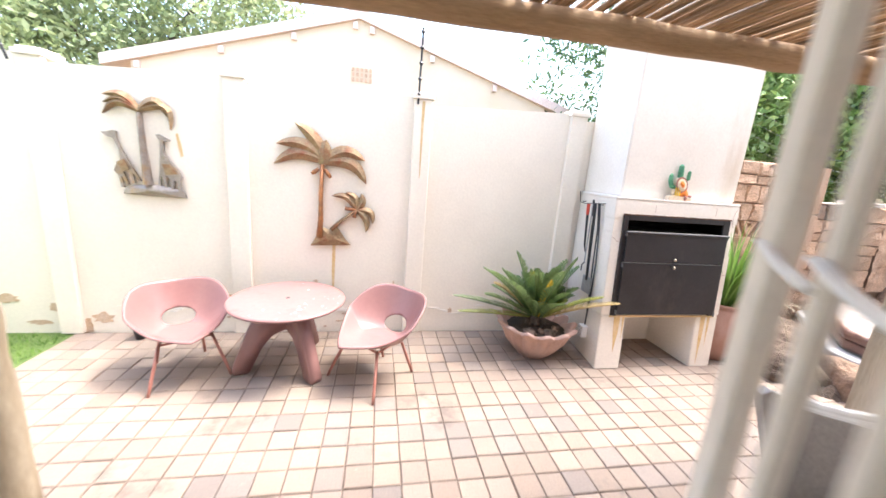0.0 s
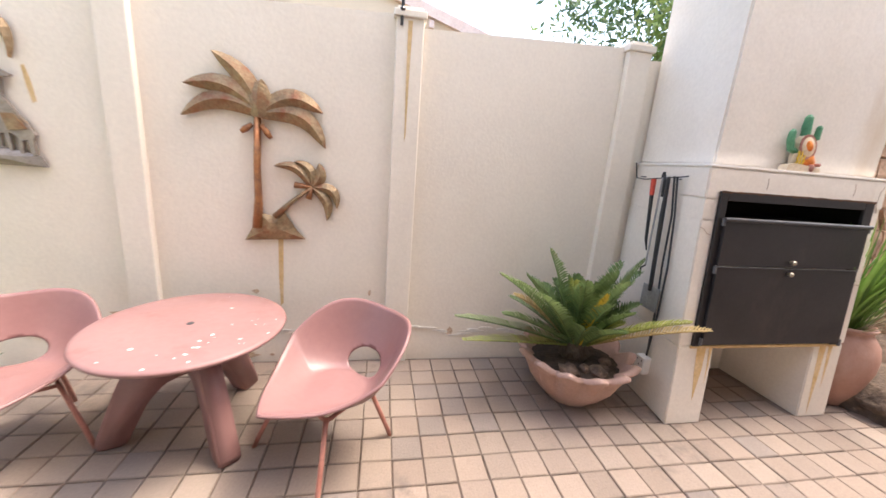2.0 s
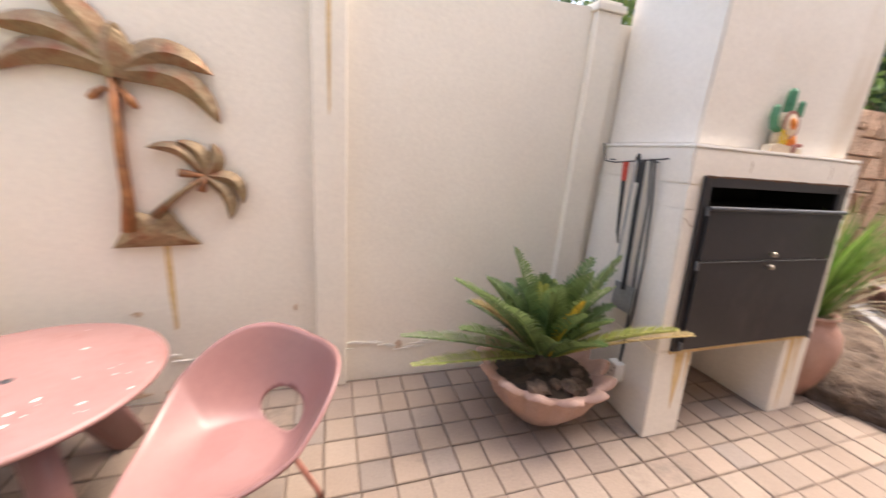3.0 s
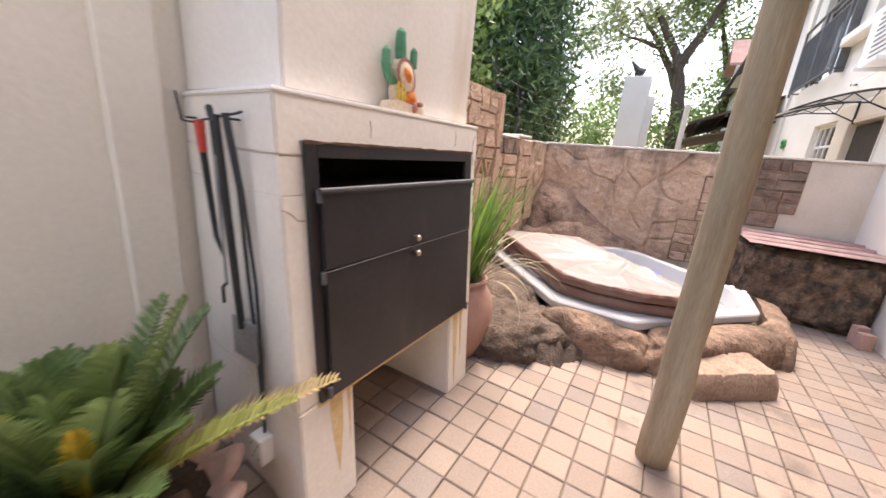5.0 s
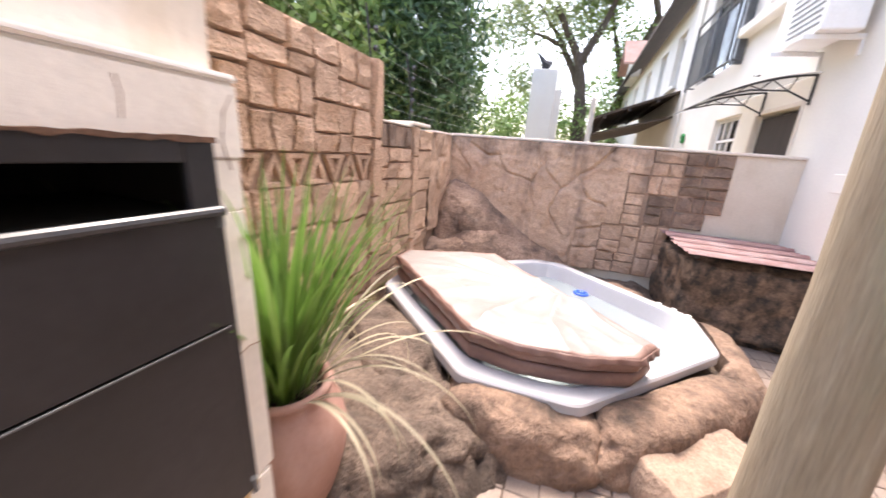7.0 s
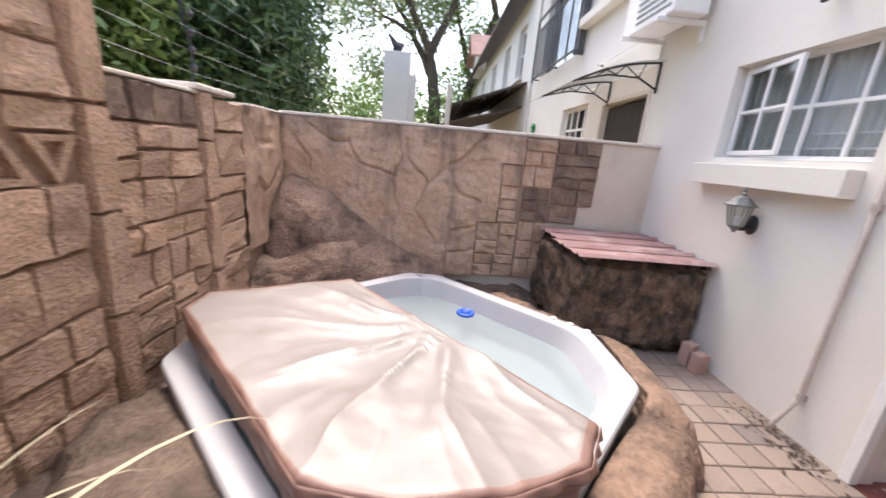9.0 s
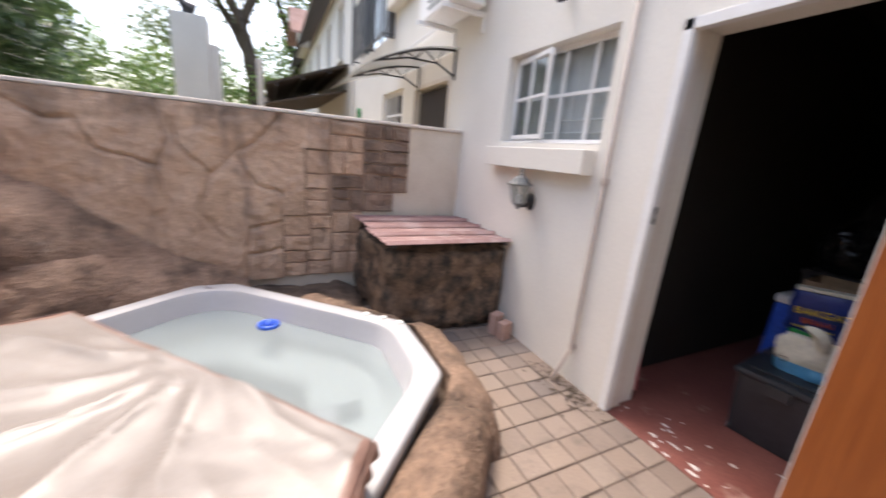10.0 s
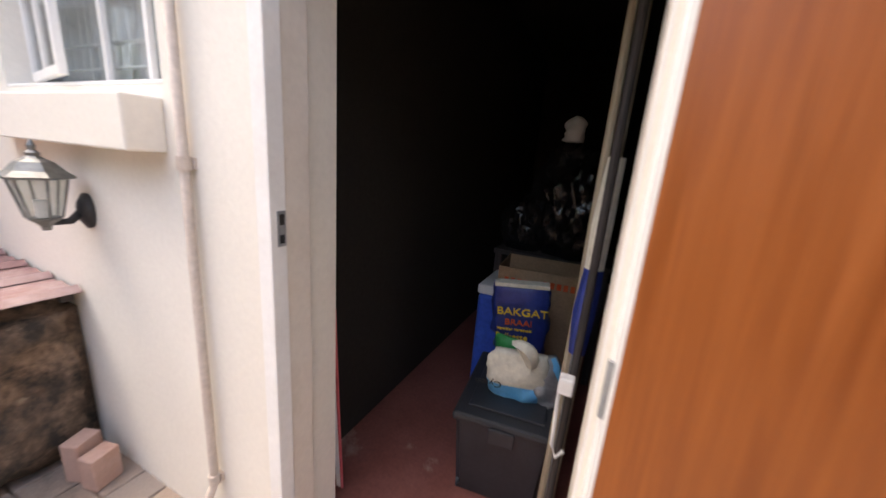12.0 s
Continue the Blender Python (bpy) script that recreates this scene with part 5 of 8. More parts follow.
tool("grill_tongs", "red-handled black iron tongs hanging on a rail", [("grip", [on_side(3.14, 1.40, 0.05), on_side(3.13, 1.30, 0.05)], [0.016, 0.014], RED_PLASTIC), ("arm", [on_side(3.13, 1.30, 0.05), on_side(3.10, 1.02, 0.045)], [0.012, 0.009], IRON), ("claw", [on_side(3.10, 1.02, 0.045), on_side(3.095, 0.95, 0.03)], [0.009, 0.004], IRON)])
tool("ash_fork", "long black iron fork hanging on a rail", [("shaft", [on_side(3.07, 1.42, 0.04), on_side(3.06, 0.86, 0.04)], 0.0055, GALV), ("fork_head", [on_side(3.06, 0.86, 0.04), on_side(3.10, 0.83, 0.04), on_side(3.10, 0.77, 0.04)], 0.006, IRON), ("handle_loop", [on_side(3.07, 1.42, 0.04), on_side(3.05, 1.44, 0.05), on_side(3.03, 1.40, 0.05), on_side(3.03, 1.30, 0.045)], 0.010, IRON)])
shovel = tool("ash_shovel", "black iron shovel with a grey zinc blade", [("shaft", [on_side(3.0, 1.42, 0.05), on_side(2.99, 1.2, 0.05), on_side(2.965, 0.72, 0.04)], [0.009, 0.014, 0.012], IRON)])
bm = bm_new()
box(bm, side_x(2.93) - 0.020, side_x(2.93) - 0.012, 2.89, 3.03, 0.60, 0.75, 0.002)
part("blade", bm, GALV, shovel, "dull zinc blade")
cable = thing("power_cable", "black cable with a white plug adaptor on the barbecue side", "cable", pose(0, 0, 0))
for dy in (0.0, 0.025):
    bm = bm_new()
    tube(bm, [on_side(2.96 - dy, 1.425, 0.045), on_side(2.93 - dy, 1.2, 0.03), on_side(2.93 - dy * 2, 0.9, 0.02), on_side(2.90 - dy, 0.6, 0.02), on_side(2.89, 0.31, 0.02)], 0.006, 6)
    part("cord", bm, CRATE, cable)
bm = bm_new()
box(bm, side_x(2.89) - 0.042, side_x(2.89) + 0.015, 2.86, 2.935, 0.19, 0.305, 0.008)
plug = part("plug_adaptor", bm, WHITE_PAINT, cable, "white plug adaptor")
for dy, dz in ((0.018, 0.03), (0.055, 0.03), (0.036, 0.06), (0.018, 0.09), (0.055, 0.09)):
    bm = bm_new()
    tube(bm, [(side_x(2.89) - 0.0425, 2.86 + dy, 0.19 + dz), (side_x(2.89) - 0.043, 2.86 + dy, 0.19 + dz)], 0.005, 8)
    part("socket_hole", bm, BLACK_INK, plug)

# ---- pottery cactus figure on the mantel, one plain piece ----
bm = bm_new()


def fig(u, v, d):
    return (2.425 + u, 2.806 - d, 1.5035 + v)


def plate(b, pts, place, depth, mi=0, d0=0.0):
    lo = [b.verts.new(place(u, v, d0)) for u, v in pts]
    hi = [b.verts.new(place(u, v, d0 + depth)) for u, v in pts]
    fs = [b.faces.new(hi), b.faces.new(lo[::-1])]
    for k in range(len(pts)):
        fs.append(b.faces.new((lo[k], lo[(k + 1) % len(pts)], hi[(k + 1) % len(pts)], hi[k])))
    for f in fs:
        f.material_index = mi


def ellipse(cx, cy, rx, ry, rot=0.0, n=18):
    return [(cx + rx * math.cos(t) * math.cos(rot) - ry * math.sin(t) * math.sin(rot), cy + rx * math.cos(t) * math.sin(rot) + ry * math.sin(t) * math.cos(rot)) for t in (2 * math.pi * k / n for k in range(n))]


plate(bm, [(0.0, 0), (0.235, 0), (0.225, 0.022), (0.14, 0.032), (0.06, 0.040), (0.01, 0.03)], fig, 0.045, 2)
tube(bm, [fig(0.115, 0.03, 0.012), fig(0.11, 0.15, 0.012), fig(0.10, 0.235, 0.012), fig(0.10, 0.285, 0.012), fig(0.10, 0.298, 0.012)], [0.02, 0.021, 0.022, 0.019, 0.008], 10, 0)
tube(bm, [fig(0.08, 0.10, 0.012), fig(0.035, 0.115, 0.012), fig(0.018, 0.16, 0.012), fig(0.018, 0.205, 0.012), fig(0.019, 0.218, 0.012)], [0.016, 0.017, 0.018, 0.016, 0.006], 10, 0)
tube(bm, [fig(0.12, 0.16, 0.012), fig(0.16, 0.15, 0.012), fig(0.185, 0.18, 0.012), fig(0.187, 0.238, 0.012), fig(0.187, 0.25, 0.012)], [0.014, 0.015, 0.016, 0.014, 0.006], 10, 0)
outline_plate(bm, ellipse(0.092, 0.07, 0.04, 0.048), fig, 0.02, 0.02, 2)
for k in range(14):
    plate(bm, ellipse(0.065 + 0.02 * (k % 3) + 0.004 * (k // 3 % 2), 0.038 + 0.015 * (k // 3), 0.006, 0.009, 0.0, 8), fig, 0.004, 4, 0.036)
outline_plate(bm, [(0.11, 0.03), (0.20, 0.03), (0.205, 0.055), (0.175, 0.105), (0.14, 0.10), (0.105, 0.07)], fig, 0.028, 0.016, 1)
outline_plate(bm, ellipse(0.115, 0.13, 0.05, 0.066, 0.5), fig, 0.036, 0.012, 2)
plate(bm, ellipse(0.115, 0.13, 0.053, 0.069, 0.5), fig, 0.006, 3, 0.033)
outline_plate(bm, ellipse(0.112, 0.135, 0.02, 0.03, 0.6), lambda u, v, d: fig(u, v, d + 0.044), 0.004, 0.012, 1)
outline_plate(bm, ellipse(0.165, 0.022, 0.014, 0.02), fig, 0.05, 0.008, 3)
outline_plate(bm, ellipse(0.212, 0.04, 0.014, 0.010), fig, 0.045, 0.008, 3)
bmesh.ops.recalc_face_normals(bm, faces=bm.faces)
single("pottery_figure", bm, [CACTUS, ORANGE, CLAY_CREAM, LEG_PAINT, YELLOW_INK], "painted pottery cactus with a hat and orange cloth, on the mantel", "ornament")


# ---- chairs and table ----
def bucket_chair():
    ch = thing("bucket_chair", "", "chair", pose(0, 0, 0), "chairs beside the table")
    nt_, nr = 144, 46
    b = bm_new()

    def point(k, j):
        th = 2 * math.pi * k / nt_
        c, s = math.cos(th), math.sin(th)
        hx, hy = 0.33, (0.36 if s > 0 else 0.34)
        e = 1.22 if s > 0 else 2.3
        R = (abs(c / hx) ** e + abs(s / hy) ** e) ** (-1 / e)
        f = j / nr
        x, y = c * R * f, s * R * f - 0.02
        ry = s * R
        q = max(0.0, min(1.0, (0.24 - ry) / 0.56))
        rim = 0.372 + 0.262 * (q * q * (3 - 2 * q)) + 0.02 * abs(c)
        g = max(0.0, (f - 0.42) / 0.58)
        z = 0.325 + (rim - 0.325) * g ** 1.7 - 0.01 * math.sin(f * math.pi)
        if f > 0.97:
            z -= 0.004
        return Vector((x, y, z))

    hole_c, hole_h, hole_r = 270.0, 32.0, 0.14

    def hole(k, j):
        a = (360.0 * k / nt_ - hole_c) / hole_h
        r = (j / nr - 0.59) / hole_r
        return a * a + r * r

    centre = b.verts.new(point(0, 0))
    g = [[b.verts.new(point(k, j)) for k in range(nt_)] for j in range(1, nr + 1)]
    for k in range(nt_):
        b.faces.new((centre, g[0][k], g[0][(k + 1) % nt_]))
    for j in range(nr - 1):
        for k in range(nt_):
            if hole(k + 0.5, j + 1.5) < 1.0:
                continue
            b.faces.new((g[j][k], g[j + 1][k], g[j + 1][(k + 1) % nt_], g[j][(k + 1) % nt_]))
    loose = [v for v in b.verts if not v.link_faces]
    bmesh.ops.delete(b, geom=loose, context="VERTS")
    for j in range(1, nr):                 # draws the ragged rim of the hole to a clean oval
        for k in range(nt_):
            v = g[j - 1][k]
            if v.is_valid and v.is_boundary:
                q = max(hole(k, j), 0.05) ** -0.5
                a0 = hole_c * nt_ / 360.0
                v.co = point(a0 + (k - a0) * q, (0.59 + (j / nr - 0.59) * q) * nr)
    bmesh.ops.recalc_face_normals(b, faces=b.faces)
    shell = part("shell", b, PINK, ch, "pink moulded bucket seat with a hole in the back", True)
    md = shell.modifiers.new("thickness", "SOLIDIFY")
    md.thickness, md.offset = 0.014, 0.0
    for x, y, tx, ty in ((0.255, 0.245, 0.16, 0.13), (-0.255, 0.245, -0.16, 0.13), (0.165, -0.25, 0.13, -0.13), (-0.165, -0.25, -0.13, -0.13)):
        b = bm_new()
        tube(b, [(x, y, 0.0), (x * 0.85 + tx * 0.15, y * 0.85 + ty * 0.15, 0.055), (tx, ty, 0.325)], [0.010, 0.011, 0.011], 10)
        part("leg", b, LEG_PAINT, ch, "faded red tube leg", True)
    b = bm_new()
    for s in (1, -1):
        tube(b, [(0.16 * s, 0.13, 0.308), (0.13 * s, -0.13, 0.308)], 0.009, 8)
    tube(b, [(0.16, 0.13, 0.308), (-0.16, 0.13, 0.308)], 0.009, 8)
    part("under_frame", b, LEG_PAINT, ch)
    return ch


chair = bucket_chair()
chair.matrix_basis = Matrix.Translation((0.045, 2.635, 0)) @ Matrix.Rotation(radians(133), 4, "Z")
tagged(chair, "pink bucket chair on thin red legs, turned towards the table")
chair_b = copy_thing(chair, Matrix.Translation((-1.335, 2.775, 0)) @ Matrix.Rotation(radians(-147.5), 4, "Z") @ Matrix.Diagonal((0.95, 0.95, 0.975, 1)))
tagged(chair_b, "pink bucket chair on thin red legs near the small lawn")

table = thing("garden_table", "round pink garden table with chipped paint on three splayed legs", "table", pose(-0.628, 2.845, 0))
table.scale = (1, 1, 0.972)
bm = bm_new()
lathe(bm, [(0.02, 0.528), (0.30, 0.530), (0.39, 0.538), (0.418, 0.548), (0.424, 0.558), (0.420, 0.567), (0.405, 0.5715), (0.2, 0.573), (0.022, 0.574)], 72)
part("tabletop", bm, PINK_TOP, table, "", True)
bm = bm_new()
tube(bm, [(0, 0, 0.5735), (0, 0, 0.577)], [0.018, 0.012], 16)
part("centre_hole", bm, CRATE, table, "dark umbrella hole")
rnd = random.Random(21)
bm = bm_new()
for k in range(26):
    a, r = rnd.uniform(-0.9, 0.9) - 0.7, rnd.uniform(0.18, 0.40)
    if k > 18:
        a = rnd.uniform(-3.1, 3.1)
    x, y, w = r * math.cos(a), r * math.sin(a), rnd.choice((0.003, 0.004, 0.006, 0.009, 0.011))
    bm.faces.new([bm.verts.new((x + math.cos(6.283 * i / 7) * w * rnd.uniform(0.5, 1.1), y + math.sin(6.283 * i / 7) * w * rnd.uniform(0.4, 0.9), 0.5748)) for i in range(7)])
tagged(part("paint_chips", bm, CHIP, table, "small white chips in the paint"), "small white chips in the paint", kind="stuff")
for ang in (200, 311, 70):
    bm = bm_new()
    prof = [(0.0, 0.50), (0.10, 0.527), (0.20, 0.527), (0.30, 0.30), (0.392, 0.05), (0.395, 0.012), (0.38, 0.0), (0.29, 0.0), (0.275, 0.02), (0.19, 0.20), (0.12, 0.285), (0.05, 0.315), (0.0, 0.32)]
    w = 0.05
    lo = [bm.verts.new((x, -w * (0.75 + 0.5 * x), z)) for x, z in prof]
    hi = [bm.verts.new((x, w * (0.75 + 0.5 * x), z)) for x, z in prof]
    fs = [bm.faces.new(lo[::-1]), bm.faces.new(hi)]
    fs += [bm.faces.new((lo[k], lo[(k + 1) % len(prof)], hi[(k + 1) % len(prof)], hi[k])) for k in range(len(prof))]
    bmesh.ops.recalc_face_normals(bm, faces=bm.faces)
    bmesh.ops.bevel(bm, geom=list(bm.edges), offset=0.012, segments=3, affect="EDGES", clamp_overlap=True)
    bmesh.ops.transform(bm, matrix=Matrix.Rotation(radians(ang), 4, "Z"), verts=bm.verts)
    part("leg", bm, PINK, table, "", True)


# ---- metal wall art ----
def blade_leaf(b, p0, p1, arch, width, place, lift, mi=0, n=9):
    """A curved, ridged tin leaf from p0 to p1."""
    p0, p1 = Vector(p0), Vector(p1)
    d = p1 - p0
    nrm = Vector((-d.y, d.x)).normalized()
    if nrm.y < 0:
        nrm = -nrm
    rows = []
    for k in range(n + 1):
        f = k / n
        c = p0 + d * f + nrm * arch * math.sin(math.pi * min(f * 0.95, 1))
        w = width * (math.sin(math.pi * min(1, f * 0.86 + 0.14)) ** 0.7) * 0.5 + 0.002
        t = (d + nrm * arch * math.pi * math.cos(math.pi * f * 0.95)).normalized()
        s = Vector((-t.y, t.x))
        rows.append([b.verts.new(place(q.x, q.y, h)) for q, h in ((c - s * w, 0.004), (c - s * w, lift * 0.5), (c, lift + 0.012 * math.sin(math.pi * f)), (c + s * w, lift * 0.5), (c + s * w, 0.004))])
    for r0, r1 in zip(rows, rows[1:]):
        for k in range(4):
            b.faces.new((r0[k], r0[k + 1], r1[k + 1], r1[k])).material_index = mi
    for r in (rows[0], rows[-1]):
        b.faces.new(r).material_index = mi


def on_wall(u, v, d):
    return (u, WALL_Y - 0.012 - d, v)


art = thing("metal_palm", "rusty bronze-coloured tin palm tree hung on the wall", "wall art", pose(0, 0, 0))
for p1, arch, w in (((-0.689, 1.89), 0.05, 0.105), ((-0.835, 1.704), 0.075, 0.11), ((-0.853, 1.535), 0.085, 0.105), ((-0.10, 1.612), 0.085, 0.11), ((-0.094, 1.412), 0.10, 0.11), ((-0.425, 1.775), 0.012, 0.13)):
    bm = bm_new()
    blade_leaf(bm, (-0.44, 1.595) if p1[0] != -0.425 else (-0.445, 1.57), p1, arch, w, on_wall, 0.03 if p1[0] != -0.425 else 0.045)
    bmesh.ops.recalc_face_normals(bm, faces=bm.faces)
    part("frond", bm, ART, art)
bm = bm_new()
tube(bm, [on_wall(-0.462, 1.57, 0.012), on_wall(-0.474, 1.3, 0.014), on_wall(-0.474, 1.1, 0.014), on_wall(-0.485, 0.93, 0.012)], [0.03, 0.031, 0.035, 0.05], 10, squash=0.6)
part("trunk", bm, ART_RUST, art, "rusted ridged trunk", True)
bm = bm_new()
outline_plate(bm, [(-0.564, 0.843), (-0.209, 0.861), (-0.255, 0.91), (-0.333, 1.03), (-0.40, 1.0), (-0.474, 1.02), (-0.52, 0.92)], on_wall, 0.008, 0.03)
part("mound", bm, ART, art)
for u, v, du, dv in ((-0.49, 1.53, -0.06, -0.045), (-0.44, 1.53, 0.05, -0.07)):
    bm = bm_new()
    tube(bm, [on_wall(u, v, 0.02), on_wall(u + du * 0.6, v + dv * 0.6, 0.02), on_wall(u + du, v + dv, 0.02)], [0.012, 0.02, 0.012], 8)
    part("coconut", bm, ART_RUST, art, "", True)
bm = bm_new()
tube(bm, [on_wall(-0.38, 1.0, 0.014), on_wall(-0.28, 1.10, 0.014), on_wall(-0.165, 1.19, 0.014)], [0.036, 0.024, 0.018], 10, squash=0.6)
part("small_trunk", bm, ART, art, "", True)
for p1, arch, w in (((-0.385, 1.295), 0.06, 0.06), ((-0.27, 1.335), 0.05, 0.06), ((-0.13, 1.34), -0.03, 0.07), ((-0.024, 1.058), 0.07, 0.06), ((-0.085, 0.985), 0.05, 0.06)):
    bm = bm_new()
    blade_leaf(bm, (-0.165, 1.19), p1, arch, w, on_wall, 0.026)
    bmesh.ops.recalc_face_normals(bm, faces=bm.faces)
    part("frond", bm, ART, art)
for u, v in ((-0.265, 1.20), (-0.185, 1.12)):
    bm = bm_new()
    tube(bm, [on_wall(-0.165, 1.19, 0.02), on_wall(u, v, 0.02)], [0.01, 0.02], 8)
    part("coconut", bm, ART_RUST, art, "", True)


def gx(cx, cy):
    px, py = 267 + (cx / 1.9 - 207) * 0.84, 347 + (cy / 1.9 - 237) * 0.89
    return (-2.087 + (px - 117) / 276, 1.22 + (344 - py) / 252)


bm = bm_new()
GIRAFFE_A = "40,190 62,188 90,180 104,184 102,205 115,245 135,285 160,330 192,385 185,388 158,350 165,395 155,398 145,352 118,350 135,402 125,406 108,360 114,416 104,416 95,365 78,345 92,318 110,300 108,255 88,212 60,205"
GIRAFFE_B = "276,185 290,182 310,192 338,202 334,208 308,210 304,260 330,295 360,330 380,360 370,375 372,415 362,418 356,375 340,378 338,415 328,415 330,370 306,355 308,408 300,408 294,360 282,360 279,398 270,398 278,345 284,300 290,250 292,210"
for text in (GIRAFFE_A, GIRAFFE_B):
    pts = [gx(*map(float, q.split(","))) for q in text.split()]
    plate(bm, pts, on_wall, 0.022, 0)
    plate(bm, [gx(*q) for q in (((95, 310), (130, 295), (150, 335), (120, 348)) if text is GIRAFFE_A else ((296, 305), (330, 305), (362, 345), (310, 352)))], on_wall, 0.010, 1, 0.022)
tube(bm, [on_wall(*gx(212, 100), 0.012), on_wall(*gx(215, 250), 0.014), on_wall(*gx(224, 400), 0.014)], [0.031, 0.038, 0.056], 10, 0, squash=0.5)
outline_plate(bm, [gx(*q) for q in ((106, 445), (118, 415), (160, 405), (240, 396), (330, 408), (380, 420), (394, 450), (250, 449))], on_wall, 0.012, 0.03, 0)
for tip, arch, w in (((62, 45), 0.06, 0.06), ((64, 76), 0.06, 0.05), ((60, 122), 0.08, 0.06), ((332, 115), 0.10, 0.07), ((338, 170), 0.14, 0.055)):
    blade_leaf(bm, gx(210, 92), gx(*tip), arch, w, on_wall, 0.028, 1)
bmesh.ops.recalc_face_normals(bm, faces=bm.faces)
single("giraffe_wall_art", bm, [ART_GREY, ART], "patinated tin palm with two giraffe shapes hung on the wall", "wall art")

# ---- fence spikes on the wall ----
for x, lean, top in ((0.335, 0.01, 2.72), (-2.62, -0.10, 2.75)):
    spike = thing("fence_upright", "black fence upright with insulators on the wall", "fence post", pose(x, 3.385, 2.0), "fence uprights")
    bm = bm_new()
    tube(bm, [(0, 0, 0.14), (lean * 0.3, 0, 0.25), (lean, 0, top - 1.98)], 0.009, 8)
    part("rod", bm, IRON, spike)
    for k in range(5):
        f = 0.3 + 0.165 * k
        z = (top - 1.98) * f
        bm = bm_new()
        tube(bm, [(lean * f, 0, z - 0.012), (lean * f, 0, z), (lean * f, 0, z + 0.012)], [0.012, 0.02, 0.012], 8)
        part("insulator", bm, CRATE, spike)
fence = thing("electric_fence", "thin electric fence wires on slim posts over the stone wall", "fence", pose(0, 0, 0))
for x, z0, z1 in ((5.12, LOW_TOP + 0.03, 2.35), (5.82, LOW_TOP + 0.06, 2.2)):
    bm = bm_new()
    tube(bm, [(x, 3.56, z0 - 0.02), (x + 0.02, 3.56, z0 + 0.2), (x - 0.05, 3.60, z1)], 0.009, 6)
    post = part("fence_post", bm, IRON, fence)
    for k in range(5):
        z = z0 + 0.1 + k * (z1 - z0 - 0.12) / 5
        bm = bm_new()
        tube(bm, [(x, 3.545, z - 0.02), (x, 3.545, z), (x, 3.545, z + 0.02)], [0.012, 0.022, 0.012], 8)
        part("insulator", bm, CRATE, post)
for k in range(5):
    bm = bm_new()
    z = 1.70 + k * 0.12
    tube(bm, [(3.5, 3.56, z + 0.42), (5.12, 3.56, z), (5.82, 3.56, z - 0.02), (9.5, 3.5, z + 0.02)], 0.0009, 4)
    part("wire", bm, GALV, fence)

# ---- small pot by the wall ----
sp = thing("small_plant_pot", "small black plant pot with a seedling by the wall", "plant pot", pose(-1.93, 3.30, 0))
bm = bm_new()
lathe(bm, [(0.035, 0.0), (0.05, 0.10), (0.054, 0.105), (0.048, 0.106), (0.044, 0.09)], 20)
part("pot", bm, CRATE, sp, "", True)
bm = bm_new()
rnd = random.Random(4)
for k in range(16):
    a, e = rnd.uniform(0, 6.28), rnd.uniform(0.3, 1.3)
    d = Vector((math.cos(a) * math.cos(e), math.sin(a) * math.cos(e), math.sin(e)))
    s = d.cross(Vector((0, 0, 1))).normalized() * 0.014
    o = Vector((0, 0, 0.09))
    bm.faces.new([bm.verts.new(o + q) for q in (d * 0.01, d * 0.05 + s, d * 0.09, d * 0.05 - s)])
part("seedling", bm, CYCAD, sp)

# ---- cycad in a scalloped bowl ----
bowl = thing("scalloped_bowl", "scalloped pale terracotta bowl of soil and stones", "planter", Matrix.Translation((1.50, 2.97, 0)))
bowl.scale = (1.0, 1.0, 1.04)
bm = bm_new()


def flute(a, r, z):
    k = 13
    deep = 0.20 * max(0.0, min(1.0, (z - 0.02) / 0.22))
    return (r * (1 + deep * (abs(math.sin(a * k / 2)) - 0.5)), z + (0.02 * math.cos(a * k + math.pi) if z > 0.26 else 0))


lathe(bm, [(0.02, 0.0), (0.14, 0.0), (0.15, 0.012), (0.20, 0.06), (0.262, 0.15), (0.285, 0.22), (0.315, 0.262), (0.338, 0.278), (0.340, 0.292), (0.318, 0.300), (0.285, 0.285), (0.262, 0.24), (0.10, 0.235), (0.02, 0.235)], 112, flute)
part("bowl", bm, TERRA_PALE, bowl, "", True)
bm = bm_new()
rings = lathe(bm, [(0.265, 0.243), (0.2, 0.255), (0.1, 0.262), (0.01, 0.265)], 40, lambda a, r, z: (r, z + 0.01 * rough_noise((math.cos(a) * r * 20, math.sin(a) * r * 20, 1))))
part("soil", bm, SOIL, bowl, "dark soil")
for x, y, s, seed in ((-0.13, -0.17, 0.055, 1), (0.05, -0.20, 0.05, 2), (-0.02, -0.15, 0.03, 3), (0.15, -0.1, 0.035, 4), (0.10, -0.16, 0.03, 5)):
    bm = bm_new()
    bmesh.ops.create_icosphere(bm, subdivisions=2, radius=s)
    for v in bm.verts:
        v.co = v.co * (1 + 0.5 * rough_noise(v.co * 18 + Vector((seed * 3, 0, 0)))) + Vector((x, y, 0.27))
        v.co.z = 0.27 + (v.co.z - 0.27) * 0.6
    part("stone", bm, BOULDER, bowl, "pale loose stone")

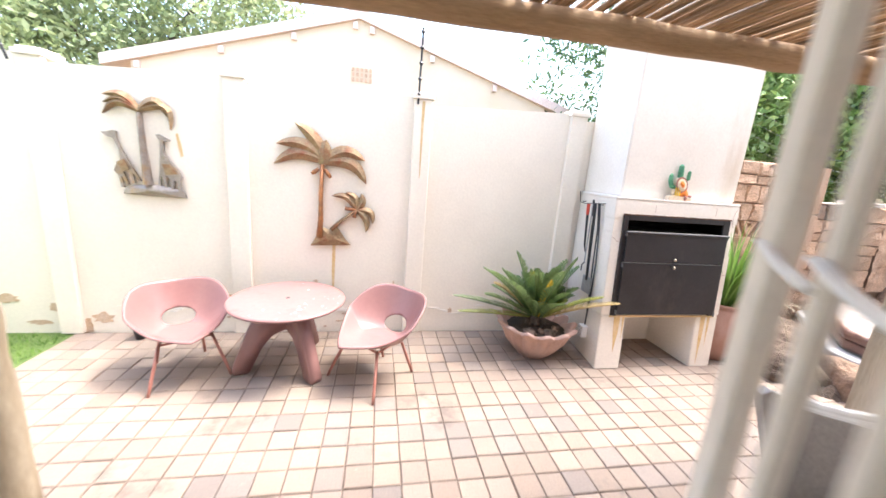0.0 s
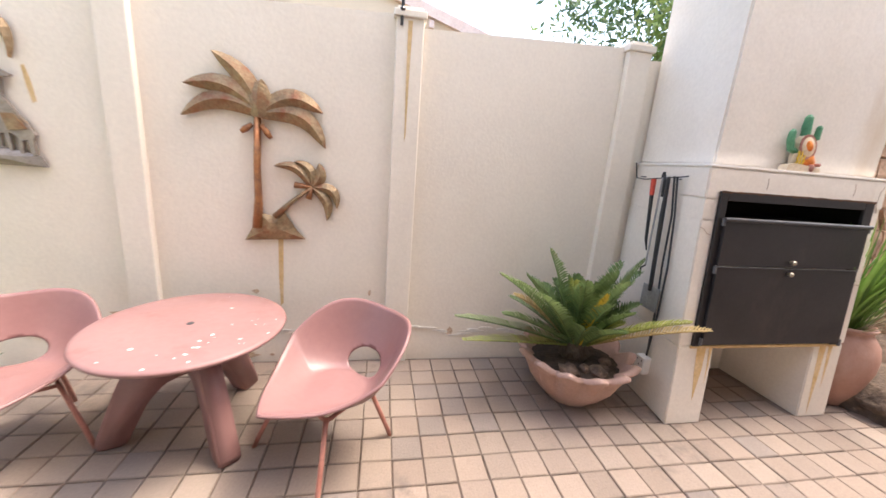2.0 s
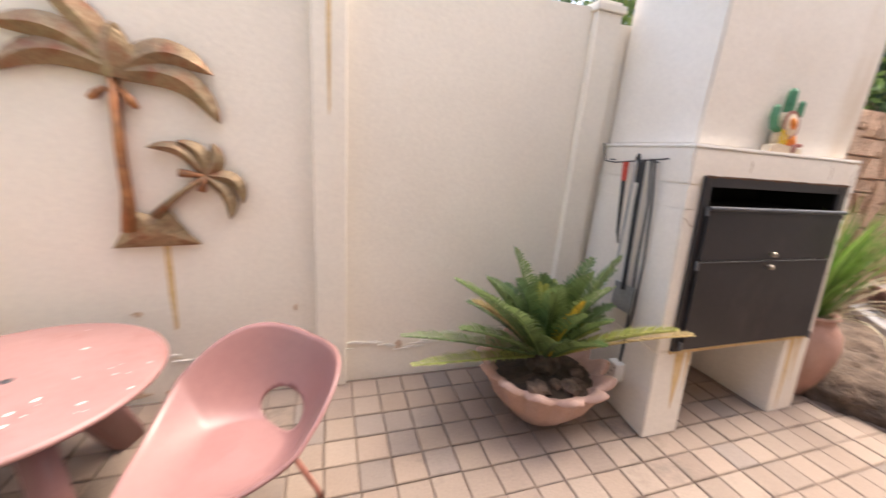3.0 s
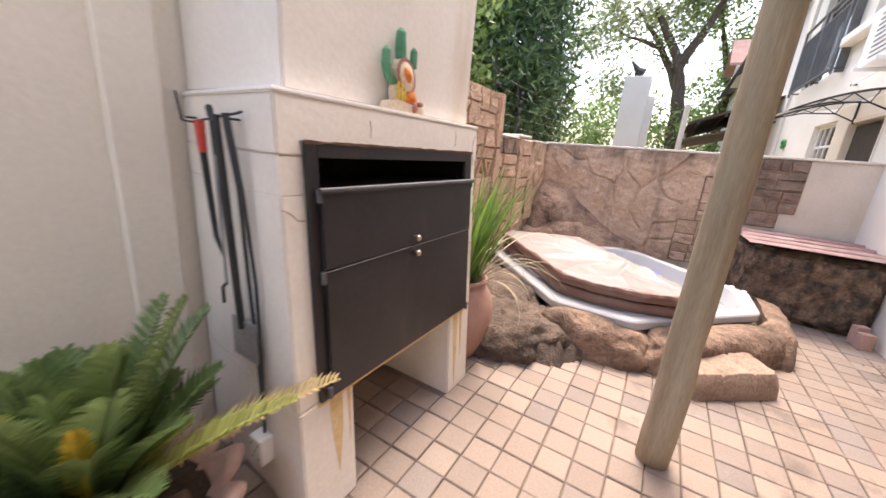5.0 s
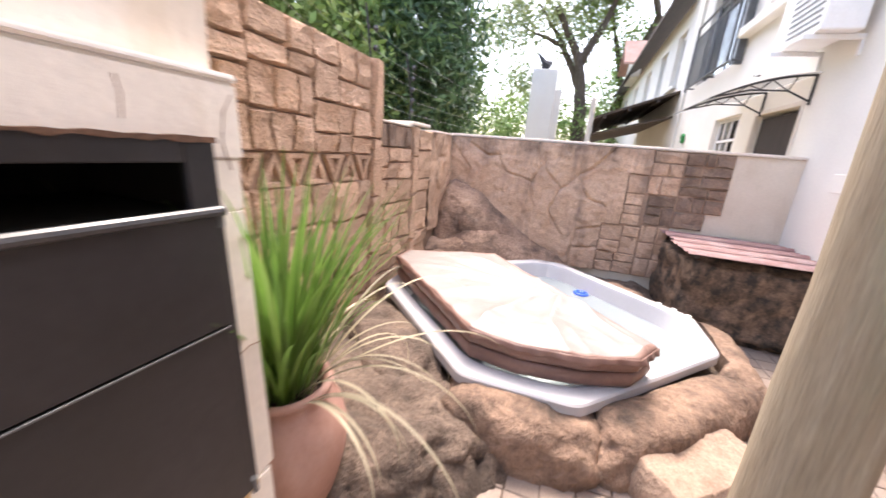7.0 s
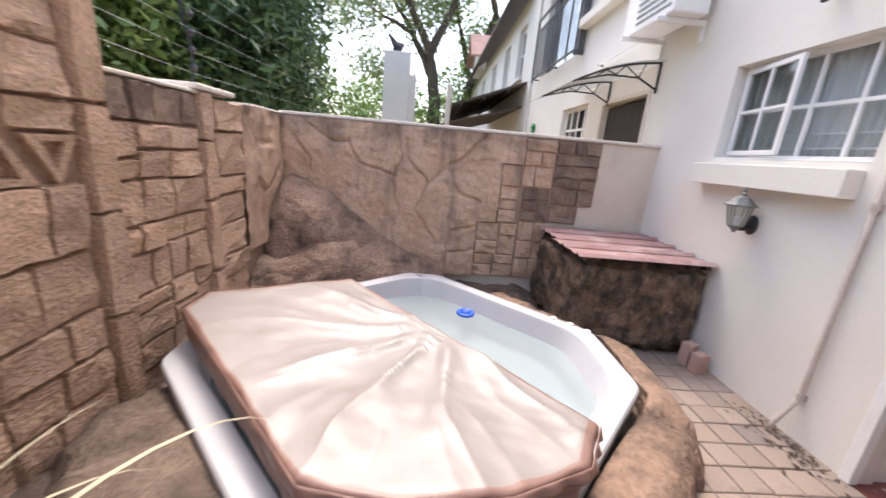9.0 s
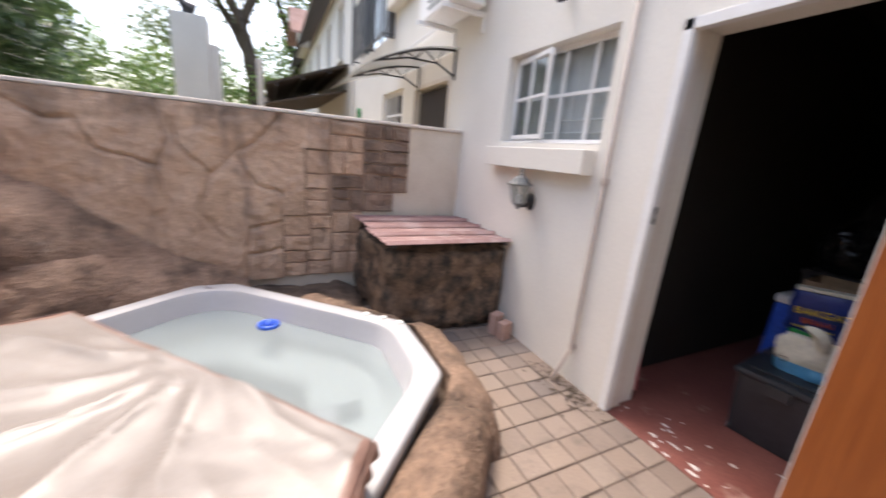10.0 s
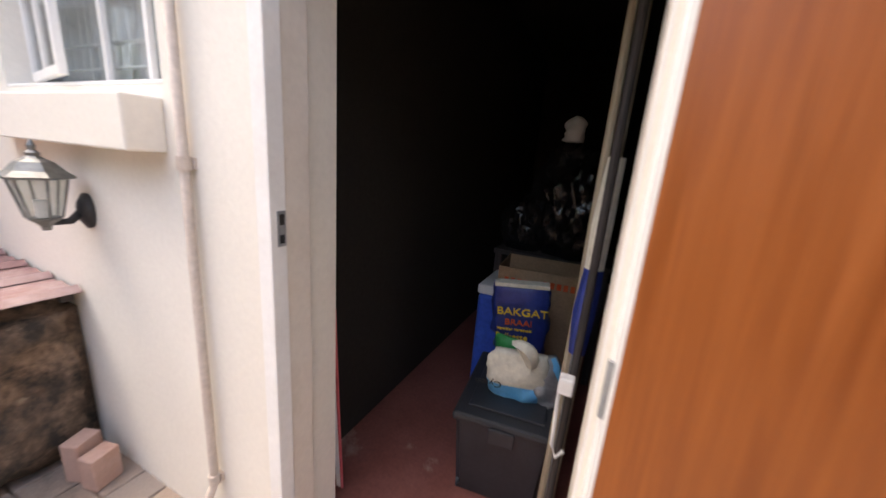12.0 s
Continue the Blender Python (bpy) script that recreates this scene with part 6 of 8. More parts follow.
cycad = thing("cycad", "bushy green cycad with one yellow frond, planted in a bowl", "plant", pose(1.50, 2.97, 0.27))
bm = bm_new()
rnd = random.Random(31)
bmesh.ops.create_icosphere(bm, subdivisions=3, radius=0.085)
for v in bm.verts:
    v.co *= 1 + 0.5 * rough_noise(v.co * 22)
    v.co.z = v.co.z * 0.9 + 0.05
part("crown_base", bm, BARK, cycad, "shaggy brown trunk")


def frond(az, elev, length, droop, material, seed, leaflet=0.15, n=42):
    rnd = random.Random(seed)
    b = bm_new()
    h = Vector((math.cos(az), math.sin(az), 0))
    p = h * 0.04 + Vector((0, 0, 0.08))
    pts = [p.copy()]
    e = elev
    for k in range(n):
        e -= droop / n * (0.4 + 1.3 * k / n)
        p = p + (h * math.cos(e) + Vector((0, 0, math.sin(e)))) * (length / n)
        pts.append(p.copy())
    tube(b, pts[::3], [0.007 * (1 - 0.8 * i / (n / 3 + 1)) + 0.001 for i in range(len(pts[::3]))], 5)
    side = h.cross(Vector((0, 0, 1)))
    for k in range(5, n + 1):
        f = k / n
        t = (pts[k] - pts[k - 1]).normalized()
        up = side.cross(t).normalized()
        L = leaflet * (math.sin(math.pi * min(1, f * 0.80 + 0.16)) ** 0.6) * rnd.uniform(0.88, 1.1)
        for s in (1, -1):
            d = (side * s * 0.80 + t * (0.45 + 0.35 * f) + up * 0.48 + Vector((rnd.uniform(-0.08, 0.08), rnd.uniform(-0.08, 0.08), rnd.uniform(-0.1, 0.05)))).normalized()
            w = t * 0.0068
            o = pts[k]
            m1 = o + d * L * 0.5 + up * 0.004
            tip = o + d * L - Vector((0, 0, L * 0.14))
            a0, a1, m0, m2, tp = (b.verts.new(q) for q in (o - w * 0.7, o + w * 0.7, m1 - w, m1 + w, tip))
            b.faces.new((a0, a1, m2, m0))
            b.faces.new((m0, m2, tp))
    part("frond", b, material, cycad)


rnd = random.Random(8)
for k in range(46):
    az = 2.399 * k
    lev = k / 46
    ln = rnd.uniform(0.54, 0.70)
    front = -math.sin(az)
    elev = 0.42 + 1.02 * lev + rnd.uniform(-0.1, 0.1)
    if front < -0.3:
        ln *= 0.72
        elev += 0.2
    if front > 0.3 and lev < 0.75:
        elev += 0.45 * front
        ln *= 1 - 0.42 * front * (1 - lev)
    if math.cos(az) > 0.6 and lev < 0.6:   # kept short beside the barbecue
        ln *= 0.62
        elev += 0.25
    m_ = CYCAD_DRY if k in (9,) else CYCAD_YELLOW if k in (5, 24, 33) else CYCAD
    frond(az, min(elev, 1.5), ln * (1 - 0.08 * lev), 0.30 - 0.18 * lev + rnd.uniform(0, 0.22), m_, 300 + k, 0.115)
frond(-1.75, 1.08, 0.50, 0.05, CYCAD_GOLD, 401, 0.06)
frond(-0.95, 0.72, 0.62, 0.25, CYCAD_YELLOW, 402, 0.10)
frond(-0.62, 0.52, 0.66, 0.22, CYCAD_DRY, 403, 0.11)
frond(3.22, 0.34, 0.80, 0.15, CYCAD, 404, 0.10)
frond(3.30, 0.16, 0.74, 0.05, CYCAD_YELLOW, 405, 0.09)

# ---- tall urn with a grassy plant ----
urn = thing("clay_urn", "tall smooth terracotta urn holding a grassy plant", "planter", pose(3.365, 2.86, 0))
bm = bm_new()
lathe(bm, [(0.02, 0.0), (0.135, 0.0), (0.145, 0.01), (0.19, 0.13), (0.222, 0.27), (0.226, 0.36), (0.208, 0.445), (0.172, 0.50), (0.158, 0.52), (0.165, 0.535), (0.176, 0.548), (0.170, 0.562), (0.150, 0.562), (0.135, 0.53), (0.14, 0.49), (0.02, 0.485)], 56)
part("urn_body", bm, TERRA, urn, "", True)
bm = bm_new()
lathe(bm, [(0.138, 0.497), (0.07, 0.505), (0.005, 0.508)], 24)
part("soil", bm, SOIL, urn)
grass = thing("grassy_plant", "tall green strap-leaved plant with some dry blades", "plant", pose(3.365, 2.86, 0.50))


def strap(b, o, az, elev, length, droop, w, n=9):
    h = Vector((math.cos(az), math.sin(az), 0))
    side = h.cross(Vector((0, 0, 1)))
    p, e, prev = Vector(o), elev, None
    for k in range(n + 1):
        f = k / n
        ww = w * (1 - f ** 3) * (0.6 + 0.4 * min(1, f * 4)) + 0.0006
        up = Vector((0, 0, 1)) * math.cos(e) - h * math.sin(e)
        cur = [b.verts.new(p + side * ww), b.verts.new(p - up * ww * 0.35), b.verts.new(p - side * ww)]
        if prev:
            b.faces.new((prev[0], prev[1], cur[1], cur[0]))
            b.faces.new((prev[1], prev[2], cur[2], cur[1]))
        prev = cur
        e -= droop / n * (0.2 + 1.6 * f)
        p = p + (h * math.cos(e) + Vector((0, 0, math.sin(e)))) * length / n


rnd = random.Random(12)
bm = bm_new()
for k in range(230):
    az, r = rnd.uniform(0, 6.283), rnd.uniform(0, 0.10)
    strap(bm, (math.cos(az) * r, math.sin(az) * r, 0), az + rnd.gauss(0, 0.5), rnd.uniform(1.12, 1.54), rnd.uniform(0.42, 0.88), rnd.uniform(0.1, 0.75), rnd.uniform(0.005, 0.0095))
tagged(part("blade_clump", bm, BLADE, grass, "", True), kind="stuff")
bm = bm_new()
for k in range(16):
    az, r = rnd.uniform(-2.2, 0.8), rnd.uniform(0.05, 0.12)
    strap(bm, (math.cos(az) * r, math.sin(az) * r, 0), az, rnd.uniform(0.5, 1.1), rnd.uniform(0.45, 0.85), rnd.uniform(1.6, 3.0), 0.006, 14)
for az, e0, ln, dr in ((-0.5, 0.9, 1.0, 1.9), (-0.9, 0.55, 0.95, 1.5), (-0.1, 0.8, 0.75, 1.0)):
    strap(bm, (0.08, -0.05, 0), az, e0, ln, dr, 0.006, 16)
tagged(part("dry_clump", bm, BLADE_DRY, grass, "dry straw-coloured blades", True), kind="stuff")

# ---- rock surround, spa, cover, step ----
def octagon(c, half, clip):
    x, y = c
    return [(x - half, y + clip), (x - half, y - clip), (x - clip, y - half + 0.07), (x + clip, y - half + 0.07), (x + half, y - clip * 0.45), (x + half, y + clip * 0.45), (x + clip, y + half), (x - clip, y + half)]


def inside(p, poly):
    r = False
    for (x0, y0), (x1, y1) in zip(poly, poly[1:] + poly[:1]):
        if (y0 > p[1]) != (y1 > p[1]) and p[0] < (x1 - x0) * (p[1] - y0) / (y1 - y0) + x0:
            r = not r
    return r


SPA_C, SPA_H, SPA_K = (5.265, 2.10), 1.215, 0.29
OUT = [(3.48, 2.62), (3.62, 2.22), (3.86, 2.06), (3.97, 1.78), (4.04, 1.50), (4.42, 1.16), (4.78, 0.86), (5.02, 0.80), (5.45, 0.80), (5.80, 0.98), (6.2, 1.0), (6.83, 1.0), (6.83, 3.44), (3.6, 3.44), (3.45, 3.1)]
CREVICES = [[(4.06, 2.35), (3.80, 2.20), (3.62, 2.1)], [(4.15, 1.66), (4.02, 1.62), (3.9, 1.56)], [(4.6, 1.3), (4.45, 1.12)], [(4.15, 2.55), (4.0, 2.9), (3.75, 3.1)], [(4.5, 2.9), (4.3, 3.2), (4.35, 3.44)]]
hole_poly = octagon(SPA_C, SPA_H - 0.07, SPA_K - 0.02)
bm = bm_new()
step_ = 0.032
nx, ny = int((6.84 - 3.3) / step_), int((3.44 - 0.7) / step_)
grid = {}
for i in range(nx + 1):
    for j in range(ny + 1):
        x, y = 3.3 + i * step_, 0.7 + j * step_
        wx, wy = x + 0.05 * rough_noise((x * 2.5, y * 2.5, 5)), y + 0.05 * rough_noise((x * 2.5, y * 2.5, 8))
        dist = min(seg_dist(wx, wy, a, c) for a, c in zip(OUT, OUT[1:] + OUT[:1]) if not (a[0] > 6.5 and c[0] > 6.5) and not (a[1] > 3.4 and c[1] > 3.4))
        if not inside((wx, wy), OUT):
            dist = -dist
        s = max(0.0, min(1.0, dist / 0.22))
        prof = math.sqrt(max(0.0, 1 - (1 - s) ** 2)) if dist > 0 else 0
        h = 0.13 + 0.04 * rough_noise((x * 1.7, y * 1.7, 2)) + 0.018 * rough_noise((x * 8, y * 8, 2), 1, 3)
        h += 0.08 * math.exp(-(((x - 3.92) / 0.22) ** 2 + ((y - 2.72) / 0.3) ** 2)) - 0.05 * math.exp(-(((x - 4.7) / 0.3) ** 2 + ((y - 3.2) / 0.2) ** 2))
        near = min(seg_dist(x, y, a, c) for a, c in zip(hole_poly, hole_poly[1:] + hole_poly[:1]))
        if near < 0.22 or inside((x, y), hole_poly):
            h = min(h, 0.262)
        for c in CREVICES:
            k = min(seg_dist(wx, wy, p, q) for p, q in zip(c, c[1:]))
            h -= 0.11 * math.exp(-(k / 0.030) ** 2)
        z = h * prof - (0.05 if dist <= -0.03 else 0.0)
        grid[i, j] = (x, y, z, dist)
vs = {}


def gv(i, j):
    if (i, j) not in vs:
        vs[i, j] = bm.verts.new(grid[i, j][:3])
    return vs[i, j]


for i in range(nx):
    for j in range(ny):
        q = [grid[i, j], grid[i + 1, j], grid[i + 1, j + 1], grid[i, j + 1]]
        cx, cy = sum(p[0] for p in q) / 4, sum(p[1] for p in q) / 4
        if max(p[3] for p in q) < -0.04 or inside((cx, cy), octagon(SPA_C, SPA_H - 0.1, SPA_K - 0.03)):
            continue
        bm.faces.new((gv(i, j), gv(i + 1, j), gv(i + 1, j + 1), gv(i, j + 1)))
bm.normal_update()
for v in bm.verts:
    v.co += v.normal * 0.012 * rough_noise(v.co * 5.0 + Vector((4, 4, 4)), 1, 4)
surround = thing("rock_surround", "moulded brown boulders set round the sunken spa", "rock", pose(0, 0, 0))
part("rock_bed", bm, BOULDER_DEEP, surround, "", True)


def off_spa(p, gap=0.015):
    """Moves a point out of the spa's eight sides."""
    x, y = p[0] - SPA_C[0], p[1] - SPA_C[1]
    best = None
    for k in range(8):
        a = k * math.pi / 4
        reach = SPA_H if k % 2 == 0 else (SPA_H + SPA_K) / math.sqrt(2)
        depth = reach - (x * math.cos(a) + y * math.sin(a))
        if best is None or depth < best[0]:
            best = (depth, a)
    if best[0] > gap:
        x += math.cos(best[1]) * (best[0] - gap)
        y += math.sin(best[1]) * (best[0] - gap)
    return x + SPA_C[0], y + SPA_C[1], max(0.0, -best[0])


def boulder(cx, cy, rx, ry, rz, turn, seed, rough=1.0):
    """A smooth-worn squarish boulder, hollowed where it meets the spa's rim."""
    b = bm_new()
    bmesh.ops.create_icosphere(b, subdivisions=5, radius=1.0)
    ca, sa = math.cos(turn), math.sin(turn)
    for v in b.verts:
        d = v.co.normalized()
        e = 3.4
        R = (abs(d.x) ** e + abs(d.y) ** e + abs(d.z) ** e) ** (-1 / e)
        q = d * R
        w = Vector((q.x * rx, q.y * ry, q.z * rz))
        k = 1 + rough * (0.10 * rough_noise(w * 2.6 + Vector((seed, 0, 0)), 1, 2) + 0.06 * rough_noise(w * 8 + Vector((0, seed, 0)), 1, 4) - 0.09 * max(0.0, 0.25 - abs(rough_noise(w * 4.0 + Vector((0, 0, seed)), 1, 2))))
        x, y = q.x * rx * k, q.y * ry * k
        px, py, near = off_spa((cx + x * ca - y * sa, cy + x * sa + y * ca))
        v.co = (px, py, max(-0.03, min(q.z * rz * k, 0.272 + 0.012 * rough_noise((px * 7, py * 7, seed)) + min(near, 0.25) * 0.25 * rough)))
    part("boulder", b, BOULDER_DEEP if cy > 2.5 else BOULDER, surround, "", True)


for args in ((4.03, 2.06, 0.20, 0.40, 0.265, 0.05, 2, 1.3), (4.44, 1.28, 0.68, 0.17, 0.262, -0.785, 3, 1.0), (5.265, 0.865, 0.56, 0.17, 0.262, 0.0, 5, 1.0), (5.96, 1.25, 0.5, 0.18, 0.26, 0.785, 8, 1.2),
             (3.80, 2.60, 0.34, 0.44, 0.255, 0.6, 1, 2.6), (4.44, 2.96, 0.66, 0.26, 0.255, 0.785, 6, 1.8), (3.98, 3.12, 0.48, 0.32, 0.225, 0.5, 7, 2.2), (3.62, 3.02, 0.24, 0.38, 0.17, 0.0, 9, 2.2)):
    boulder(*args)


def mound(b, ys, tops, deeps, seed, n=72, m=48):
    """A boulder leaning against the end wall, from heights and depths along it."""
    rows = []
    for i in range(n + 1):
        f = i / n
        y = ys[0] + (ys[-1] - ys[0]) * f
        T, D = np.interp(y, ys, tops), np.interp(y, ys, deeps)
        row = []
        for j in range(m + 1):
            a = j / m * math.pi / 2
            x, z = END_X - 0.02 - D * math.sin(a) ** 0.8, T * math.cos(a) ** 0.75 if j < m else 0.0
            o = Vector((x, y, z))
            k = 0.06 * rough_noise(o * 2.0 + Vector((seed, 0, 0)), 1, 2) + 0.014 * rough_noise(o * 9 + Vector((0, seed, 0)), 1, 4) - 0.16 * max(0.0, 0.10 - abs(rough_noise(o * 2.2 + Vector((0, 0, seed)), 1, 2)))
            o += Vector((-math.sin(a), 0.2, math.cos(a))) * k * (1 if 0 < j else 0.4)
            o.x = min(o.x, END_X - 0.01)
            o.y = min(o.y, WALL_Y + 0.01)
            row.append(b.verts.new(o))
        rows.append(row)
    for r0, r1 in zip(rows, rows[1:]):
        for j in range(m):
            b.faces.new((r0[j], r1[j], r1[j + 1], r0[j + 1]))


bm = bm_new()
mound(bm, [1.98, 2.2, 2.6, 2.95, 3.2, 3.36, 3.45], [0.22, 0.34, 0.60, 0.86, 1.02, 1.06, 0.98], [0.12, 0.22, 0.34, 0.42, 0.46, 0.46, 0.42], 3.0)
mound(bm, [1.9, 2.1, 2.45, 2.75, 3.05, 3.30, 3.45], [0.22, 0.33, 0.46, 0.55, 0.60, 0.50, 0.44], [0.16, 0.36, 0.50, 0.58, 0.62, 0.66, 0.74], 11.0)
bmesh.ops.recalc_face_normals(bm, faces=bm.faces)
single("corner_boulder", bm, CORNER_ROCK, "big moulded brown boulder in the wall corner", "rock", "", True)

spa = thing("spa_bath", "white acrylic eight-sided spa bath filled with cloudy water", "spa bath", pose(SPA_C[0], SPA_C[1], 0))
bm = bm_new()
rings = []
for f, z in ((0.965, 0.20), (1.0, 0.235), (1.0, 0.285), (0.992, 0.297), (0.975, 0.302), (0.915, 0.302), (0.895, 0.296), (0.882, 0.27), (0.83, 0.06), (0.80, 0.015), (0.58, 0.0), (0.55, -0.03), (0.50, -0.40), (0.46, -0.43)):
    o = octagon((0, 0), SPA_H, SPA_K)
    pts = []
    for k in range(8):
        p, q = Vector(o[k]), Vector(o[(k + 1) % 8])
        prev = Vector(o[k - 1])
        r = 0.16 if f < 0.95 else 0.06
        d0, d1 = (prev - p).normalized(), (q - p).normalized()
        a, c = p + d0 * r, p + d1 * r
        for t in range(5):
            u = t / 4
            pts.append(a.lerp(p, u).lerp(p.lerp(c, u), u) * f)
    rings.append([bm.verts.new((p.x, p.y, z)) for p in pts])
for r0, r1 in zip(rings, rings[1:]):
    for k in range(40):
        bm.faces.new((r0[k], r1[k], r1[(k + 1) % 40], r0[(k + 1) % 40]))
bm.faces.new(rings[-1])
bmesh.ops.recalc_face_normals(bm, faces=bm.faces)
part("shell", bm, ACRYLIC, spa, "", True).data.set_sharp_from_angle(angle=radians(34))
bm = bm_new()
box(bm, -0.12, 0.30, -0.78, -0.52, 0.0, 0.105, 0.03)
part("arm_rest", bm, ACRYLIC, spa)
for x, y in ((0.27, -1.10), (0.36, -1.02), (0.44, -0.93)):
    bm = bm_new()
    tube(bm, [(x, y, 0.30), (x, y, 0.308), (x, y, 0.312)], [0.022, 0.022, 0.018], 14)
    part("air_valve", bm, WHITE_PAINT, spa)
for x, y in ((0.62, -0.62), (0.75, -0.50), (0.1, -0.93), (0.88, 0.1)):
    bm = bm_new()
    d = Vector((-x, -y, 0.3)).normalized()
    o = Vector((x, y, 0.12)) * 1.0
    tube(bm, [o, o + d * 0.015], 0.022, 12)
    part("jet", bm, WHITE_PAINT, spa)
bm = bm_new()
bm.faces.new([bm.verts.new((p[0], p[1], 0)) for p in octagon((0, 0), SPA_H * 0.855, SPA_K * 0.9)])
water = part("water", bm, WATER, spa, "pale cloudy water")
water.matrix_basis = Matrix.Translation((0, 0, 0.165))
water.visible_shadow = False
floater = thing("chlorine_floater", "small blue floating ring dispenser on the water", "pool float", pose(5.98, 1.75, 0.165))
bm = bm_new()
tube(bm, [(0.055 * math.cos(t * 0.5236), 0.055 * math.sin(t * 0.5236), 0.006) for t in range(13)], 0.016, 8, cap=False)
part("ring", bm, BLUE, floater, "", True)
bm = bm_new()
lathe(bm, [(0.03, -0.01), (0.035, 0.012), (0.02, 0.03), (0.004, 0.032)], 16)
part("cap", bm, BLUE, floater, "", True)

cover = thing("spa_cover", "folded brown vinyl spa cover with a faded wrinkled top", "spa cover", pose(0, 0, 0))
COVER = [(4.47, 1.45), (4.29, 1.56), (4.185, 1.82), (4.145, 2.12), (4.19, 2.39), (4.56, 2.74), (5.12, 3.28), (5.32, 3.28), (5.69, 2.57)]


def resample(poly, per):
    out = []
    for p, q in zip(poly, poly[1:] + poly[:1]):
        for k in range(per):
            out.append((p[0] + (q[0] - p[0]) * k / per, p[1] + (q[1] - p[1]) * k / per))
    return out


def cushion(b, poly, z0, z1, wrinkle, seed, tilt=0.0, per=30, rings=44):
    pts = resample(poly, per)
    cx, cy = 4.86, 2.30
    fx, fy = 5.15, 1.98
    levels = []
    mid = (z0 + z1) / 2
    for f, zz in ((0.985, z0), (1.0, z0 + 0.012), (1.008, mid), (1.0, z1 - 0.010), (0.988, z1)):
        levels.append((f, zz, False))
    for k in range(1, rings):
        levels.append((0.988 * (1 - k / rings), z1, True))
    prev = None
    for f, zz, top in levels:
        ring = []
        for (x, y) in pts:
            q = Vector((cx + (x - cx) * f, cy + (y - cy) * f, zz))
            lift = tilt * ((q.x - 4.2) * 0.5 + (q.y - 1.4) * 0.5)
            a = math.atan2(q.y - fy, q.x - fx)
            r = math.hypot(q.x - fx, q.y - fy)
            warp = 0.9 * rough_noise((q.x * 1.6, q.y * 1.6, seed), 1, 2)
            ridge = 1 - abs(math.sin(a * 6.5 + 1.3 + warp)) ** 0.55
            fine = 1 - abs(math.sin(a * 15 + 0.4 + 2.2 * warp)) ** 0.6
            fall = min(1, r / 0.30) * max(0.25, 1.15 - r * 0.75)
            w = wrinkle * (1.9 * ridge + 0.8 * fine * max(0.0, rough_noise((q.x * 2, q.y * 2, 5), 1, 2) + 0.5) - 0.7) * fall * (1 if top else 0.4)
            w += wrinkle * 0.9 * rough_noise((q.x * 2.4, q.y * 2.0, seed)) * (1 if top else 0.3)
            sag = -0.012 * (1 - f) if top else 0
            q.z += lift + (w if zz > mid or top else w * 0.3) + sag
            q.x += 0.006 * rough_noise((q.x * 9, q.y * 9, zz * 9 + seed))
            q.y += 0.006 * rough_noise((q.y * 9, q.x * 9, zz * 9 + seed))
            ring.append(b.verts.new(q))
        if prev:
            for k in range(len(pts)):
                b.faces.new((prev[k], prev[(k + 1) % len(pts)], ring[(k + 1) % len(pts)], ring[k])).material_index = 1 if top and f < 0.965 else 0
        else:
            b.faces.new(ring[::-1])
        prev = ring
    b.faces.new(prev).material_index = 1


bm = bm_new()
cushion(bm, [(4.87 + (x - 4.87) * 0.985, 2.3 + (y - 2.3) * 0.985) for x, y in COVER], 0.306, 0.388, 0.004, 1.0, 0.01)
bmesh.ops.recalc_face_normals(bm, faces=bm.faces)
part("lower_panel", bm, [VINYL, VINYL], cover, "brown padded panel", True)
bm = bm_new()
cushion(bm, COVER, 0.398, 0.486, 0.018, 4.0, 0.012)
bmesh.ops.recalc_face_normals(bm, faces=bm.faces)
part("upper_panel", bm, [VINYL, VINYL_TOP], cover, "padded panel with a sun-faded wrinkled top", True)
bm = bm_new()                              # loose hem of the top sheet along the panel's rim
pts = resample(COVER, 40)
n = len(pts)
rows = []
for f, z in ((1.008, 0.482), (1.013, 0.474), (1.017, 0.466), (1.021, 0.456), (1.024, 0.446)):
    ring = []
    for k, (x, y) in enumerate(pts):
        wave = 0.020 * rough_noise((x * 5, y * 5, 3.1), 1, 2) + 0.010 * math.sin(k * 0.42 + 2 * rough_noise((x * 2, y * 2, 1)))
        drop = (0.482 - z) / 0.036
        g_ = f + wave * drop * 0.7
        ring.append(bm.verts.new((4.86 + (x - 4.86) * g_, 2.3 + (y - 2.3) * g_, z + 0.012 * ((x - 4.2) * 0.5 + (y - 1.4) * 0.5) + 0.018 * drop * rough_noise((x * 6, y * 6, 8), 1, 2))))
    rows.append(ring)
keep = [k for k in range(n) if k < n - 40]   # none along the fold, over the water
for r0, r1 in zip(rows, rows[1:]):
    for k in keep:
        bm.faces.new((r0[k], r0[(k + 1) % n], r1[(k + 1) % n], r1[k]))
bmesh.ops.delete(bm, geom=[v for v in bm.verts if not v.link_faces], context="VERTS")
bmesh.ops.recalc_face_normals(bm, faces=bm.faces)
hem = part("top_hem", bm, VINYL, cover, "loose brown overhanging hem", True)
md = hem.modifiers.new("thickness", "SOLIDIFY")
md.thickness, md.offset = 0.003, 0.0

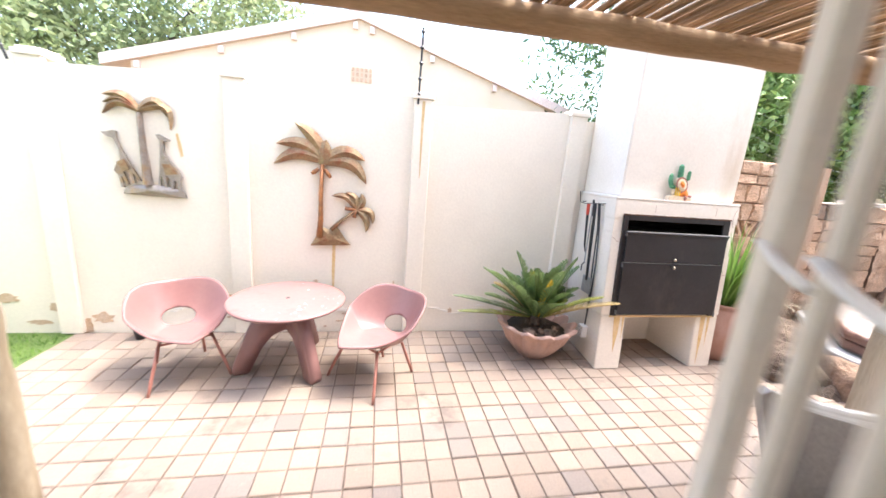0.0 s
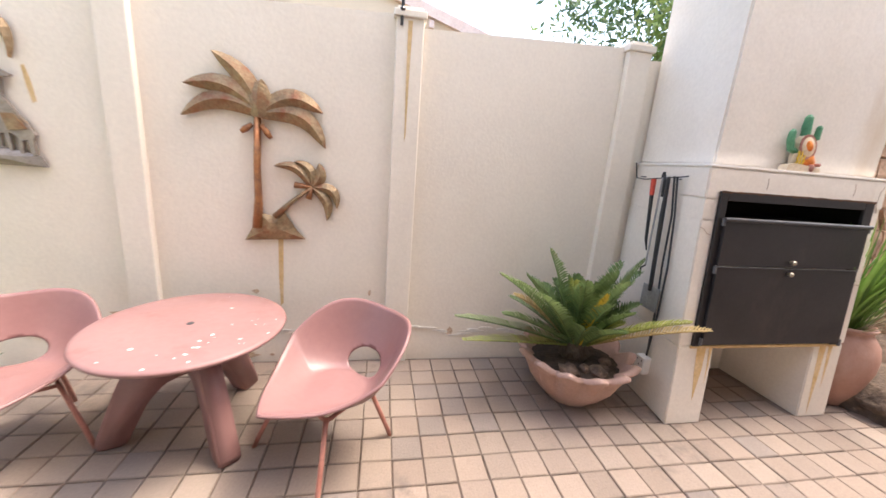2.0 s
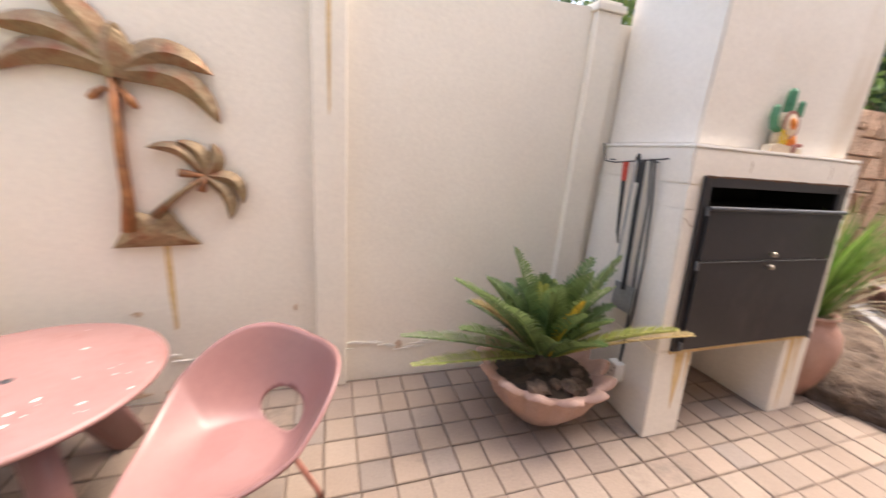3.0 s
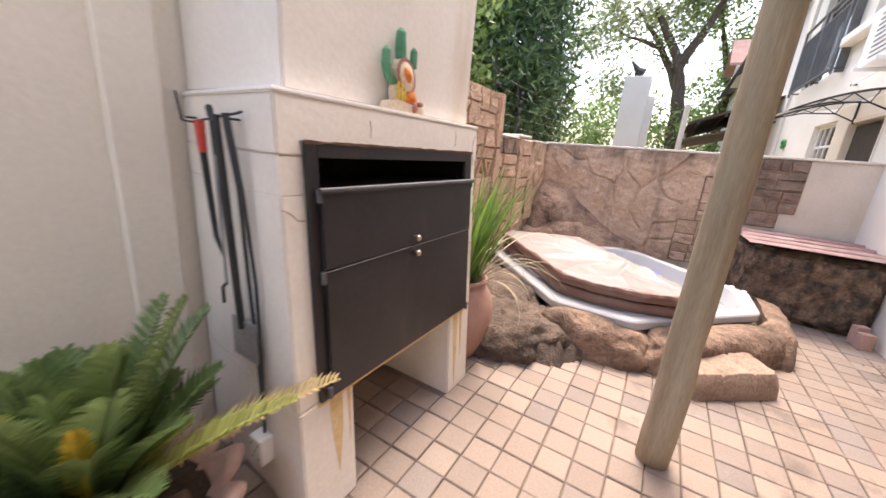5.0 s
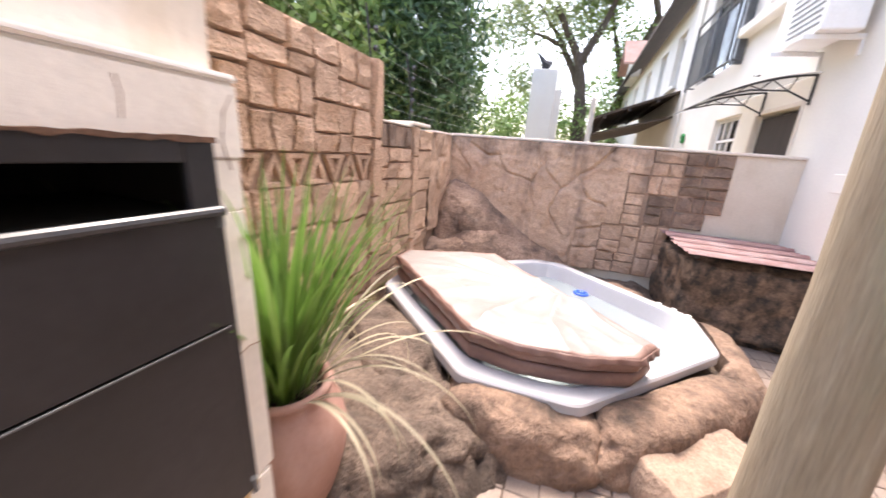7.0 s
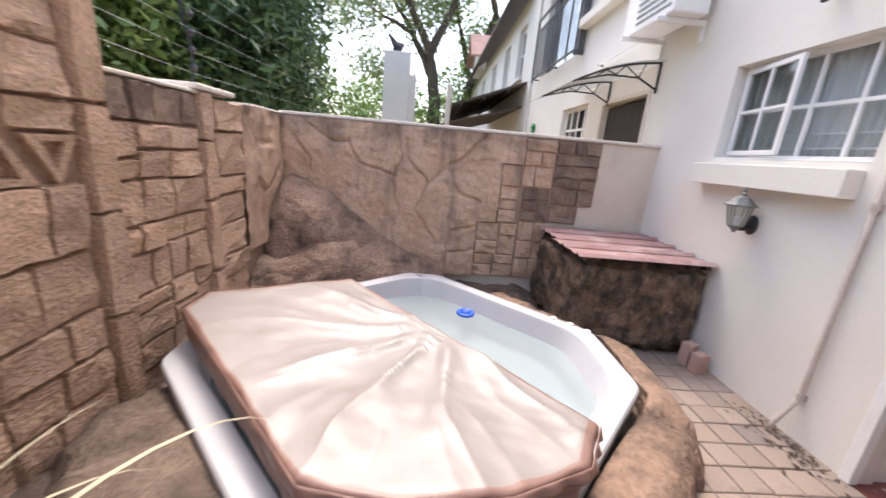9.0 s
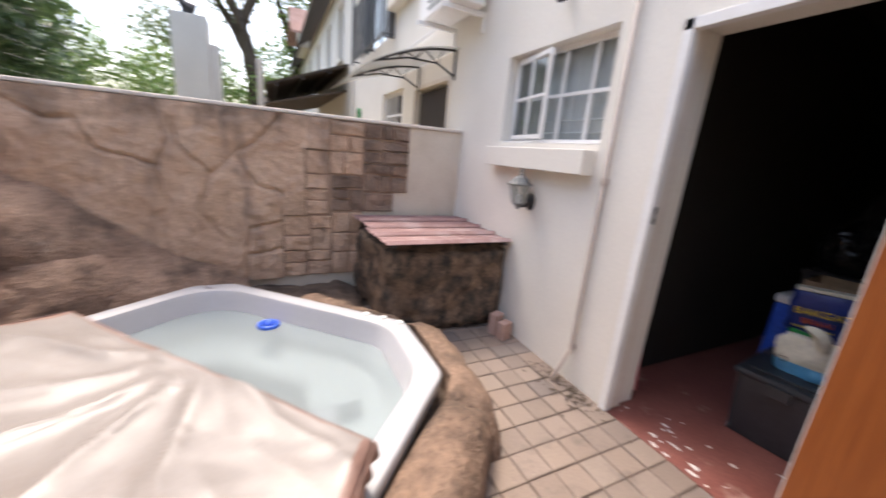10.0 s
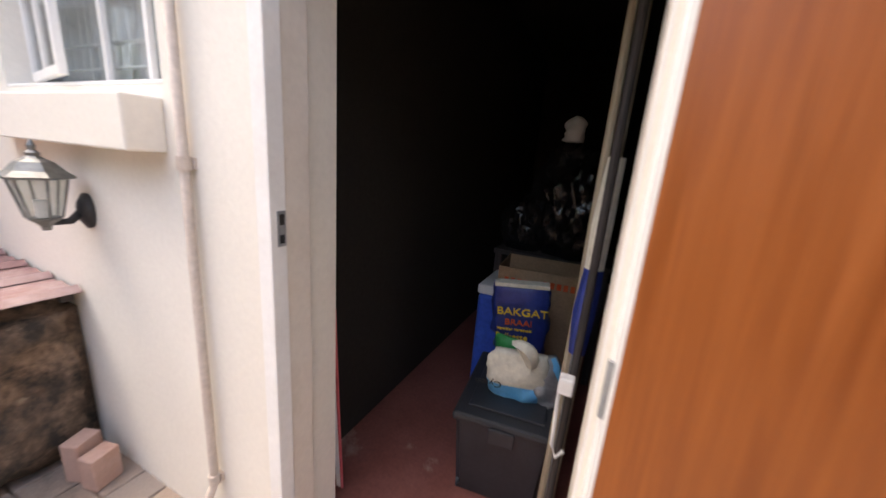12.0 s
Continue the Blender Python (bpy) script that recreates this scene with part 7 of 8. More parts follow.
stepb = thing("stone_step", "low moulded stone step up to the spa", "step", pose(0, 0, 0))
STEP = [(3.77, 1.43), (4.19, 0.90), (4.52, 1.13), (4.12, 1.66)]
STEP_GROOVES = [[(0.34, -0.1), (0.36, 0.5), (0.33, 1.1)], [(0.68, -0.1), (0.66, 0.45), (0.70, 1.1)], [(-0.1, 0.52), (0.35, 0.50), (0.66, 0.56), (1.1, 0.53)]]


def step_point(u, v):
    a, b_, c, d = (Vector(p) for p in STEP)
    return a.lerp(b_, u).lerp(d.lerp(c, u), v)


bm = bm_new()                              # one moulded block with worn shoulders and three grooves
n = 84
ease = [0.5 - 0.5 * math.copysign(abs(math.cos(math.pi * k / n)) ** 0.62, math.cos(math.pi * k / n)) for k in range(n + 1)]
g = []
for u in ease:
    row = []
    for v in ease:
        p = step_point(u, v)
        e = min(u * 0.66, (1 - u) * 0.66, v * 0.42, (1 - v) * 0.42)
        corner = math.hypot(max(0.0, 0.09 - min(u, 1 - u) * 0.66), max(0.0, 0.09 - min(v, 1 - v) * 0.42))
        shape = min(1.0, max(0.0, min(e, 0.09 - corner if corner > 0 and e < 0.09 else e)) / 0.045) ** 0.42
        h = 0.165 + 0.012 * rough_noise((p.x * 5, p.y * 5, 2)) + 0.005 * rough_noise((p.x * 18, p.y * 18, 2), 1, 3)
        k = min(seg_dist(u, v, a, c) for gr in STEP_GROOVES for a, c in zip(gr, gr[1:]))
        h -= 0.016 * math.exp(-(k / 0.018) ** 2)
        side = 1 + 0.03 * rough_noise((p.x * 6, p.y * 6, 9)) if e < 0.02 else 1.0
        row.append(bm.verts.new((4.15 + (p.x - 4.15) * side, 1.28 + (p.y - 1.28) * side, max(0.0, h * shape))))
    g.append(row)
for i in range(n):
    for j in range(n):
        bm.faces.new((g[i][j], g[i + 1][j], g[i + 1][j + 1], g[i][j + 1]))
bmesh.ops.recalc_face_normals(bm, faces=bm.faces)
part("moulded_block", bm, STEP_ROCK, stepb, "", True)

# ---- pump box under a tin lid ----
pump = thing("pump_box", "rough dark rock-faced box under a red corrugated tin lid", "pump box", pose(0, 0, 0))
bm = bm_new()
poly = [(5.84, 0.004), (6.80, 0.004), (6.80, 1.02), (5.90, 0.98)]
prism(bm, poly, 0, 0.70, 0.05)
bmesh.ops.subdivide_edges(bm, edges=[e for e in bm.edges if e.calc_length() > 0.12], cuts=14, use_grid_fill=True)
bm.normal_update()
for v in bm.verts:
    if v.co.y > 0.02 and v.co.x < 6.78:
        v.co += v.normal * (0.045 * rough_noise(v.co * 4.5) + 0.02 * rough_noise(v.co * 13, 1, 3))
part("rock_face", bm, BOULDER_DARK, pump, "mossy dark rock face", True)
for k in range(4):
    bm = bm_new()
    x0, x1 = 5.80 + k * 0.24, 5.80 + (k + 1) * 0.24 + 0.03
    prof = []
    z = 0.735 + 0.006 * k
    for t in range(9):
        u = t / 8
        prof.append((x0 + (x1 - x0) * u, z + 0.028 * max(0.0, 1 - abs(u - 0.10) / 0.10) + 0.012 * max(0.0, 1 - abs(u - 0.6) / 0.08)))
    y0, y1 = 0.01, 1.03 + 0.02 * (k % 2)
    for dz in (0.0, -0.003):
        a = [bm.verts.new((x, y0, zz + dz)) for x, zz in prof]
        c = [bm.verts.new((x, y1, zz + dz + 0.004)) for x, zz in prof]
        for t in range(8):
            bm.faces.new((a[t], a[t + 1], c[t + 1], c[t]))
    part("tin_sheet", bm, RED_TIN, pump, "faded red tin sheet")
bm = bm_new()
box(bm, 5.85, 6.78, 0.02, 0.06, 0.69, 0.735)
part("batten", bm, DARK_CLOTH, pump)
bm = bm_new()
box(bm, 5.88, 6.78, 0.92, 0.96, 0.69, 0.735)
part("batten", bm, DARK_CLOTH, pump)
for x, y, rz, dz in ((5.69, 0.10, 22, 0.0), (5.585, 0.085, 14, 0.0)):
    bm = bm_new()
    box(bm, -0.036, 0.036, 0, 0.10, 0, 0.17 - 0.03 * (rz < 20), 0.006, m=pose(x + 0.06, y - 0.03, 0, 0, 0, rz))
    single("loose_brick", bm, TERRA_PALE, "loose pale clay brick standing against the wall", "brick", "loose bricks")

# ---- wall lantern, pipe, canopy, air conditioner ----
lan = thing("wall_lantern", "weathered grey-green coach lantern on the house wall", "wall lamp", pose(5.66, 0.0, 1.07))
lan.scale = (0.88, 0.92, 0.90)
bm = bm_new()
lathe(bm, [(0.005, 0.0), (0.05, 0.0), (0.052, 0.012), (0.03, 0.03), (0.012, 0.035)], 24)
bmesh.ops.transform(bm, matrix=Matrix.Rotation(radians(-90), 4, "X") @ Matrix.Diagonal((1, 1.35, 1, 1)), verts=bm.verts)
part("wall_plate", bm, IRON, lan, "dark wall plate", True)
bm = bm_new()
tube(bm, [(0, 0.02, 0.0), (0, 0.06, -0.035), (0, 0.10, -0.035), (0, 0.125, -0.02)], [0.016, 0.013, 0.011, 0.012], 10)
part("arm", bm, IRON, lan, "", True)
cage = part("cage", bm_new(), LANTERN_METAL, lan, "weathered grey metal cage")
bm = bm_new()
lathe(bm, [(0.012, -0.06), (0.016, -0.045), (0.03, -0.03), (0.045, -0.02), (0.048, -0.012)], 6)
part("cage_base", bm, LANTERN_METAL, cage)
for k in range(6):
    a = math.pi / 3 * k
    bm = bm_new()
    tube(bm, [(0.047 * math.cos(a), 0.047 * math.sin(a), -0.013), (0.078 * math.cos(a), 0.078 * math.sin(a), 0.135)], 0.004, 6)
    part("rib", bm, LANTERN_METAL, cage)
bm = bm_new()
lathe(bm, [(0.045, -0.010), (0.074, 0.132)], 6, close=False)
part("glass", bm, LANTERN_GLASS, cage, "clouded glass").visible_shadow = False
bm = bm_new()
lathe(bm, [(0.098, 0.128), (0.100, 0.136), (0.075, 0.155), (0.05, 0.185), (0.03, 0.195), (0.018, 0.205), (0.02, 0.215), (0.01, 0.225), (0.012, 0.24), (0.003, 0.26)], 6)
part("lantern_top", bm, LANTERN_METAL, cage, "pointed metal lantern roof")
bm = bm_new()
tube(bm, [(0, 0, -0.02), (0, 0, 0.05)], 0.02, 10)
part("lamp_holder", bm, WHITE_PAINT, cage)
for o in [cage]:
    o.matrix_basis = Matrix.Translation((0, 0.125, 0.0))

pipe = thing("drain_pipe", "thin taupe pipe clipped down the house wall", "pipe", pose(5.04, 0.0, 0))
bm = bm_new()
tube(bm, [(0, 0.022, 2.72), (0, 0.022, 0.26), (0.0, 0.03, 0.22), (0.02, 0.09, 0.07), (0.025, 0.11, 0.012)], 0.0135, 12)
part("tube", bm, PIPE, pipe, "", True)
for z in (0.25, 1.28, 2.3):
    bm = bm_new()
    tube(bm, [(0, 0.022, z - 0.018), (0, 0.022, z + 0.018)], 0.018, 12)
    box(bm, -0.02, 0.02, 0.0005, 0.008, z - 0.015, z + 0.015)
    part("clip", bm, PIPE, pipe)

canopy = thing("door_canopy", "clear curved canopy on black scrolled brackets", "canopy", pose(0, 0, 0))


def canopy_z(y):
    return 2.345 - 0.04 * y - 0.30 * y * y


for x in (7.10, 8.08):
    bm = bm_new()
    tube(bm, [(x, 0.012, 2.07), (x, 0.012, 2.34)], 0.012, 6)
    tube(bm, [(x, 0.012 + 0.09 * k, canopy_z(0.09 * k) - 0.012) for k in range(10)], 0.011, 6)
    tube(bm, [(x, 0.012, 2.10), (x, 0.2, 2.19), (x, 0.5, 2.19), (x, 0.78, 2.12)], 0.009, 6)
    for y0, z0, y1 in ((0.2, 2.19, 0.15), (0.2, 2.19, 0.34), (0.42, 2.2, 0.34), (0.42, 2.2, 0.52), (0.60, 2.175, 0.52)):
        tube(bm, [(x, y0, z0), (x, y1, canopy_z(y1) - 0.012)], 0.006, 5)
    part("bracket", bm, IRON, canopy, "black steel bracket")
bm = bm_new()
prev = None
for k in range(11):
    y = 0.005 + 0.095 * k
    cur = [bm.verts.new((7.02, y, canopy_z(y))), bm.verts.new((8.9, y, canopy_z(y)))]
    if prev:
        bm.faces.new((prev[0], prev[1], cur[1], cur[0]))
    prev = cur
part("sheet", bm, CANOPY, canopy, "clear plastic sheet")

ac = thing("air_conditioner", "white outdoor air-conditioner on wall brackets", "air conditioner", pose(6.50, 0.05, 2.50))
bm = bm_new()
box(bm, 0, 0.78, 0.02, 0.30, 0.04, 0.60, 0.015)
body = part("casing", bm, WHITE_PAINT, ac)
for k in range(9):
    bm = bm_new()
    box(bm, 0.05, 0.55, 0.301, 0.306, 0.10 + k * 0.05, 0.115 + k * 0.05)
    part("louvre", bm, LANTERN_METAL, body)
for x in (0.12, 0.66):
    bm = bm_new()
    box(bm, x - 0.02, x + 0.02, -0.049, 0.36, 0.0, 0.038, 0.003)
    box(bm, x - 0.02, x + 0.02, -0.049, -0.03, -0.12, -0.001, 0.003)
    part("bracket", bm, WHITE_PAINT, ac)
rod = thing("clothes_line", "dark folding clothes line on the house wall", "washing line", pose(5.55, 0.0, 2.36))
bm = bm_new()
tube(bm, [(0, 0.0, 0.0), (0.0, 0.10, -0.06), (-0.35, 0.35, 0.10)], [0.022, 0.016, 0.012], 8)
part("arm", bm, IRON, rod)
prop = thing("wall_rod", "long white rod fixed along the house wall", "washing line", pose(0, 0, 0))
bm = bm_new()
tube(bm, [(8.48, 0.05, 2.59), (7.3, 0.06, 2.625)], 0.013, 8)
part("rod", bm, WHITE_PAINT, prop)
for x, z in ((8.44, 2.592), (7.4, 2.622)):
    bm = bm_new()
    tube(bm, [(x, 0.0, z), (x, 0.065, z)], 0.012, 8)
    part("rod_bracket", bm, IRON, prop)
hose = thing("hose_reel", "small green hose reel on the far house wall", "hose reel", pose(11.3, 0.0, 1.99))
bm = bm_new()
tube(bm, [(0.07 * math.cos(t * 0.5236), 0.03, 0.07 * math.sin(t * 0.5236)) for t in range(13)], 0.03, 8, cap=False)
part("coil", bm, GREEN_PRINT, hose, "green coil", True)

# ---- storeroom clutter ----
crate = thing("storage_crate", "black lidded plastic storage crate on the red floor", "crate", pose(4.255, -0.81, 0.0, 0, 0, 6))
crate.scale = (1, 1, 1.29)
bm = bm_new()
vs_ = []
for z, f in ((0.0, 0.88), (0.02, 0.90), (0.27, 1.0)):
    vs_.append([bm.verts.new((sx * 0.19 * f, sy * 0.25 * f, z)) for sx, sy in ((-1, -1), (1, -1), (1, 1), (-1, 1))])
bm.faces.new(vs_[0][::-1])
for r0, r1 in zip(vs_, vs_[1:]):
    for k in range(4):
        bm.faces.new((r0[k], r0[(k + 1) % 4], r1[(k + 1) % 4], r1[k]))
bm.faces.new(vs_[-1])
bmesh.ops.bevel(bm, geom=[e for e in bm.edges if abs(e.verts[0].co.z - e.verts[1].co.z) > 0.1], offset=0.025, segments=3, affect="EDGES")
part("tub", bm, CRATE, crate)
bm = bm_new()
box(bm, -0.20, 0.20, -0.26, 0.26, 0.27, 0.30, 0.012)
box(bm, -0.15, 0.15, -0.20, 0.20, 0.30, 0.308, 0.004)
part("lid", bm, CRATE, crate)
bm = bm_new()
box(bm, -0.05, 0.05, 0.262, 0.274, 0.235, 0.285, 0.004)
part("clasp", bm, CRATE, crate)


def sack(b, w, d, h, seed, pinch=0.35, mi_fn=None, n=16, m=14):
    rings = []
    for j in range(m + 1):
        f = j / m
        sc = (1 - 0.12 * (1 - f) ** 4) * (1 - pinch * max(0, (f - 0.65) / 0.35) ** 2)
        dd = d * (1 - 0.75 * max(0, (f - 0.45) / 0.55))
        ring = []
        for k in range(n):
            a = 2 * math.pi * k / n
            c, s = math.cos(a), math.sin(a)
            R = (abs(c) ** 3.2 + abs(s) ** 3.2) ** (-1 / 3.2)
            q = Vector((c * R * w / 2 * sc, s * R * dd / 2, h * f))
            q += Vector((1, 1, 0.5)) * 0.02 * rough_noise(q * 14 + Vector((seed, 0, 0)))
            q.z = max(q.z, 0.0)
            ring.append(b.verts.new(q))
        rings.append(ring)
    for j, (r0, r1) in enumerate(zip(rings, rings[1:])):
        for k in range(n):
            b.faces.new((r0[k], r0[(k + 1) % n], r1[(k + 1) % n], r1[k])).material_index = mi_fn(j / m, k) if mi_fn else 0
    b.faces.new(rings[0][::-1])
    b.faces.new(rings[-1])


bag = thing("pool_salt_bag", "half-empty cream and blue paper bag on the crate lid", "bag", pose(4.24, -0.76, 0.397, -10, 0, 12))
bm = bm_new()
sack(bm, 0.25, 0.10, 0.22, 3, 0.15, lambda f, k: 1 if f < 0.34 else 0)
part("bag_body", bm, [PAPER, SKY_BLUE], bag, "", True)
bm = bm_new()
blade_leaf(bm, (-0.05, 0.19), (0.04, 0.29), 0.03, 0.06, lambda u, v, d: (u, 0.03 + d, v), 0.03)
part("torn_flap", bm, PAPER, bag, "torn paper flap")
letters("Cylon", 0.045, BLACK_INK, Matrix.Translation((0.055, 0.076, 0.115)) @ Matrix.Rotation(radians(180), 4, "Y") @ Matrix.Rotation(radians(-90), 4, "X") @ Matrix.Rotation(radians(180), 4, "Z") @ Matrix.Scale(1, 4), bag)
green_bag = thing("fertiliser_bag", "crumpled green and silver plastic bag behind the paper bag", "bag", pose(4.29, -0.87, 0.397, 0, 0, -10))
bm = bm_new()
sack(bm, 0.20, 0.08, 0.19, 8, 0.3, lambda f, k: 0 if k < 9 else 1)
part("bag_body", bm, [GREEN_PRINT, GALV], green_bag, "", True)
clear = thing("plastic_packet", "crumpled clear and blue plastic packet on the crate", "bag", pose(4.10, -0.80, 0.397, 0, 14, 30))
bm = bm_new()
sack(bm, 0.14, 0.12, 0.20, 17, 0.2, lambda f, k: 1 if k % 5 == 0 else 0)
part("bag_body", bm, [GALV, SKY_BLUE], clear, "", True)
char = thing("briquette_bag", "navy blue printed bag of charcoal briquettes", "bag", pose(4.29, -1.03, 0.397, -6, 4, 10))
char.scale = (0.95, 1, 0.84)
bm = bm_new()
sack(bm, 0.27, 0.13, 0.50, 5, 0.08)
part("bag_body", bm, NAVY, char, "", True)
for text, size, z, m_ in (("BAKGAT", 0.062, 0.345, YELLOW_INK), ("BRAAI", 0.048, 0.285, RED_INK), ("Namibian Hardekool", 0.020, 0.25, YELLOW_INK), ("Brikette", 0.048, 0.195, YELLOW_INK)):
    w = len(text) * size * 0.3
    letters(text, size, m_, Matrix.Translation((w, 0.072, z)) @ Matrix.Rotation(radians(180), 4, "Z") @ Matrix.Rotation(radians(90), 4, "X"), char, 0.004)
bm = bm_new()
box(bm, -0.13, 0.13, -0.02, 0.03, 0.485, 0.51, 0.004)
part("folded_top", bm, PAPER, char, "pale folded bag top")
base_box = thing("carton", "worn cardboard carton on the floor", "box", pose(4.28, -1.45, 0.0, 0, 0, 4))
bm = bm_new()
box(bm, -0.24, 0.24, -0.16, 0.16, 0, 0.62, 0.004)
part("carton_body", bm, CARD, base_box)
tray = thing("fruit_carton", "open cardboard carton with red lettering", "box", pose(4.28, -1.45, 0.62, 0, 0, 4))
for x0, x1, y0, y1 in ((-0.24, 0.24, 0.155, 0.16), (-0.24, 0.24, -0.16, -0.155), (-0.24, -0.235, -0.155, 0.155), (0.235, 0.24, -0.155, 0.155)):
    bm = bm_new()
    box(bm, x0, x1, y0, y1, 0.0, 0.17)
    part("side", bm, CARD, tray)
bm = bm_new()
box(bm, -0.234, 0.234, -0.154, 0.154, 0.0, 0.005)
part("base", bm, CARD, tray)
for k in range(5):
    bm = bm_new()
    box(bm, -0.17 + k * 0.035, -0.148 + k * 0.035, 0.1605, 0.1615, 0.09, 0.125)
    part("red_mark", bm, RED_INK, tray)
    bm = bm_new()
    box(bm, 0.04 + k * 0.035, 0.062 + k * 0.035, 0.1605, 0.1615, 0.08, 0.115)
    part("red_mark", bm, RED_INK, tray)
cool = thing("cooler_box", "blue cooler box with a white lid on the floor", "cooler box", pose(4.545, -1.42, 0.0))
bm = bm_new()
box(bm, -0.10, 0.07, -0.2, 0.15, 0, 0.60, 0.02)
part("body", bm, BLUE, cool)
bm = bm_new()
box(bm, -0.105, 0.075, -0.205, 0.155, 0.602, 0.66, 0.015)
part("lid", bm, WHITE_PAINT, cool)
shelf = thing("storage_shelf", "dark storage shelf holding rubbish bags", "shelf", pose(4.30, -1.85, 0.0))
bm = bm_new()
box(bm, -0.36, 0.36, -0.2, 0.2, 0.76, 0.79)
part("board", bm, DARK_CLOTH, shelf)
for x in (-0.33, 0.33):
    for y in (-0.17, 0.17):
        bm = bm_new()
        box(bm, x - 0.02, x + 0.02, y - 0.02, y + 0.02, 0, 0.759)
        part("leg", bm, DARK_CLOTH, shelf)
for x, y, s, h, seed in ((4.22, -1.78, 0.50, 0.74, 1), (4.50, -1.78, 0.28, 0.38, 2)):
    bin_bag = thing("rubbish_bag", "full shiny black rubbish bag on the shelf", "rubbish bag", pose(x, y, 0.79), "rubbish bags")
    bm = bm_new()
    bmesh.ops.create_icosphere(bm, subdivisions=5, radius=0.5)
    for v in bm.verts:
        n_ = rough_noise(v.co * 3 + Vector((seed * 5, 0, 0))) * 0.25 + abs(rough_noise(v.co * 8 + Vector((0, seed, 0)), 1, 3)) * 0.16
        q = v.co * (1 + n_)
        v.co = Vector((q.x * s, q.y * s * 0.75, max(0.0, (q.z + 0.42) * h)))
    part("film", bm, BIN_BAG, bin_bag, "", True)
bm = bm_new()
sack(bm, 0.12, 0.12, 0.14, 6, 0.5)
bmesh.ops.transform(bm, matrix=pose(4.27, -1.70, 1.49), verts=bm.verts)
single("white_bottle", bm, WHITE_PAINT, "white plastic bottle lying on a rubbish bag", "bottle", "", True)
for x, y, r, m_ in ((4.05, -0.47, 0.012, POLE), (4.025, -0.40, 0.011, DARK_CLOTH), (4.02, -0.52, 0.012, POLE)):
    bm = bm_new()
    tube(bm, [(x, y, 0.0), (x - 0.01, y, 1.0), (x - 0.012, y - 0.02, 2.0)], r, 8)
    single("broom_handle", bm, m_, "wooden broom handle leaning in the doorway", "broom", "broom handles")
um = thing("folded_umbrella", "folded cream and navy garden umbrella leaning by the door", "umbrella", pose(4.015, -0.44, 0.0))
bm = bm_new()
tube(bm, [(0, 0, 1.08), (0, 0, 1.20), (-0.005, 0, 1.38)], [0.026, 0.028, 0.022], 10)
part("cream_canopy", bm, PAPER, um, "cream folded cloth")
bm = bm_new()
tube(bm, [(0.005, 0, 0.82), (0.005, 0, 0.95), (0, 0, 1.079)], [0.024, 0.032, 0.027], 10)
part("navy_canopy", bm, NAVY, um, "navy folded cloth")
bm = bm_new()
tube(bm, [(0.01, 0, 0.0), (0.006, 0, 0.82)], 0.012, 8)
part("pole", bm, GALV, um)
hook = thing("hanging_strap", "white plastic strap hanging from a hook", "strap", pose(4.02, -0.36, 0.6))
bm = bm_new()
box(bm, -0.012, 0.03, -0.02, 0.02, 0.13, 0.18, 0.005)
tube(bm, [(0.02, 0, 0.18), (0.025, 0, 0.10), (0.02, 0, -0.05), (0.005, 0, -0.09), (-0.015, 0, -0.06)], 0.006, 6)
part("cord_loop", bm, WHITE_PAINT, hook)
red_frame = thing("folding_frame", "red and white folding frame leaning inside the doorway", "folding frame", pose(4.85, -0.28, 0.0))
for k, (dx, m_) in enumerate(((0.0, PINK_METAL), (0.012, WHITE_PAINT), (0.022, WHITE_PAINT))):
    bm = bm_new()
    tube(bm, [(dx - 0.06, -0.04, 0.02), (dx - 0.03, -0.05, 0.35), (dx, -0.06, 0.78)], 0.006, 6)
    part("strut", bm, m_, red_frame)

# ---- leaf litter swept against the pipe ----
rnd = random.Random(91)
bm = bm_new()
for k in range(90):
    x, y = 4.98 + rnd.gauss(0, 0.16), 0.03 + abs(rnd.gauss(0, 0.09))
    a, s = rnd.uniform(0, 6.283), rnd.uniform(0.008, 0.022)
    u, w = Vector((math.cos(a), math.sin(a), 0)) * s, Vector((-math.sin(a), math.cos(a), 0)) * s * 0.4
    o = Vector((x, y, 0.004 + rnd.uniform(0, 0.004)))
    bm.faces.new([bm.verts.new(p) for p in (o - u, o - w + Vector((0, 0, 0.004)), o + u, o + w + Vector((0, 0, 0.003)))])
tagged(finish("leaf_litter", bm, BARK), "dry brown leaf litter and dirt on the paving", "litter", "", "stuff")


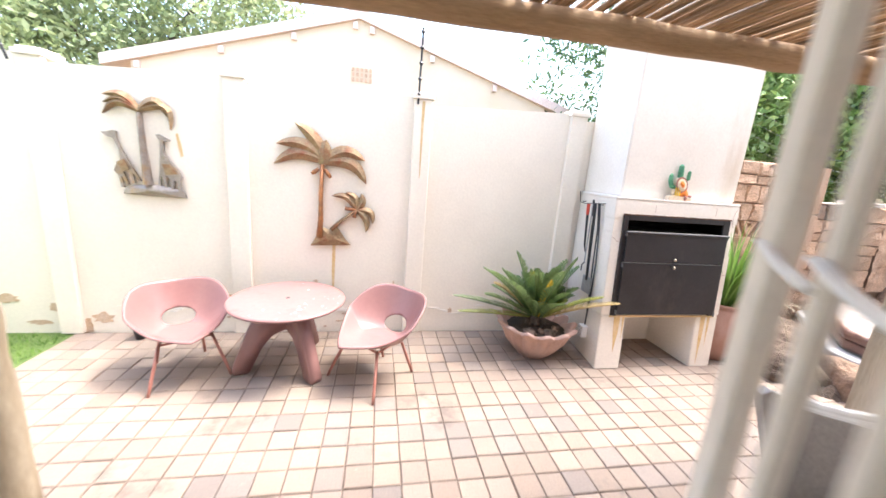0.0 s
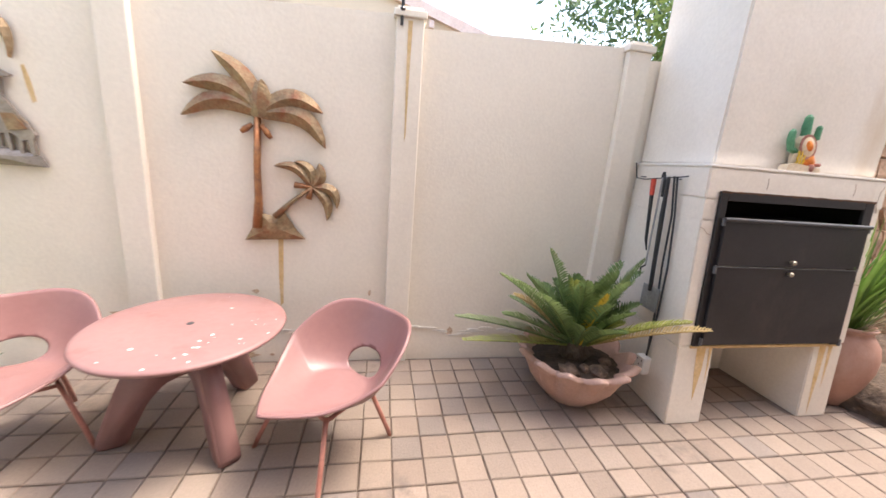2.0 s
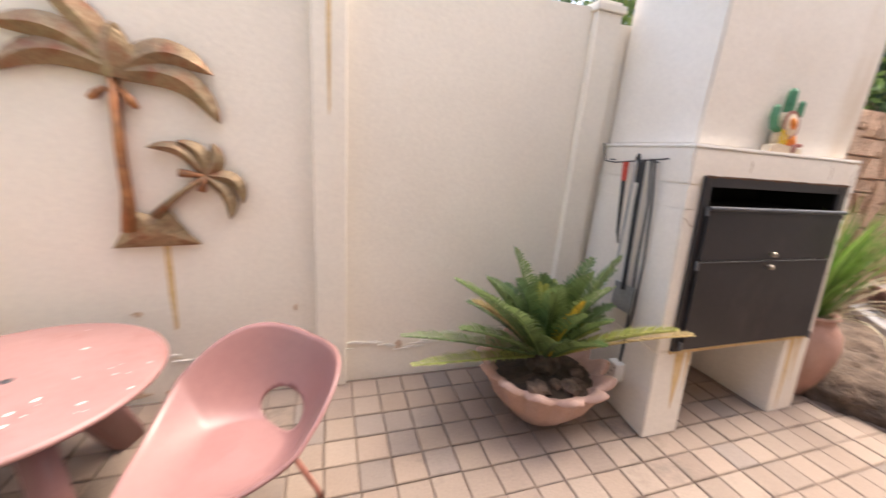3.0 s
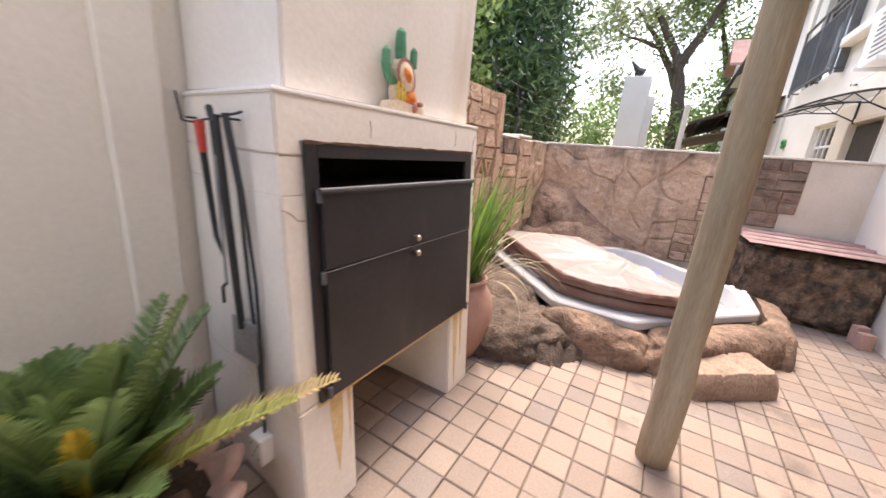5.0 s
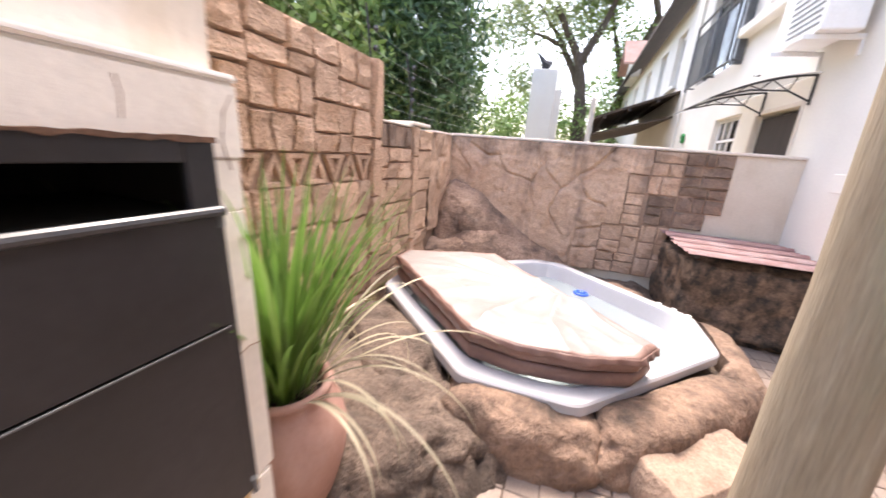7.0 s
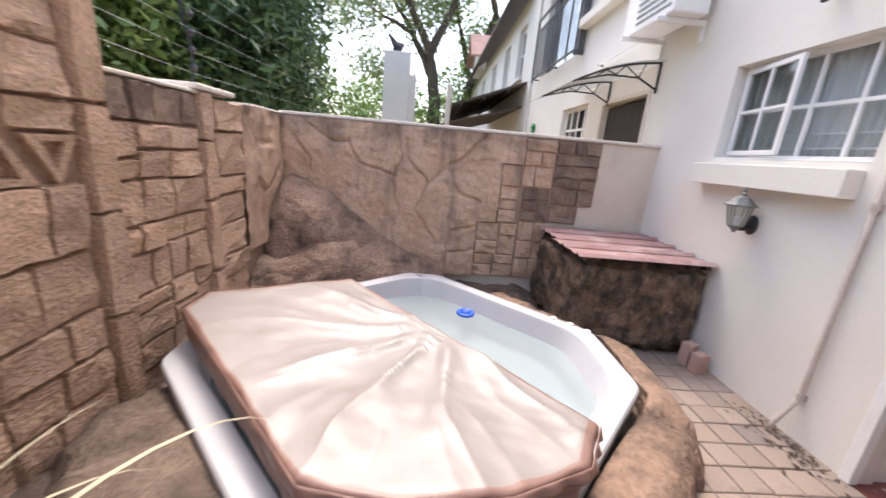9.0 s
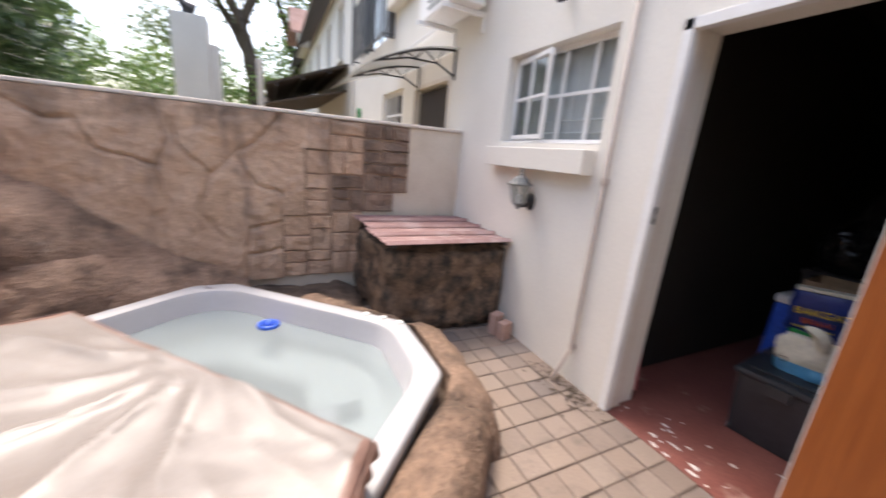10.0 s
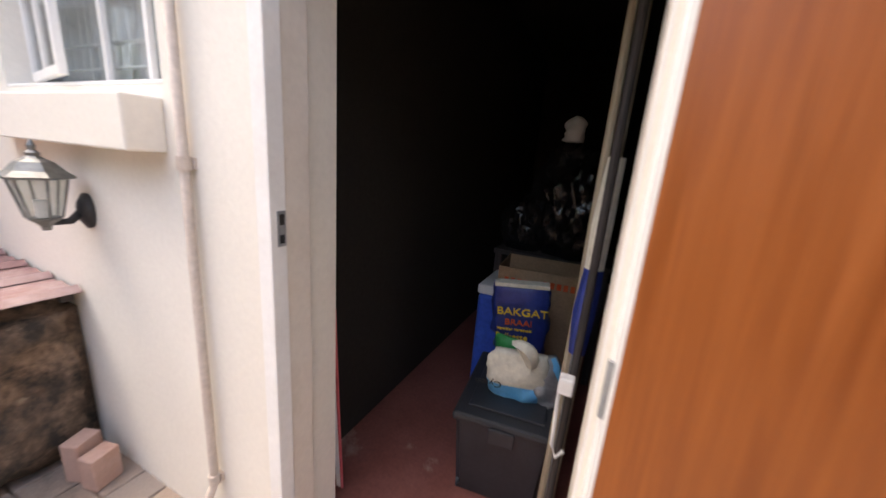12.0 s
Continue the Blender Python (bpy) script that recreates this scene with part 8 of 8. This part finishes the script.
# ---- trees ----
def crown(name, blobs, count, size, material, parent, seed, aspect=0.4, clump=0.34, per=34):
    """Leaves in clumps on the outside of a few uneven masses, with gaps between."""
    rs = np.random.RandomState(seed)
    vol = np.array([b[3] * b[4] * b[5] for b in blobs]) ** 0.67
    n_clump = count // per
    which = rs.choice(len(blobs), n_clump, p=vol / vol.sum())
    b = np.array(blobs)[which]
    d = rs.normal(size=(n_clump, 3))
    d /= np.linalg.norm(d, axis=1)[:, None]
    c = b[:, :3] + d * b[:, 3:6] * rs.uniform(0.45, 1.05, (n_clump, 1)) ** 0.6
    c = np.repeat(c, per, axis=0)
    o = c + rs.normal(size=c.shape) * clump * np.array([1, 1, 0.7])
    n = len(o)
    a = rs.normal(size=(n, 3)) + np.array([0, 0, -0.35])
    a /= np.linalg.norm(a, axis=1)[:, None]
    r = np.cross(a, rs.normal(size=(n, 3)))
    r /= np.linalg.norm(r, axis=1)[:, None]
    s = size * rs.uniform(0.6, 1.3, (n, 1))
    v = np.stack([o - a * s * 0.5, o + r * s * aspect * 0.5, o + a * s * 0.5, o - r * s * aspect * 0.5], axis=1).reshape(-1, 3)
    me = bpy.data.meshes.new(name)
    me.from_pydata(v.tolist(), [], np.arange(4 * n).reshape(-1, 4).tolist())
    me.materials.append(material)
    ob = new(name, me)
    ob.parent = parent
    ob["kind"] = "stuff"
    return ob


def limb(b, pts, r0, r1, seed):
    rnd = random.Random(seed)
    out = []
    for p, q in zip(pts, pts[1:]):
        for k in range(4):
            f = k / 4
            out.append(Vector(p).lerp(Vector(q), f) + Vector((rnd.uniform(-1, 1), rnd.uniform(-1, 1), rnd.uniform(-1, 1))) * r0 * 0.25)
    out.append(Vector(pts[-1]))
    tube(b, out, [r0 + (r1 - r0) * k / (len(out) - 1) for k in range(len(out))], 8)


def tree(label, limbs, blobs, count, size, material, seed, aspect=0.4, clump=0.34):
    base = limbs[0][0][0]
    t = thing("tree", label, "tree", pose(0, 0, 0), "trees beyond the walls")
    for k, (pts, r0, r1) in enumerate(limbs):
        b = bm_new()
        limb(b, pts, r0, r1, seed * 50 + k)
        part("trunk" if k == 0 else "limb", b, BARK, t, "", True)
    crown("crown", blobs, count, size, material, t, seed, aspect, clump)
    return t


tree("spreading olive-green tree behind the gabled house", [([(-9, 16, 0), (-8.8, 16, 3), (-8.5, 16, 6)], 0.35, 0.15), ([(-8.8, 16, 3), (-11, 15, 6.5)], 0.16, 0.04), ([(-8.7, 16, 4), (-6, 15.5, 7)], 0.15, 0.04)],
     [(-8.8, 15.5, 6.5, 4.2, 3.0, 3.0), (-12.5, 14.5, 5.2, 3.0, 2.5, 2.6), (-5.6, 15.5, 6.2, 2.6, 2.2, 1.8), (-10, 14, 4.2, 3.6, 2.2, 1.8)], 26000, 0.24, LEAF_OLIVE, 1, 0.45, 0.42)
tree("olive-green tree beyond the garden end", [([(-11, 9, 0), (-11, 9, 4)], 0.25, 0.1)], [(-11, 9, 4.6, 2.6, 2.2, 2.2), (-9.5, 10, 3.6, 2.0, 1.6, 1.4)], 9000, 0.2, LEAF_OLIVE, 2, 0.45, 0.36)
tree("small green tree between the houses", [([(11.5, 13.0, 0), (11.5, 13, 4.2)], 0.16, 0.06)], [(11.5, 13.2, 4.9, 0.6, 0.6, 0.9), (11.4, 13.2, 4.1, 0.5, 0.5, 0.6), (11.9, 13.3, 5.5, 0.7, 0.7, 0.9)], 2600, 0.16, LEAF_DARK, 3, 0.5, 0.2)
tree("leafy bright green tree over the stone wall", [([(8.6, 7.2, 0), (8.6, 7.1, 2.5), (8.5, 6.9, 4.2)], 0.2, 0.07), ([(8.6, 7.1, 2.2), (7.4, 6.5, 4.0)], 0.1, 0.03)],
     [(8.3, 6.7, 3.9, 1.7, 1.4, 1.7), (7.0, 6.6, 3.2, 1.3, 1.1, 1.3), (9.4, 6.6, 3.0, 1.4, 1.2, 1.6), (6.4, 7.2, 4.4, 1.5, 1.2, 1.6), (8.2, 6.2, 2.2, 1.7, 1.0, 0.9)], 26000, 0.17, LEAF_BRIGHT, 4, 0.42, 0.22)
tree("dense dark green mango tree over the wall", [([(11.0, 5.6, 0), (11.0, 5.6, 2.5), (10.9, 5.5, 4.5)], 0.28, 0.1), ([(11, 5.6, 2.2), (12.0, 4.9, 4.2)], 0.14, 0.04)],
     [(10.5, 5.6, 3.9, 1.6, 1.4, 2.0), (11.5, 5.5, 3.0, 1.1, 1.0, 1.4), (9.7, 5.3, 2.6, 1.1, 1.0, 1.2), (10.8, 5.8, 5.6, 1.5, 1.3, 1.2), (12.3, 5.6, 1.9, 0.9, 0.8, 0.7)], 24000, 0.22, LEAF_DARK, 5, 0.28, 0.26)
tree("dark green tree filling in behind the stone wall", [([(6.0, 9.6, 0), (6.0, 9.6, 4)], 0.22, 0.08)], [(6.0, 9.4, 3.8, 2.2, 1.4, 2.4), (8.6, 9.4, 3.2, 2.0, 1.4, 2.2), (11.5, 8.8, 3.6, 2.4, 1.5, 2.6)], 16000, 0.2, LEAF_DARK, 6, 0.34, 0.32)
tree("tall bare-limbed tree with airy foliage", [([(24.5, 2.0, 0), (24.3, 2.1, 4.0), (23.9, 2.6, 6.2), (23.2, 4.0, 8.6)], 0.42, 0.14), ([(24.2, 2.2, 4.8), (24.4, 3.6, 7.2), (24.0, 5.0, 9.0)], 0.22, 0.06), ([(23.9, 2.6, 6.2), (24.2, 1.6, 8.4), (24.3, 1.0, 10.5)], 0.24, 0.07), ([(24.0, 3.4, 7.0), (23.0, 5.4, 7.6)], 0.14, 0.04)],
     [(23.6, 4.6, 9.4, 2.4, 2.4, 1.5), (24.2, 1.2, 10.6, 2.4, 2.2, 1.4), (23.0, 6.4, 7.6, 1.4, 1.6, 1.0), (24.4, 3.2, 7.4, 1.0, 1.0, 0.8), (24.0, 5.6, 5.6, 1.2, 1.3, 0.8)], 9500, 0.26, LEAF_OLIVE, 7, 0.4, 0.42)
tree("tall forked tree beyond the row of houses", [([(26.5, 0.0, 0), (26.3, 0.2, 4.5), (25.8, -0.6, 7.0), (26.0, -0.9, 9.2), (25.8, 0.4, 11.2)], 0.40, 0.12), ([(26.2, 0.1, 5.2), (26.4, 1.0, 8.0), (26.2, 1.6, 10.5)], 0.2, 0.06)],
     [(26.0, 0.6, 11.4, 2.6, 2.4, 1.5), (26.2, 1.8, 9.4, 1.5, 1.4, 1.2), (26.0, -0.2, 7.6, 1.3, 1.2, 1.2), (26.5, 0.8, 5.0, 1.6, 1.3, 1.4)], 8500, 0.26, LEAF_BRIGHT, 8, 0.42, 0.42)
tree("low green bushes far beyond the wall", [([(22, 6, 0), (22, 6, 2)], 0.2, 0.1)], [(21, 6.5, 2.4, 1.8, 2.0, 1.6), (24, 3.6, 2.8, 1.6, 1.6, 1.8), (27, 5.5, 3.4, 2.2, 2.2, 2.2), (25, 1.6, 2.6, 1.2, 1.3, 1.6), (19.5, 8.6, 3.2, 2.4, 2.0, 2.4)], 12000, 0.26, LEAF_BRIGHT, 9, 0.42, 0.4)

# ---- lawn blades ----
rs = np.random.RandomState(5)
n = 9000
o = np.stack([rs.uniform(-4.6, -2.5, n), rs.uniform(1.6, 3.40, n), np.full(n, -0.014)], axis=1)
a = rs.uniform(0, 6.283, n)
w = np.stack([np.cos(a), np.sin(a), np.zeros(n)], axis=1) * 0.0035
t = np.stack([rs.normal(0, 0.014, n), rs.normal(0, 0.014, n), rs.uniform(0.02, 0.05, n)], axis=1)
v = np.stack([o - w, o + w, o + t], axis=1).reshape(-1, 3)
me = bpy.data.meshes.new("lawn_grass")
me.from_pydata(v.tolist(), [], np.arange(3 * n).reshape(-1, 3).tolist())
me.materials.append(BLADE)
tagged(new("lawn_grass", me), "short green lawn blades beside the paving", "grass", "", "stuff")


# ---- pavers ----
PX, PY, PITCH = 0.495, 2.669, 0.1487


def paver_mesh(b, x, y, z, w, d, tilt=(0, 0)):
    """One square paver with a worn, chamfered edge."""
    c, h = 0.0045, 0.022
    rings = []
    for ins, dz in ((0.0, -h), (0.0, -c), (c, 0.0)):
        rings.append([b.verts.new((x + sx * (w / 2 - ins), y + sy * (d / 2 - ins), z + dz + tilt[0] * sx + tilt[1] * sy)) for sx, sy in ((-1, -1), (1, -1), (1, 1), (-1, 1))])
    for r0, r1 in zip(rings, rings[1:]):
        for k in range(4):
            b.faces.new((r0[k], r0[(k + 1) % 4], r1[(k + 1) % 4], r1[k]))
    b.faces.new(rings[-1])


shared = []
for k in range(6):
    rnd = random.Random(60 + k)
    b = bm_new()
    paver_mesh(b, 0, 0, 0, PITCH - rnd.uniform(0.003, 0.007), PITCH - rnd.uniform(0.003, 0.007), (rnd.uniform(-0.001, 0.001), rnd.uniform(-0.001, 0.001)))
    me = bpy.data.meshes.new("paver")
    b.to_mesh(me)
    b.free()
    me.materials.append(PAVER)
    shared.append(me)
rest = bm_new()
rnd = random.Random(77)
for i in range(-20, 43):
    for j in range(-18, 6):
        x, y = PX + (i + 0.5) * PITCH, PY + (j + 0.5) * PITCH
        if x < -2.42 or x > 6.8 or y < 0.02 or y > 3.40:
            continue
        if 4.3 < x and 1.15 < y and (x - 4.3) + (y - 1.15) > 0.3 and not (x > 5.9 and y < 1.0):
            continue
        z = rnd.uniform(-0.002, 0.002)
        if 0.9 < x < 4.35 and 1.02 < y < 2.66:
            ob = new("paver", shared[rnd.randrange(6)])
            ob.parent = floor
            ob.matrix_basis = Matrix.Translation((x + rnd.uniform(-0.0015, 0.0015), y + rnd.uniform(-0.0015, 0.0015), z)) @ Matrix.Rotation(rnd.choice((0, 1, 2, 3)) * math.pi / 2 + rnd.uniform(-0.01, 0.01), 4, "Z")
        else:
            paver_mesh(rest, x + rnd.uniform(-0.0015, 0.0015), y + rnd.uniform(-0.0015, 0.0015), z, PITCH - rnd.uniform(0.003, 0.007), PITCH - rnd.uniform(0.003, 0.007), (rnd.uniform(-0.001, 0.001), rnd.uniform(-0.001, 0.001)))
pv = part("pavers", rest, PAVER, floor, "square clay pavers")
pv["kind"] = "stuff"
